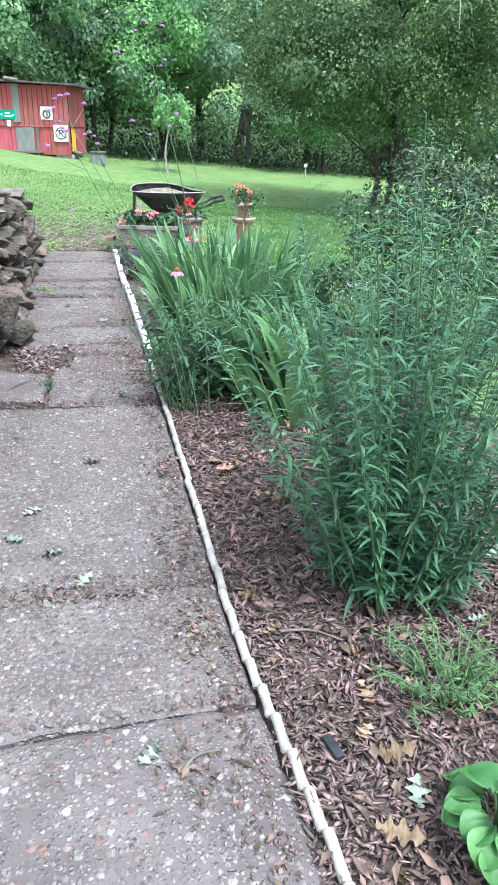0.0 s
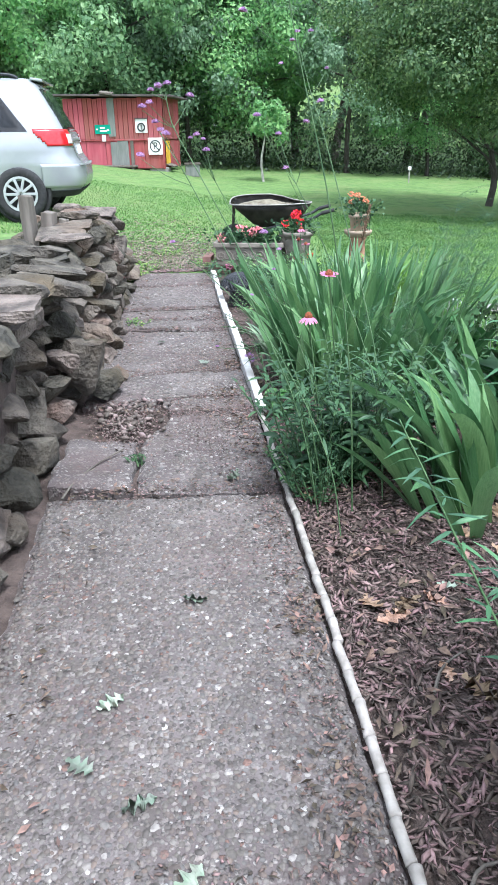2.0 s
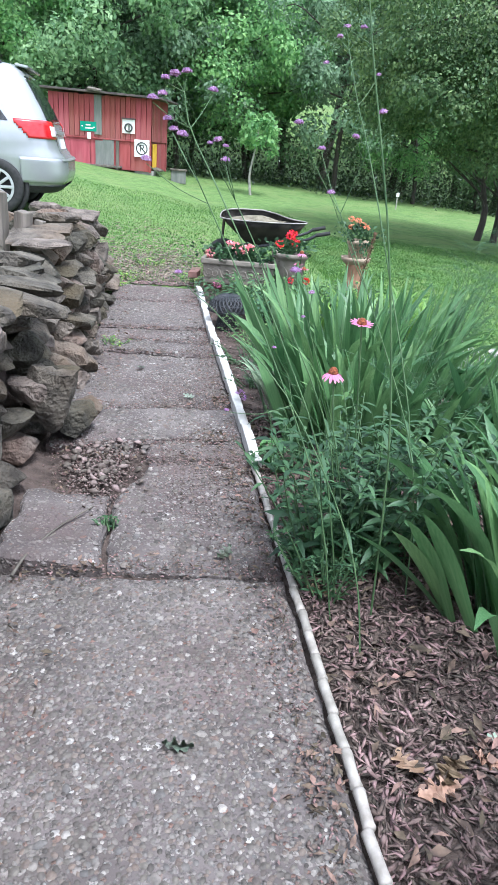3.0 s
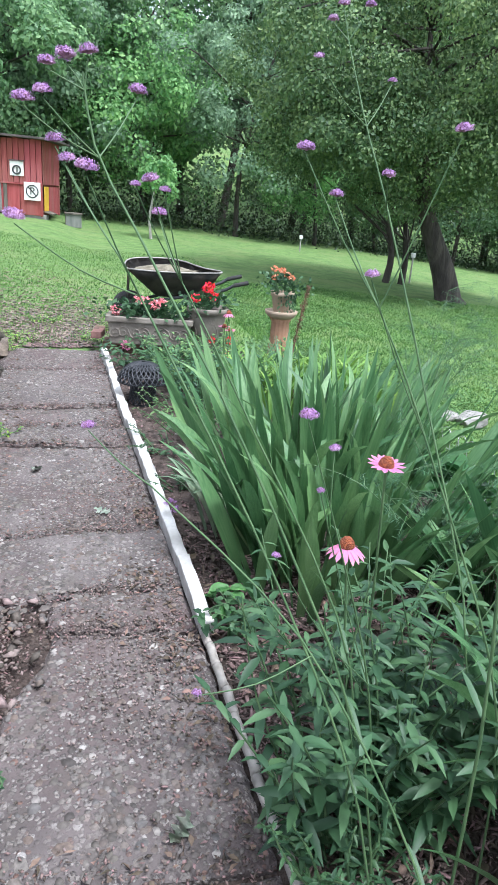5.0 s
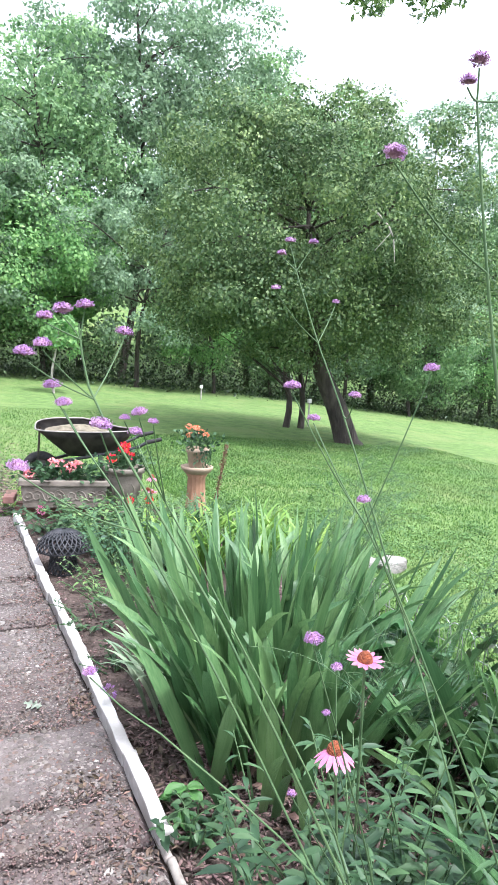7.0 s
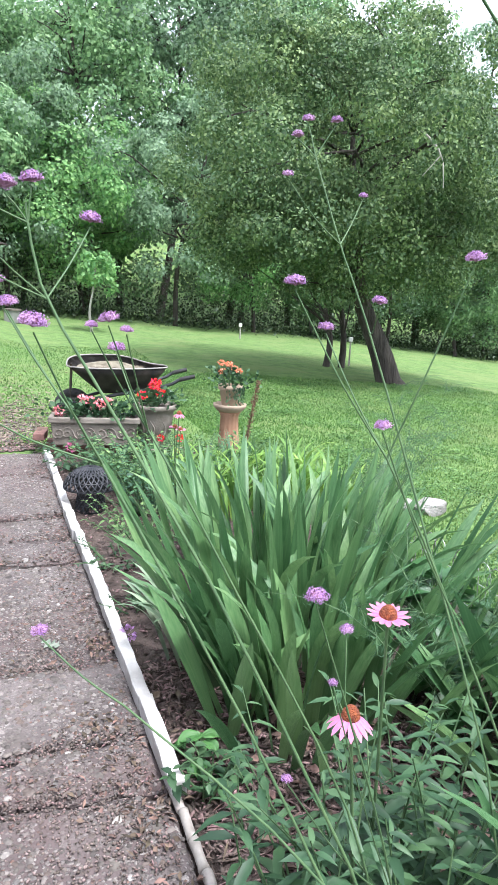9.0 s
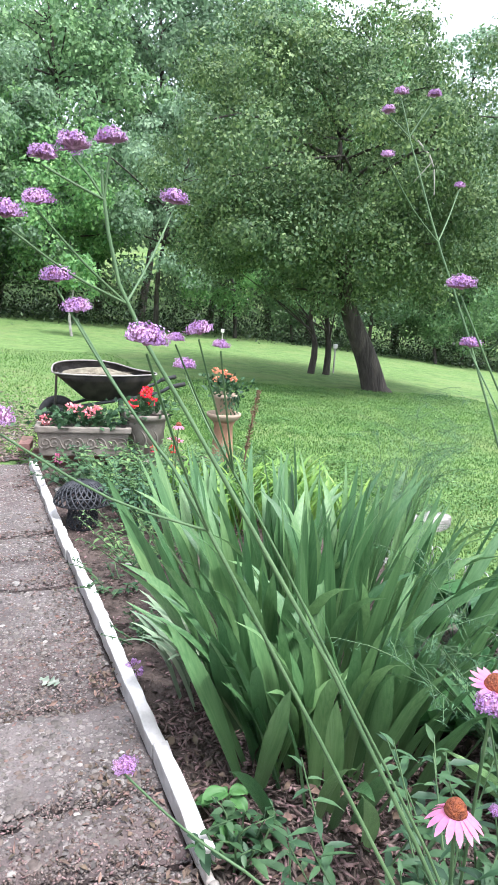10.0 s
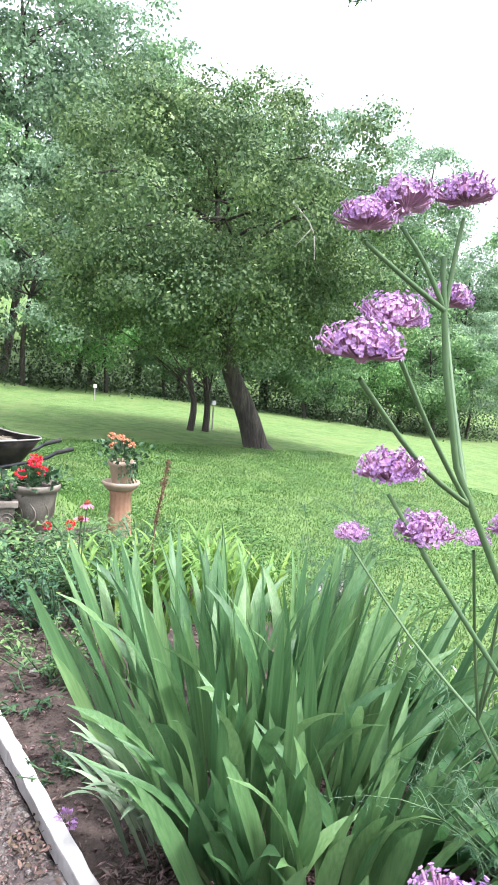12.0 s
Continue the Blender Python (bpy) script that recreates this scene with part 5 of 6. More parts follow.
def fallen_leaves():
    r = np.random.default_rng(141)
    brown = [oak_leaf(0.11, i, M_DRYLEAF) for i in range(4)]
    pale = [oak_leaf(0.085, 9 + i, M_PALELEAF) for i in range(3)]
    path = ((-0.413, 3.73), (-0.66, 3.3), (-0.57, 2.98), (-0.72, 3.1), (-0.46, 2.78), (-0.3, 2.0), (-0.25, 6.35), (-0.55, 6.9), (-0.2, 4.62))
    for k, (x, y) in enumerate(path):
        single("fallen_leaf", pale[k % 3], None, "pale green curled leaf lying on the path", "leaf", "fallen leaves", at=pose(x, y, 0.012, r.normal() * 8, r.normal() * 8, r.uniform(0, 360)))
    for k in range(46):
        x, y = 0.1 + 1.2 * r.random(), 1.2 + 3.4 * r.random()
        if k < 5:
            x, y = ((0.33, 1.75), (0.27, 1.95), (0.2, 1.55), (0.36, 2.25), (0.22, 3.55))[k]
        single("fallen_leaf", brown[k % 4] if k % 5 else pale[k % 3], None, "dry brown oak leaf lying on the mulch" if k % 5 else "pale dry leaf lying on the mulch", "leaf", "fallen leaves", at=pose(x, y, 0.016, r.normal() * 10, r.normal() * 10, r.uniform(0, 360)) @ Matrix.Scale(r.uniform(0.6, 1.2), 4))
    for x, y, a, L in ((0.16, 2.72, 35, 0.12), (0.25, 2.35, -20, 0.2), (-0.83, 4.75, 62, 0.45), (-0.9, 4.6, 70, 0.3), (-0.18, 1.95, 30, 0.12), (0.42, 2.9, 70, 0.22), (0.3, 3.3, 50, 0.2)):
        p = curve_path([(-L / 2, 0, 0), (0, 0.015, 0.006), (L / 2, -0.01, 0.0)], 0.006, 0.003, 6)
        single("dead_stick", tubes("dead_stick", [p], M_OLDWOOD), None, "short dry stick lying on the ground", "stick", "dead sticks", at=pose(x, y, 0.03 if x < -0.8 else 0.014, 0, 0, a))
    cl = box(bmesh.new(), (0.028, 0.075, 0.014), bevel=0.003)
    single("slate_tag", cl, M_BLACK, "small dark plastic tag lying in the mulch", "tag", at=pose(0.17, 1.92, 0.016, 0, 6, 12))


fallen_leaves()


# ---- garden ornaments at the end of the path ----
def geranium(t, at, spread, height, n_leaf, blooms, petal, seed, material=M_HERB, leaf=0.05):
    """Foliage and flower heads of a potted geranium, under the thing t."""
    r = np.random.default_rng(seed)
    at = np.array(at)
    tips = at + np.stack([r.normal(size=n_leaf) * spread[0] * 0.5, r.normal(size=n_leaf) * spread[1] * 0.5, r.random(n_leaf) * height], 1)
    d = unit(tips - at + np.array((0, 0, 0.02))) + r.normal(size=(n_leaf, 3)) * 0.5
    part("foliage", leaves("foliage", tips, d, leaf * r.uniform(0.7, 1.3, n_leaf), leaf * r.uniform(0.7, 1.2, n_leaf), material, fold=0.1, at=0.55), None, t)
    for x, y, z, s in blooms:
        c = np.array((x, y, z))
        k = 70
        v = unit(r.normal(size=(k, 3)))
        p = c + v * s * np.array((1, 1, 0.7)) * r.uniform(0.5, 1, k)[:, None]
        part("flower_head", leaves("flower_head", p, v + r.normal(size=(k, 3)) * 0.4, s * 0.55, s * 0.5, petal, fold=0.15), None, t)
        stem = curve_path([(at[0] + (x - at[0]) * 0.5, at[1] + (y - at[1]) * 0.5, at[2]), (x, y, z)], 0.004, 0.003, 4)
        part("flower_stem", tubes("flower_stem", [stem], M_STEM), None, t)


def planter():
    a = -11.8
    b = thing("brick_stack", (0.38, 9.72, 0), "low stack of old red bricks carrying the planter", "bricks", rz=a)
    brick = bm_mesh("brick", box(bmesh.new(), (0.2, 0.095, 0.06), bevel=0.006), M_BRICK)
    r = np.random.default_rng(151)
    for layer in range(2):
        for i in range(4):
            for j in range(2):
                p = part("brick", brick, None, b)
                p.matrix_basis = pose(-0.28 + i * 0.215 + 0.02 * layer, -0.06 + j * 0.12, 0.005 + layer * 0.064, 0, 0, r.normal() * 2)
    for k in range(2):
        p = part("brick", brick, None, b)
        p.matrix_basis = pose(-0.41, -0.04 + 0.12 * k, 0.16, r.normal() * 2, 0, 88 + r.normal() * 4)
    t = thing("planter_box", (0.43, 9.63, 0.102), "long cast-stone planter box with scroll relief and coral geraniums", "planter", rz=a)
    L, D, H = 0.74, 0.24, 0.25
    bm = bmesh.new()
    box(bm, (L, D, H - 0.05), (0, 0, (H - 0.05) / 2), bevel=0.01, taper=0.94)
    part("body", bm, M_RESIN, t)
    for sx, sy, w, d in ((0, -D / 2, L + 0.04, 0.045), (0, D / 2, L + 0.04, 0.045), (-L / 2, 0, 0.045, D - 0.04), (L / 2, 0, 0.045, D - 0.04)):
        part("rim", box(bmesh.new(), (w, d, 0.05), (sx, sy, H - 0.025), bevel=0.01), M_RESIN, t)
    part("soil", box(bmesh.new(), (L - 0.04, D - 0.04, 0.02), (0, 0, H - 0.03)), M_SOIL, t)
    for k in range(4):
        for s in (1, -1):
            P = []
            for i in range(18):
                q = i / 17
                rad = 0.055 * (1 - q * 0.8)
                ang = q * 9.0 * s
                P.append((-0.27 + k * 0.18 + s * 0.035 + rad * math.cos(ang) * s, -D / 2 - 0.0, 0.11 + rad * math.sin(ang), 0.006))
            part("scroll", tubes("scroll", [P], M_RESIN), None, t)
    blooms = [(x, r.normal() * 0.04, H + 0.11 + r.normal() * 0.025, 0.05) for x in (-0.3, -0.1, -0.05, 0.0, 0.05, 0.09)]
    blooms[0] = (-0.31, -0.03, H + 0.04, 0.045)
    geranium(t, (0, 0, H - 0.02), (0.36, 0.13), 0.14, 420, blooms, M_CORAL, 152)


def flower_pot():
    s = single("stone_block", box(bmesh.new(), (0.34, 0.3, 0.12), bevel=0.02), M_RESIN, "flat grey stone block under the flower pot", "block", at=pose(0.98, 9.53, 0.02, 0, 0, 14))
    t = thing("flower_pot", (0.945, 9.55, 0.08), "round grey clay pot of bright red geraniums", "flower pot")
    part("pot", lathe([(0.10, 0), (0.125, 0.01), (0.165, 0.3), (0.168, 0.33), (0.19, 0.335), (0.195, 0.375), (0.185, 0.385), (0.165, 0.38), (0.155, 0.34)], 36), M_RESIN, t, smooth=True)
    for k in range(9):
        a = k * 40
        P = [(0.155 * math.cos(radians(a + 16 * math.sin(q * math.pi))), 0.155 * math.sin(radians(a + 16 * math.sin(q * math.pi))), 0.08 + 0.17 * q, 0.007) for q in np.linspace(0, 1, 7)]
        P = [(x * (0.86 + 0.6 * (z - 0.02)), y * (0.86 + 0.6 * (z - 0.02)), z, rr) for x, y, z, rr in P]
        part("relief_band", tubes("relief_band", [P], M_RESIN), None, t)
    part("soil", lathe([(0.15, 0.34), (0.15, 0.35)], 24), M_SOIL, t)
    geranium(t, (0, 0, 0.36), (0.22, 0.22), 0.13, 230, [(-0.13, -0.05, 0.47, 0.04), (-0.02, -0.02, 0.55, 0.045), (0.03, -0.06, 0.49, 0.042), (0.02, 0.05, 0.57, 0.04)], M_RED, 153)


def bird_bath():
    t = thing("bird_bath", (1.63, 9.48, gz(1.63, 9.48) - 0.02), "small ribbed terracotta bird bath used as a plant stand", "bird bath")
    part("pedestal", lathe([(0.125, 0), (0.12, 0.04), (0.1, 0.1), (0.085, 0.3), (0.08, 0.44), (0.1, 0.48)], 40, 13, 0.06), M_TERRA, t, smooth=True)
    part("basin", lathe([(0.08, 0.475), (0.12, 0.49), (0.15, 0.525), (0.155, 0.55), (0.143, 0.553), (0.12, 0.528), (0.02, 0.518)], 40), M_BUFF, t, smooth=True)
    p = thing("clay_pot", (1.63, 9.48, gz(1.63, 9.48) + 0.5), "buff clay pot of salmon geraniums standing on the bird bath", "flower pot")
    part("pot", lathe([(0.07, 0), (0.075, 0.01), (0.1, 0.16), (0.112, 0.165), (0.114, 0.205), (0.1, 0.205), (0.095, 0.18)], 32), M_BUFF, p, smooth=True)
    geranium(p, (0, 0, 0.19), (0.2, 0.2), 0.16, 240, [(-0.09, -0.02, 0.33, 0.03), (-0.03, -0.03, 0.4, 0.03), (0.03, 0.0, 0.36, 0.03), (0.07, -0.02, 0.33, 0.028), (-0.1, 0.0, 0.41, 0.03)], M_ORANGE, 154, leaf=0.04)
    r = np.random.default_rng(155)
    n = 130
    a = r.uniform(-2.2, 0.9, n)
    pos = np.stack([0.115 * np.cos(a), 0.115 * np.sin(a), 0.2 - 0.16 * r.random(n) ** 1.5], 1)
    part("trailing_leaf", leaves("trailing_leaf", pos, np.stack([np.cos(a) * 0.6, np.sin(a) * 0.6, -np.ones(n)], 1), 0.035, 0.02, M_HERB), None, p)


def wheelbarrow():
    t = thing("wheelbarrow", (0.86, 10.9, gz(0.86, 10.9)), "old black steel wheelbarrow with straw in its tray", "wheelbarrow", rz=-8)
    def tray_ring(u, n=44):
        """Rounded outline of the tray from its floor (0) to its rim (1)."""
        hx, hy, sq = 0.25 + 0.27 * u, 0.19 + 0.15 * u, 0.42 + 0.2 * u
        ring = []
        for i in range(n):
            c, s = math.cos(2 * math.pi * i / n), math.sin(2 * math.pi * i / n)
            x, y = math.copysign(abs(c) ** sq, c) * hx + 0.05 - 0.06 * u, math.copysign(abs(s) ** sq, s) * hy
            back = float(smooth(0.0, 0.5, x)) * u
            y = y * (1 - 0.42 * back) - 0.1 * back
            ring.append((x, y, 0.36 + u * (0.285 + 0.2 * max(y, -0.05) * (1 - back))))
        return ring
    bm = bmesh.new()
    rows = [[bm.verts.new(p) for p in tray_ring(u)] for u in (0.0, 0.06, 0.35, 0.7, 1.0)]
    bm.faces.new(rows[0][::-1])
    for a, b in zip(rows, rows[1:]):
        for i in range(44):
            bm.faces.new((a[i], a[(i + 1) % 44], b[(i + 1) % 44], b[i]))
    bmesh.ops.solidify(bm, geom=bm.faces[:], thickness=0.006)
    part("tray", bm, M_TRAY, t, smooth=True)
    P = [(*p, 0.008) for p in tray_ring(1.0)]
    part("tray_rim", tubes("tray_rim", [P + P[:2]], M_RIM, 7), None, t)
    for s in (1, -1):
        h = curve_path([(-0.62, 0.06 * s, 0.2), (-0.2, 0.17 * s, 0.31), (0.45, 0.27 * s, 0.45), (0.62, 0.29 * s, 0.53)], 0.018, 0.018, 10)
        part("handle", tubes("handle", [h], M_BLACK, 7), None, t)
        g = curve_path([(0.62, 0.29 * s, 0.53), (0.78, 0.3 * s, 0.57)], 0.023, 0.022, 4)
        part("grip", tubes("grip", [g], M_RUBBER, 8), None, t)
        leg = curve_path([(0.15, 0.22 * s, 0.38), (0.22, 0.23 * s, 0.02), (0.34, 0.23 * s, 0.02), (0.36, 0.24 * s, 0.4)], 0.015, 0.015, 12)
        part("leg", tubes("leg", [leg], M_TRAY, 6), None, t)
        st = curve_path([(-0.48, 0.2 * s, 0.66), (-0.5, 0.12 * s, 0.22)], 0.012, 0.012, 4)
        part("brace", tubes("brace", [st], M_TRAY, 6), None, t)
    w = new("wheel")
    w.parent = t
    w.matrix_basis = pose(-0.47, 0, 0.19, 90, 0, 0)
    part("tyre", lathe([(0.11, -0.045), (0.16, -0.055), (0.19, -0.03), (0.195, 0), (0.19, 0.03), (0.16, 0.055), (0.11, 0.045)], 30, hoop=True), M_RUBBER, w, smooth=True)
    part("rim", lathe([(0.11, -0.03), (0.11, 0.03), (0.03, 0.045), (0.03, -0.045)], 24), M_TRAY, w)
    r = np.random.default_rng(161)
    n = 420
    p = np.stack([r.uniform(-0.3, 0.26, n), r.uniform(-0.2, 0.2, n), 0.595 + 0.03 * r.random(n)], 1)
    V, F = bits(n, p, (0.05, 0.003), 162, 0.8, 0.1)
    tagged(part("straw", fast_mesh("straw", V, F, M_STRAW), None, t), "dry straw and clippings", kind="stuff")
    bm = bmesh.new()
    rows = [[bm.verts.new((-0.02 + (p[0] + 0.02) * k, p[1] * k, p[2] + dz)) for p in tray_ring(0.78)] for k, dz in ((0.95, 0.0), (0.6, 0.03), (0.2, 0.045))]
    for a, b in zip(rows, rows[1:]):
        for i in range(44):
            bm.faces.new((a[i], a[(i + 1) % 44], b[(i + 1) % 44], b[i]))
    bm.faces.new(rows[-1])
    part("fill", bm, M_STRAW, t)


def dome_lantern():
    t = thing("garden_lantern", (0.172, 8.15, -0.02), "black openwork cast-iron mushroom lantern in the flower bed", "lantern")
    def lattice(name, profile, seg):
        """Openwork of crossing bars between staggered rings."""
        rings = [[np.array((r * math.cos(2 * math.pi * (i + 0.5 * (j % 2)) / seg), r * math.sin(2 * math.pi * (i + 0.5 * (j % 2)) / seg), z)) for i in range(seg)] for j, (r, z) in enumerate(profile)]
        bars = []
        for j, (a, b) in enumerate(zip(rings, rings[1:])):
            for i in range(seg):
                for k in (i, (i - 1) % seg if j % 2 == 0 else (i + 1) % seg):
                    bars.append([(*a[i], 0.0062), (*b[k], 0.0062)])
                if j % 2 == 0:
                    bars.append([(*a[i], 0.0055), (*a[(i + 1) % seg], 0.0055)])
        return tubes(name, bars, M_BLACK, 5)
    dome = [(0.178, 0.17), (0.172, 0.195), (0.158, 0.222), (0.138, 0.247), (0.112, 0.27), (0.08, 0.287), (0.045, 0.298), (0.014, 0.302)]
    part("cap", lattice("cap", dome, 26), None, t)
    part("stand", lattice("stand", [(0.085 + 0.004 * abs(k - 4), 0.005 + k * 0.026) for k in range(8)], 18), None, t)
    part("cap_rim", lathe([(0.172, 0.164), (0.182, 0.166), (0.182, 0.174), (0.172, 0.176)], 36, hoop=True), M_BLACK, t)
    part("foot", lathe([(0.09, 0), (0.105, 0.002), (0.105, 0.014), (0.09, 0.016)], 30, hoop=True), M_BLACK, t)


planter()
flower_pot()
bird_bath()
wheelbarrow()
dome_lantern()


def pegs():
    for x, y, h in ((6.58, 22.5, 0.4), (7.5, 17.6, 0.62)):
        t = thing("marker_peg", (x, y, gz(x, y)), "short pale marker peg standing in the lawn", "peg", "marker pegs")
        part("rod", tubes("rod", [[(0, 0, -0.05, 0.02), (0, 0, h, 0.018)]], M_PALEBARK, 6), None, t)
        part("cap", box(bmesh.new(), (0.09, 0.06, 0.1), (0, 0, h), bevel=0.01), M_SIGNWHITE, t)


pegs()


def bed_stones():
    r = np.random.default_rng(171)
    pale = []
    for k in range(4):
        me = stone_mesh(50 + k)
        me.materials.clear()
        me.materials.append(M_CONCRETE)
        pale.append(me)
    for k, (x, y, s) in enumerate(((2.74, 7.85, 0.3), (2.6, 7.95, 0.18), (1.95, 9.3, 0.18), (1.88, 8.95, 0.16), (1.85, 8.6, 0.15), (1.8, 7.15, 0.2), (1.95, 7.3, 0.16), (1.86, 6.9, 0.18), (1.83, 8.2, 0.14), (1.84, 7.7, 0.15), (0.3, 7.4, 0.05), (0.12, 8.9, 0.06), (-0.3, 7.3, 0.05))):
        single("edge_stone" if s > 0.1 else "small_stone", pale[k % 4], None, "pale flat stone lying along the bed's lawn edge" if s > 0.1 else "small pale stone lying on the ground", "stone", "pale stones", at=pose(x, y, (gz(x, y) if x > 1 else 0) + s * 0.13, r.normal() * 5, r.normal() * 5, r.uniform(0, 360)) @ Matrix.Diagonal((s, s * 0.8, s * 0.4, 1)))
    # low wire fence
    t = thing("wire_fence", (1.72, 6.4, gz(1.7, 6.4)), "low pale wire border fence along the flower bed", "fence")
    for i in range(17):
        y = -0.75 + i * 0.085
        hoop = curve_path([(0.02 * math.sin(i), y - 0.06, -0.05), (0, y - 0.055, 0.28), (0, y, 0.36), (0, y + 0.055, 0.28), (0.01, y + 0.06, -0.05)], 0.003, 0.003, 12)
        part("wire_hoop", tubes("wire_hoop", [hoop], M_ALLOY, 4), None, t)
    for z in (0.1, 0.24):
        part("wire_rail", tubes("wire_rail", [[(0, -0.82, z, 0.0028), (0, 0, z, 0.0028), (0, 0.7, z, 0.0028)]], M_ALLOY, 4), None, t)


bed_stones()


# ---- plants in the bed ----
def iris_clump(name, at, n, spread, length, width, seed, label, lean=0.5, bias=(0, 0), kinds=12):
    t = thing(name, at, label, "iris plant")
    r = np.random.default_rng(seed)
    meshes = [blade_mesh("iris_leaf", length * r.uniform(0.75, 1.2), width * r.uniform(0.75, 1.2), 0.0, r.uniform(0.03, 0.7) if k % 5 else 1.15, M_IRIS, 0.3, r.normal() * 0.5) for k in range(kinds)]
    for k in range(n):
        u = r.normal(size=2) * 0.5
        u = u / max(1, np.linalg.norm(u))
        x, y = u[0] * spread[0], u[1] * spread[1]
        out = math.degrees(math.atan2(y + bias[1] + r.normal() * 0.12, x + bias[0] + r.normal() * 0.12))
        tilt = math.degrees(lean * (np.linalg.norm(u) * 0.9 + 0.1) * r.uniform(0.6, 1.3))
        p = part("iris_leaf", meshes[int(r.integers(kinds))], None, t)
        p.matrix_basis = pose(x, y, -0.02, 0, 0, out) @ pose(0, 0, 0, 0, tilt, 0) @ pose(0, 0, 0, 0, 0, r.normal() * 30)
    return t


iris_clump("iris_clump", (0.82, 6.18, -0.01), 250, (0.52, 0.82), 0.72, 0.051, 181, "large clump of sword-shaped green iris leaves", 0.44, (0.06, -0.1))
iris_clump("iris_clump", (0.5, 5.58, -0.01), 56, (0.26, 0.28), 0.62, 0.054, 182, "clump of broad iris leaves at the path's edge", 0.48, (-0.06, -0.05))
iris_clump("iris_clump", (0.75, 4.22, -0.01), 48, (0.2, 0.22), 0.7, 0.07, 183, "clump of broad grey-green iris leaves", 0.62, (-0.16, 0.02))
iris_clump("iris_clump", (1.12, 4.95, -0.01), 18, (0.14, 0.16), 0.66, 0.062, 184, "leaning clump of broad iris leaves beside the hostas", 0.75, (-0.3, 0.12))


def herb(name, at, stems, spread, height, leaf, seed, label, category, material, per=26, narrow=0.3, stem_mat=None, flop=0.25, low=0.15, group="", foot=0.45):
    """A leafy plant: bending stems set with leaves in whorls."""
    t = thing(name, at, label, category, group)
    r = np.random.default_rng(seed)
    paths, B, D, S = [], [], [], []
    for k in range(stems):
        a, q = r.uniform(0, 2 * math.pi), math.sqrt(r.random())
        b = np.array((math.cos(a) * q * spread * foot, math.sin(a) * q * spread * foot, -0.02))
        h = height * r.uniform(0.65, 1.05)
        tip = b + np.array((math.cos(a) * q * spread * 0.75 + float(np.clip(r.normal(), -1.3, 1.3)) * flop * h * 0.4, math.sin(a) * q * spread * 0.75 + float(np.clip(r.normal(), -1.3, 1.3)) * flop * h * 0.4, h))
        mid = (b + tip) / 2 + np.array((r.normal() * 0.03, r.normal() * 0.03, 0.03)) 
        p = curve_path([b, mid, tip], 0.0042, 0.0015, 7)
        paths.append(p)
        P = np.array(p)[:, :3]
        for i in range(per):
            u = (low + (1 - low) * (i / per)) * 6
            j = min(int(u), 5)
            pos = P[j] + (P[j + 1] - P[j]) * (u - j)
            ang = i * 2.4 + r.normal() * 0.4
            B.append(pos)
            D.append((math.cos(ang), math.sin(ang), r.normal() * 0.25 + 0.25))
            S.append(leaf * r.uniform(0.6, 1.2) * (1.1 - 0.5 * i / per))
    S = np.array(S)
    for p in paths:
        part("stem", tubes("stem", [p], stem_mat or M_STEM, 5), None, t)
    up = np.tile((0, 0, 1.0), (len(S), 1)) + r.normal(size=(len(S), 3)) * 0.25
    part("foliage", fast_mesh("foliage", *lance_arrays(np.array(B), np.array(D), S, S * narrow, 0.15, up, r.uniform(0.05, 0.5, len(S))[:, None]), material), None, t)["kind"] = "stuff"
    return t


herb("tall_leafy_bush", (0.6, 2.54, 0), 80, 0.66, 1.34, 0.088, 191, "tall bushy perennial with narrow grey-green leaves", "bush", M_BUSH, 100, 0.15, None, 0.27, 0.1, foot=0.28)
herb("tall_leafy_bush", (0.86, 3.0, 0), 30, 0.5, 1.3, 0.09, 192, "narrow-leaved perennial leaning beside the bush", "bush", M_BUSH, 80, 0.15, None, 0.3, 0.25, foot=0.25)
herb("tall_leafy_bush", (0.72, 2.66, 0), 5, 0.2, 1.72, 0.075, 290, "few tall leafy shoots rising out of the bush", "bush", M_BUSH, 110, 0.14, None, 0.12, 0.3)
herb("coneflower_plant", (0.24, 4.6, 0), 40, 0.36, 0.62, 0.1, 193, "leafy green coneflower plant beside the path", "plant", M_HERB, 20, 0.27)
herb("coneflower_plant", (0.48, 4.75, 0), 36, 0.38, 0.6, 0.105, 194, "leafy green coneflower plant among the irises", "plant", M_HERB, 20, 0.27)
herb("low_weed", (0.14, 4.42, 0), 26, 0.22, 0.3, 0.035, 195, "fine-leaved low weed at the bed's edge", "plant", M_HERB, 26, 0.3, None, 0.4)
herb("perennial_plant", (0.66, 8.65, 0), 60, 0.62, 0.36, 0.075, 196, "leafy perennial with grey-green leaves near the planter", "plant", M_MID, 16, 0.5)
herb("perennial_plant", (0.42, 9.05, 0), 46, 0.5, 0.28, 0.075, 197, "low leafy perennial below the planter box", "plant", M_HERB, 16, 0.5)
herb("perennial_plant", (0.62, 8.0, 0), 44, 0.42, 0.44, 0.06, 198, "upright dark green perennial beside the lantern", "plant", M_BUSH, 20, 0.4)
herb("perennial_plant", (1.15, 8.95, 0), 50, 0.6, 0.32, 0.075, 199, "leafy perennial in front of the bird bath", "plant", M_MID, 16, 0.5)
herb("perennial_plant", (1.0, 8.2, 0), 40, 0.5, 0.42, 0.06, 298, "upright green perennial behind the irises", "plant", M_MID, 20, 0.35)
herb("perennial_plant", (0.42, 7.5, 0), 30, 0.4, 0.24, 0.05, 299, "low fine-leaved perennial beside the lantern", "plant", M_MID, 18, 0.35)
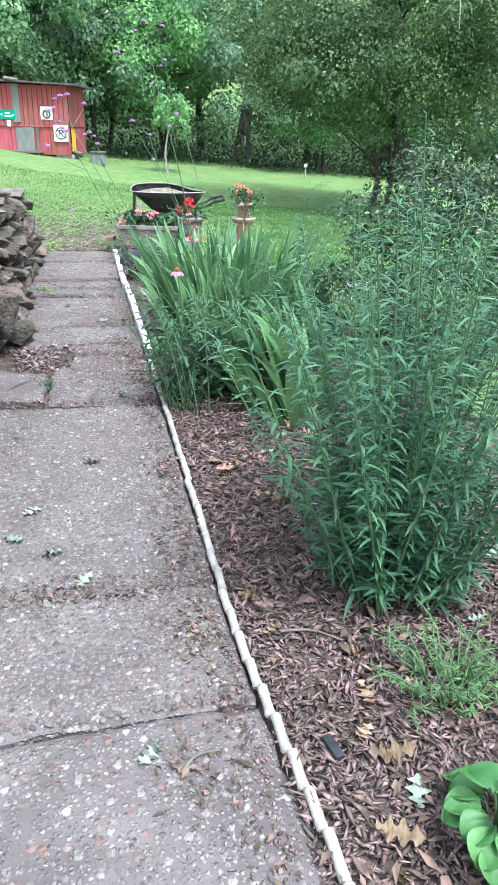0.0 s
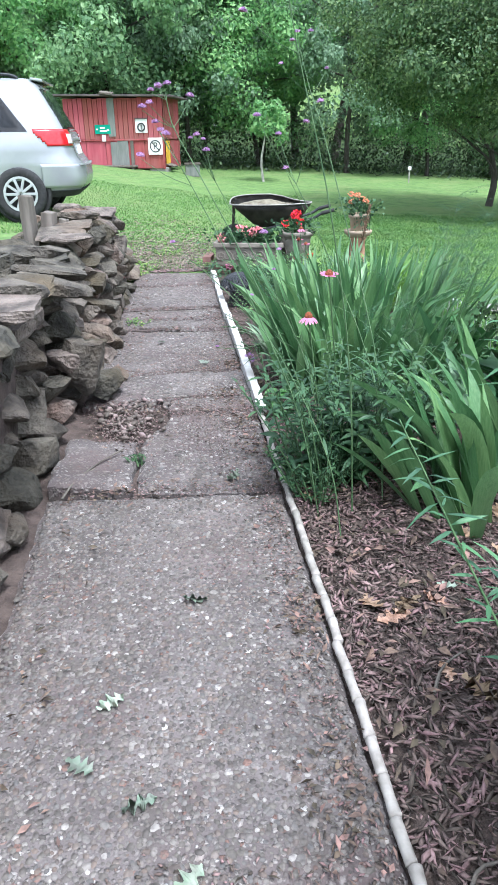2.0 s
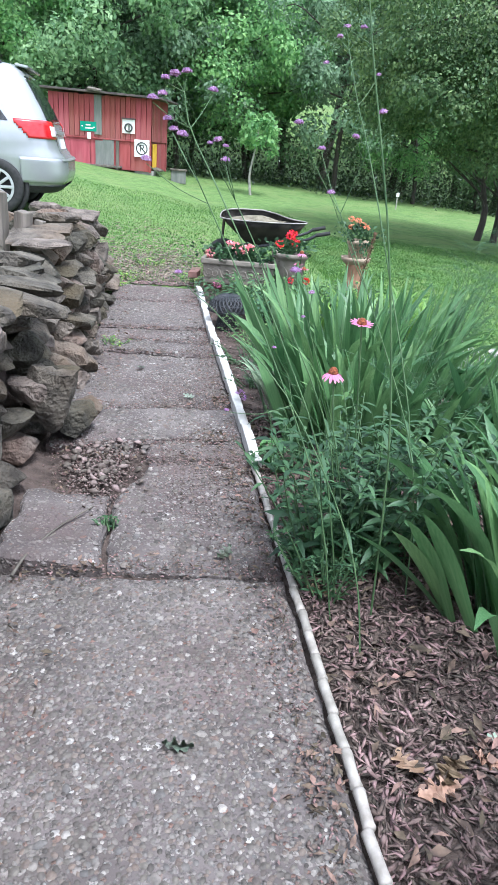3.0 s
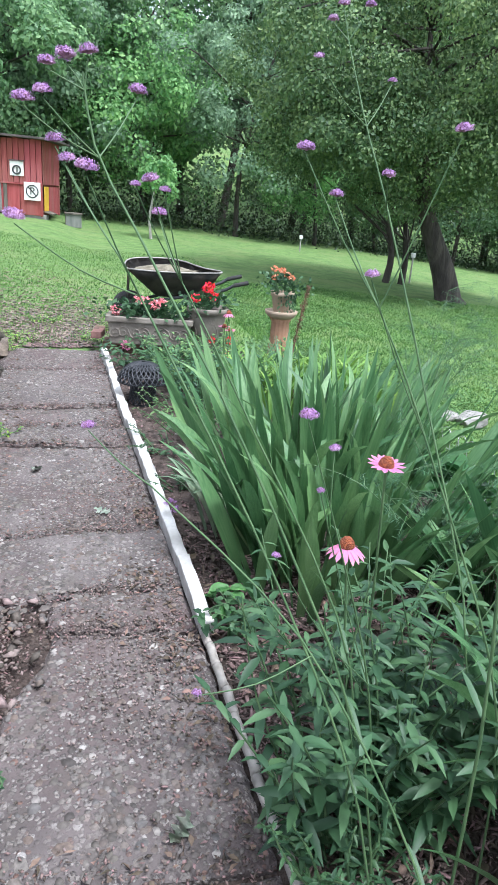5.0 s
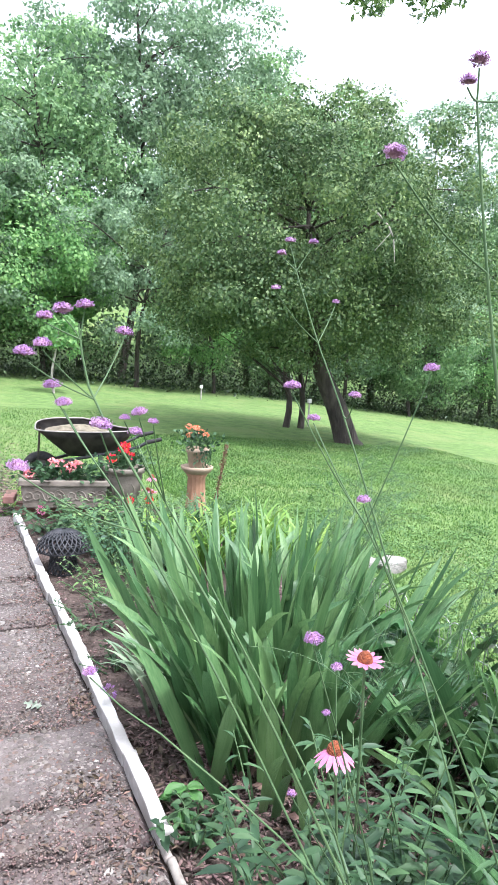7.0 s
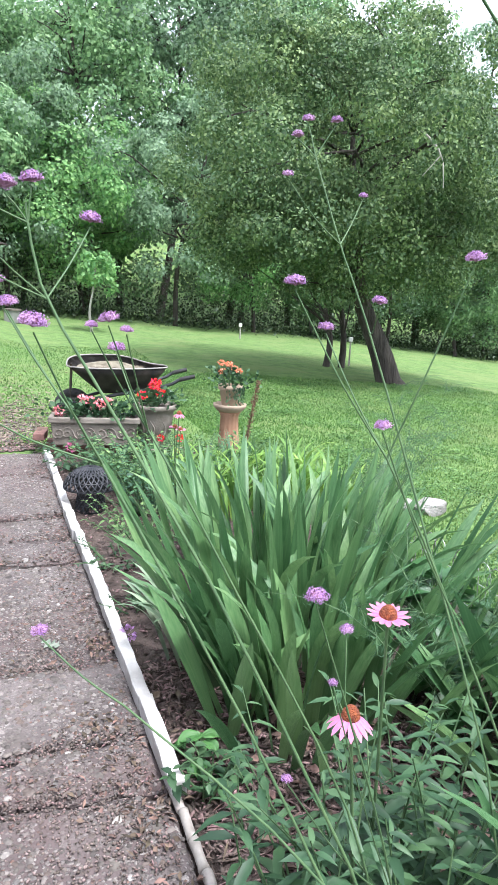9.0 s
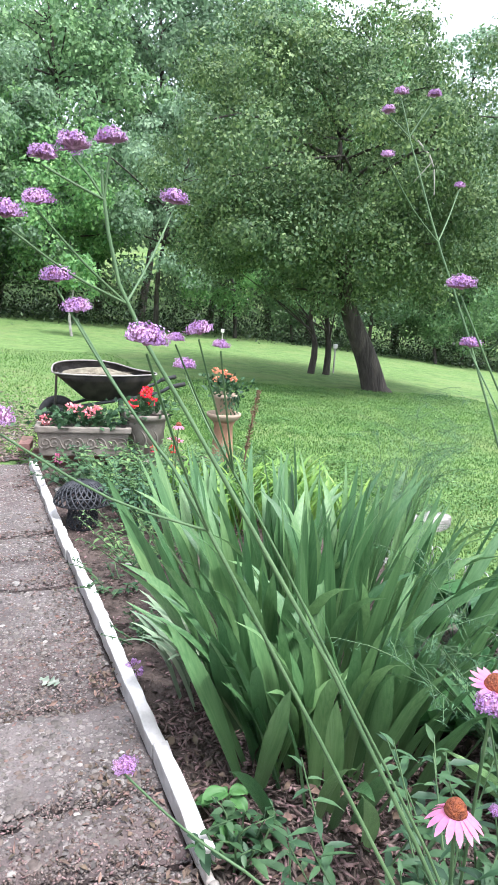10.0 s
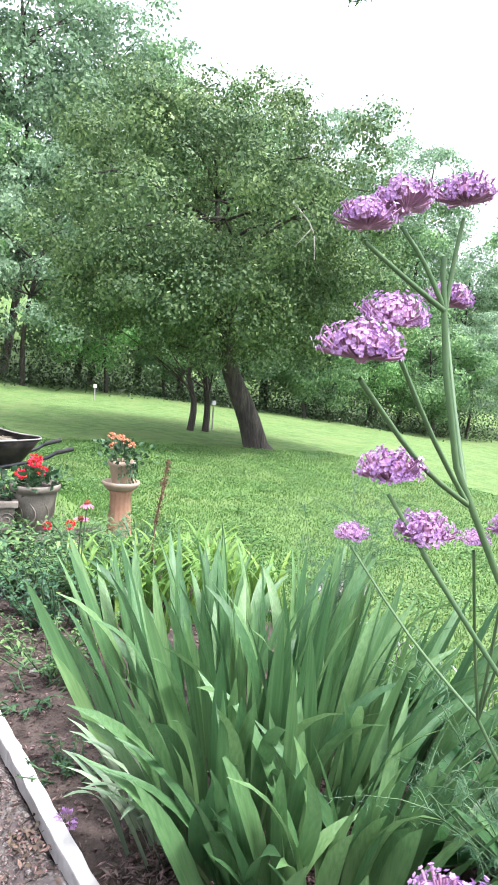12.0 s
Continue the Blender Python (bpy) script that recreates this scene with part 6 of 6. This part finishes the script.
herb("low_weed", (0.2, 7.2, 0), 14, 0.3, 0.12, 0.035, 200, "low weed seedling on the bare soil", "plant", M_HERB, 12, 0.5)
herb("low_weed", (0.12, 5.35, 0), 10, 0.12, 0.16, 0.06, 201, "low weed beside the white edging", "plant", M_HERB, 8, 0.55)
herb("low_weed", (0.2, 6.6, 0), 14, 0.2, 0.12, 0.03, 202, "low weed seedling on the bare soil", "plant", M_HERB, 12, 0.5)
herb("path_weed", (-0.78, 7.45, 0), 9, 0.14, 0.07, 0.03, 203, "small weed growing in a crack of the path", "plant", M_LIME, 10, 0.5)
herb("path_weed", (-0.64, 4.85, 0), 6, 0.05, 0.05, 0.025, 204, "small weed growing in a crack of the path", "plant", M_HERB, 8, 0.5)
herb("fern_tuft", (0.6, 2.04, 0), 46, 0.2, 0.16, 0.035, 205, "small feathery bright green tuft in the mulch", "plant", M_MID, 30, 0.12, None, 0.8, 0.1)
herb("fern_tuft", (1.2, 3.1, 0), 20, 0.16, 0.26, 0.05, 206, "small green tuft in the mulch", "plant", M_BUSH, 20, 0.3, None, 0.5, 0.1)


def shrub():
    t = thing("dark_shrub", (2.0, 5.0, gz(2.0, 5.0)), "dense dark small-leaved shrub beside the bed", "shrub")
    cl = crown_clumps(250, (0, 0, 0.78), (0.64, 0.62, 0.78), 211, 0.4, 0.2)
    paths = [curve_path([(x * 0.08, y * 0.08, -0.03), (x * 0.3, y * 0.3, 0.35), tuple(c)], 0.012, 0.003, 6) for (x, y), c in zip(np.random.default_rng(212).normal(size=(30, 2)), cl[:30])]
    for p in paths:
        part("stem", tubes("stem", [p], M_BARK, 5), None, t)
    b, d, L, W, N = clump_leaves(cl, 70, 0.075, 0.032, 213, (0, 0, 0.5))
    part("foliage", leaves("foliage", b, d, L, W, M_DARKSHRUB, up=N), None, t)["kind"] = "stuff"


shrub()


def daylilies():
    t = thing("daylily_clump", (1.38, 7.95, -0.02), "arching lime-green daylily leaves at the back of the bed", "plant")
    r = np.random.default_rng(221)
    kinds = [blade_mesh("strap_leaf", r.uniform(0.36, 0.54), 0.026, 0.2, r.uniform(0.9, 2.1), M_LILY, 0.35) for _ in range(7)]
    for k in range(290):
        p = part("strap_leaf", kinds[k % 7], None, t)
        p.matrix_basis = pose(r.uniform(-0.6, 0.5), r.uniform(-0.4, 0.5), 0, 0, 0, r.uniform(0, 360))
    g = thing("grass_tuft", (1.38, 8.62, -0.03), "tuft of upright ornamental grass by the bird bath", "grass tuft")
    kinds = [blade_mesh("grass_leaf", r.uniform(0.3, 0.45), 0.009, 0.1, r.uniform(0.3, 1.3), M_BUSH, 0.2) for _ in range(5)]
    for k in range(80):
        p = part("grass_leaf", kinds[k % 5], None, g)
        p.matrix_basis = pose(r.normal() * 0.05, r.normal() * 0.05, 0, 0, 0, r.uniform(0, 360)) @ pose(0, 0, 0, 0, abs(r.normal()) * 14, 0)
    # pale strap leaves flopping towards the path
    f = thing("strap_leaf_plant", (0.3, 6.12, -0.01), "pale strap-leaved plant flopping over the soil", "plant")
    kinds = [blade_mesh("strap_leaf", r.uniform(0.34, 0.5), 0.03, 0.4, r.uniform(1.0, 1.7), M_STRAP, 0.2) for _ in range(4)]
    for k in range(24):
        p = part("strap_leaf", kinds[k % 4], None, f)
        p.matrix_basis = pose(r.normal() * 0.05, r.normal() * 0.12, 0, 0, 0, r.uniform(120, 260))
    # dock seed head
    d = thing("seed_stalk", (1.3, 8.25, -0.03), "tall dry brown dock seed stalk", "plant")
    stalk = curve_path([(0, 0, 0), (0.03, 0, 0.45), (0.1, 0, 0.88)], 0.008, 0.004, 8)
    part("stalk", tubes("stalk", [stalk], M_BROWNSTEM), None, d)
    n = 420
    u = r.random(n)
    P = np.stack([0.03 + 0.07 * u, 0 * u, 0.45 + 0.42 * u], 1) + r.normal(size=(n, 3)) * np.array((0.01, 0.01, 0.005))
    part("seed_head", leaves("seed_head", P, r.normal(size=(n, 3)) + np.array((0, 0, 1.0)), 0.016, 0.01, M_BROWNSTEM), None, d)


daylilies()


def broad_leaf(L, W, seed, material, ribs=5):
    """A cupped heart-shaped leaf along +x, with pleated veins."""
    n, m = 9, 8
    V, F = [], []
    for i in range(n + 1):
        u = i / n
        w = W * 0.5 * math.sin(math.pi * min(1, u * 0.93 + 0.07)) ** 0.65
        for j in range(m + 1):
            v = j / m * 2 - 1
            V.append((L * u, w * v, 0.25 * W * v * v + 0.22 * L * math.sin(u * 2.4) - 0.25 * L * u * u + 0.008 * math.cos(v * ribs * math.pi) * (1 - u)))
    for i in range(n):
        for j in range(m):
            a = i * (m + 1) + j
            F.append((a, a + 1, a + m + 2, a + m + 1))
    return fast_mesh("leaf", V, F, material, smooth=True)


def broad_plants():
    r = np.random.default_rng(231)
    for name, at, n, L, W, h, label, material, sp in (
        ("hosta", (1.15, 5.35, 0), 30, 0.22, 0.16, 0.3, "dark green hosta with pleated heart-shaped leaves", M_HOSTA, 0.25),
        ("hosta", (1.35, 5.95, 0), 26, 0.22, 0.16, 0.3, "dark green hosta with pleated heart-shaped leaves", M_HOSTA, 0.25),
        ("broad_leaved_weed", (0.44, 1.58, 0), 26, 0.085, 0.085, 0.2, "bright broad-leaved weed at the bed's near end", M_BIGLEAF, 0.12),
        ("broad_leaved_weed", (0.14, 5.5, 0), 8, 0.075, 0.055, 0.09, "low broad-leaved weed beside the white edging", M_BIGLEAF, 0.06)):
        t = thing(name, at, label, "plant", "hostas" if name == "hosta" else "")
        kinds = [broad_leaf(L * r.uniform(0.8, 1.15), W * r.uniform(0.8, 1.15), k, material) for k in range(4)]
        for k in range(n):
            a = r.uniform(0, 360)
            q = r.random()
            x, y, z = sp * q * math.cos(radians(a)), sp * q * math.sin(radians(a)), h * (1 - 0.7 * q) * r.uniform(0.7, 1.1)
            leaf = part("leaf", kinds[k % 4], None, t)
            leaf.matrix_basis = pose(x, y, z, 0, 0, a + r.normal() * 20) @ pose(0, 0, 0, 0, 12 + 22 * q, 0)
            stalk = curve_path([(x * 0.15, y * 0.15, -0.02), (x * 0.6, y * 0.6, z * 0.7), (x, y, z)], 0.004, 0.003, 5)
            part("leaf_stalk", tubes("leaf_stalk", [stalk], M_STEM, 4), None, t)


broad_plants()


def asparagus(at, stems, height, seed, label):
    """Wiry stalks with fine feathery side branches."""
    t = thing("feathery_plant", at, label, "plant")
    r = np.random.default_rng(seed)
    paths, B, D = [], [], []
    for k in range(stems):
        h = height * r.uniform(0.6, 1.05)
        top = np.array((r.normal() * 0.22, r.normal() * 0.22, h))
        p = curve_path([(r.normal() * 0.04, r.normal() * 0.04, -0.02), top * np.array((0.35, 0.35, 0.5)), top], 0.004, 0.0012, 8)
        paths.append(p)
        for j in range(12):
            a = np.array(p[3 + j % 5][:3])
            ang = r.uniform(0, 6.28)
            L = r.uniform(0.1, 0.28)
            tip = a + np.array((math.cos(ang) * L, math.sin(ang) * L, r.uniform(-0.01, 0.12)))
            q = curve_path([a, (a + tip) / 2 + np.array((0, 0, 0.02)), tip], 0.0014, 0.0006, 4)
            paths.append(q)
            m = 44
            f = r.random(m)[:, None]
            B.append(a + (tip - a) * f)
            D.append(r.normal(size=(m, 3)))
    for k in range(0, len(paths), 13):
        part("stalk", tubes("stalk", paths[k:k + 13], M_STEM, 4), None, t)
    B, D = np.concatenate(B), np.concatenate(D)
    part("needles", leaves("needles", B, D, 0.024, 0.0018, M_BUSH), None, t)["kind"] = "stuff"


asparagus((1.45, 6.6, 0), 9, 1.05, 241, "feathery asparagus fronds on wiry stalks")
asparagus((1.0, 5.3, 0), 8, 0.85, 242, "feathery asparagus fronds among the irises")
asparagus((1.75, 7.1, 0), 6, 0.9, 243, "feathery asparagus fronds at the bed's lawn edge")


# ---- flowers ----
def coneflower(head, base, seed, size=0.036, tilt=0):
    t = thing("coneflower", base, "pink coneflower with drooping petals on a tall stem", "flower", "coneflowers")
    h = np.array(head) - np.array(base)
    part("stem", tubes("stem", [curve_path([(0, 0, 0), h * np.array((0.4, 0.4, 0.5)), h], 0.004, 0.003, 7)], M_STEM, 6), None, t)
    cone = lathe([(0.004, -0.008), (0.015, -0.006), (0.018, 0.0), (0.015, 0.011), (0.008, 0.019), (0.001, 0.021)], 16)
    c = part("cone", cone, M_CONE, t)
    c.matrix_basis = pose(*h, tilt, 0, 0)
    r = np.random.default_rng(seed)
    n = 15
    for k in range(n):
        a = 360 * k / n + r.normal() * 5
        me = blade_mesh("petal", size, 0.011, 2.05 if size > 0.033 else 1.35, 0.5 if size > 0.033 else -0.1, M_PINKPETAL, 0.15, n=4)
        p = part("petal", me, None, t)
        p.matrix_basis = pose(*h, tilt, 0, 0) @ pose(0.013 * math.cos(radians(a)), 0.013 * math.sin(radians(a)), 0, 0, r.normal() * 5 + 8, a)


coneflower((0.133, 4.636, 0.735), (0.22, 4.68, 0), 251, 0.04)
coneflower((0.225, 4.683, 0.90), (0.33, 4.8, 0), 252, 0.03, 8)
coneflower((0.68, 7.8, 0.70), (0.66, 7.85, 0), 253)
coneflower((0.67, 7.86, 0.6), (0.7, 7.95, 0), 254, 0.03)
coneflower((0.79, 8.15, 0.52), (0.78, 8.2, 0), 255, 0.03)


def small_blooms():
    r = np.random.default_rng(261)
    for x, y, z, s, m, label in ((0.17, 9.25, 0.16, 0.035, M_PINKPETAL, "pink bloom low beside the bricks"), (0.98, 8.85, 0.3, 0.03, M_RED, "small red bloom among the leaves"), (0.92, 8.7, 0.22, 0.025, M_RED, "small red bloom among the leaves"), (0.06, 6.3, 0.04, 0.03, M_VERBENA, "small purple bloom near the white edging"), (0.85, 8.95, 0.28, 0.025, M_RED, "small red bloom among the leaves")):
        t = thing("small_bloom", (x, y, 0), label, "flower")
        k = 60
        v = unit(r.normal(size=(k, 3)))
        part("flower_head", leaves("flower_head", np.array((0, 0, z)) + v * s * 0.8, v, s * 0.6, s * 0.5, m), None, t)
        part("stem", tubes("stem", [[(0, 0, -0.02, 0.003), (0, 0, z, 0.002)]], M_STEM), None, t)


small_blooms()


def verbena_head(t, c, size, seed):
    """A flat-topped cluster of tiny purple florets over dark calyces."""
    size = size * 0.8
    r = np.random.default_rng(seed)
    n = 430
    a, q = r.uniform(0, 2 * math.pi, n), r.random(n) ** 0.6
    th = q * 1.95
    lump = 1 + 0.16 * np.sin(a * 5 + seed) + 0.1 * r.normal(size=n)
    x, y = np.sin(th) * np.cos(a) * size * lump, np.sin(th) * np.sin(a) * size * lump
    z = size * 0.62 * np.cos(th) * lump
    B, D, U = [], [], []
    for k in range(n):
        nrm = unit(np.array((x[k], y[k], z[k] * 1.6)) + r.normal(size=3) * size * 0.3)
        e = unit(np.cross(nrm, r.normal(size=3)))
        g = np.cross(nrm, e)
        for j in range(5):
            ang = j * 1.2566
            B.append((x[k], y[k], z[k]))
            D.append(e * math.cos(ang) + g * math.sin(ang) + nrm * 0.35)
            U.append(nrm)
    head = part("flower_head", leaves("flower_head", np.array(B), np.array(D), size * 0.088, size * 0.07, M_VERBENA, fold=0.1, up=np.array(U), at=0.6), None, t)
    core = lathe([(size * 0.1, -size * 0.45), (size * 0.25, -size * 0.3), (size * 0.55, -size * 0.1), (size * 0.66, 0.0), (size * 0.5, size * 0.22), (size * 0.2, size * 0.36), (size * 0.04, size * 0.38)], 14, 7, 0.12)
    tub = [[(x[k] * 0.25, y[k] * 0.25, -size * 0.32, size * 0.02), (x[k] * 0.75, y[k] * 0.75, z[k] * 0.6 - size * 0.14, size * 0.045), (x[k] * 0.98, y[k] * 0.98, z[k], size * 0.04)] for k in range(0, n, 4)]
    part("floret_tube", tubes("floret_tube", tub, M_CALYX, 4), None, head)
    part("calyx", core, M_CALYX, head)
    head.matrix_basis = pose(*c, r.normal() * 6, r.normal() * 6, r.uniform(0, 360))


def verbena(base, nodes, heads, seed, label="tall wiry verbena with clusters of purple flowers", r0=0.0029):
    """heads: place, size and the node from which its stalk springs."""
    t = thing("verbena", base, label, "flower", "verbenas")
    b = np.array(base)
    N = [np.array(p) - b for p in nodes]
    part("main_stem", tubes("main_stem", [curve_path([(0, 0, -0.02)] + N, r0, 0.0014, 14)], M_STEM, 6), None, t)
    for k, (p, s, i) in enumerate(heads):
        h = np.array(p) - b
        start = N[i]
        mid = (start + h) / 2 + np.array((0, 0, -0.1)) * np.linalg.norm((h - start)[:2]) 
        tip = h - np.array((0, 0, s * 0.7))
        part("flower_stalk", tubes("flower_stalk", [curve_path([start, mid, tip], 0.0014, 0.001, 7)], M_STEM, 5), None, t)
        verbena_head(t, h, s, seed * 50 + k)
    for i, p in enumerate(N[:1]):
        for s in (1, -1):
            me = blade_mesh("leaf", 0.09, 0.012, 1.0, 0.5, M_HERB, 0.2, n=4)
            q = part("leaf", me, None, t)
            q.matrix_basis = pose(*p, 0, 0, 90 * s + 40 * i)


verbena((0.16, 4.34, 0), [(0.07, 4.35, 0.48), (-0.15, 4.45, 1.0), (-0.31, 4.56, 1.31), (-0.393, 4.608, 1.463), (-0.413, 4.618, 1.555), (-0.415, 4.62, 1.58)],
        [((-0.408, 4.617, 1.609), 0.0155, 4), ((-0.441, 4.624, 1.601), 0.0165, 4), ((-0.468, 4.618, 1.588), 0.014, 4), ((-0.326, 4.689, 1.573), 0.0165, 3), ((-0.502, 4.578, 1.533), 0.0165, 3), ((-0.475, 4.59, 1.547), 0.0145, 3)], 1)
verbena((0.12, 4.24, 0), [(0.04, 4.29, 0.42), (-0.13, 4.39, 0.85), (-0.34, 4.5, 1.27), (-0.38, 4.53, 1.34)],
        [((-0.458, 4.6, 1.484), 0.0155, 3), ((-0.442, 4.592, 1.458), 0.0145, 3), ((-0.423, 4.415, 1.445), 0.0165, 2), ((-0.517, 4.503, 1.376), 0.0165, 2)], 2)
verbena((0.2, 4.54, 0), [(0.12, 4.54, 0.53), (-0.13, 4.64, 1.06), (-0.24, 4.69, 1.27)],
        [((-0.31, 4.635, 1.44), 0.015, 2), ((-0.332, 4.645, 1.43), 0.01, 2), ((-0.285, 4.635, 1.425), 0.01, 2), ((-0.265, 4.817, 1.384), 0.016, 2)], 3)
verbena((0.47, 4.5, 0), [(0.42, 4.55, 0.53), (0.31, 4.72, 1.06), (0.22, 4.83, 1.42), (0.17, 4.88, 1.58), (0.13, 4.93, 1.74)],
        [((0.12, 4.95, 1.81), 0.013, 4), ((0.17, 4.93, 1.81), 0.012, 4), ((0.1, 4.95, 1.78), 0.012, 4), ((0.04, 4.85, 1.69), 0.011, 3), ((0.24, 4.93, 1.68), 0.01, 3), ((0.1, 4.61, 1.48), 0.013, 2)], 4)
verbena((0.42, 4.34, 0), [(0.35, 4.34, 0.53), (0.14, 4.42, 1.06), (0.04, 4.46, 1.27)],
        [((-0.1, 4.49, 1.5), 0.015, 2), ((-0.01, 4.57, 1.44), 0.013, 2), ((-0.01, 4.4, 1.33), 0.012, 1), ((0.11, 4.41, 1.54), 0.014, 2)], 5)
verbena((0.26, 4.24, 0), [(0.21, 4.21, 0.63), (0.11, 4.19, 1.2), (-0.01, 4.18, 1.66), (-0.05, 4.18, 1.85)],
        [((-0.18, 4.15, 1.765), 0.014, 2), ((-0.1, 4.14, 1.85), 0.011, 3), ((-0.06, 4.17, 1.89), 0.013, 3), ((0.02, 4.19, 1.88), 0.012, 3)], 6, r0=0.0038)
verbena((0.24, 4.5, 0), [(0.12, 4.44, 0.53), (-0.03, 4.4, 0.95)],
        [((-0.09, 4.39, 1.115), 0.017, 1), ((-0.03, 4.41, 1.05), 0.011, 1), ((-0.05, 4.4, 0.98), 0.008, 0), ((-0.14, 4.34, 0.9), 0.008, 0)], 7, "short verbena with pale purple flower clusters")
verbena((0.17, 4.05, 0), [(0.12, 4.14, 0.32), (-0.08, 4.29, 0.74), (-0.33, 4.4, 1.0)], [((-0.42, 4.46, 1.08), 0.012, 2), ((-0.28, 4.24, 0.74), 0.008, 1)], 8, "leaning verbena stalk with small purple clusters")


# ---- bare patch at the path's end ----
def bare_patch():
    r = np.random.default_rng(281)
    n = 3200
    x, y = -0.45 + r.normal(size=n) * 0.35, 9.85 + np.abs(r.normal(size=n)) * 0.9
    p = np.stack([x, y, terrain(x, y) + 0.006], 1)
    single("dirt_crumbs", fast_mesh("dirt_crumbs", *bits(n, p, (0.022, 0.014), 282, 0.4, 0.2), M_CHIP), None, "bare trodden dirt and leaf litter at the path's end", "dirt", kind="stuff")
    n = 900
    x, y = -0.4 + r.normal(size=n) * 0.5, 10.6 + r.normal(size=n) * 0.7
    p = np.stack([x, y, terrain(x, y) + 0.006], 1)
    single("pale_gravel", fast_mesh("pale_gravel", *bits(n, p, (0.025, 0.02), 283, 0.4, 0.2), M_PEBBLE), None, "pale gravel showing through the thin grass", "gravel", kind="stuff")
    n = 5000
    x, y = -0.6 + r.normal(size=n) * 0.75, 10.0 + np.abs(r.normal(size=n)) * 1.9
    a = r.uniform(0, 6.28, n)
    p = np.stack([x, y, terrain(x, y) + 0.012], 1)
    single("dry_thatch", leaves("dry_thatch", p, np.stack([np.cos(a), np.sin(a), 0.15 * r.normal(size=n)], 1), 0.07, 0.012, M_STRAW, fold=0.1), None, "pale dry thatch in the thin grass", "dry grass", kind="stuff")
    for x, y in ((-0.85, 9.75), (-0.75, 10.1), (0.0, 10.1), (-0.5, 10.9), (0.2, 10.6)):
        herb("lawn_weed", (x, y, gz(x, y)), 16, 0.22, 0.1, 0.04, int(1000 + x * 100), "leafy weed in the thin grass by the path's end", "plant", M_LIME, 10, 0.5)


bare_patch()
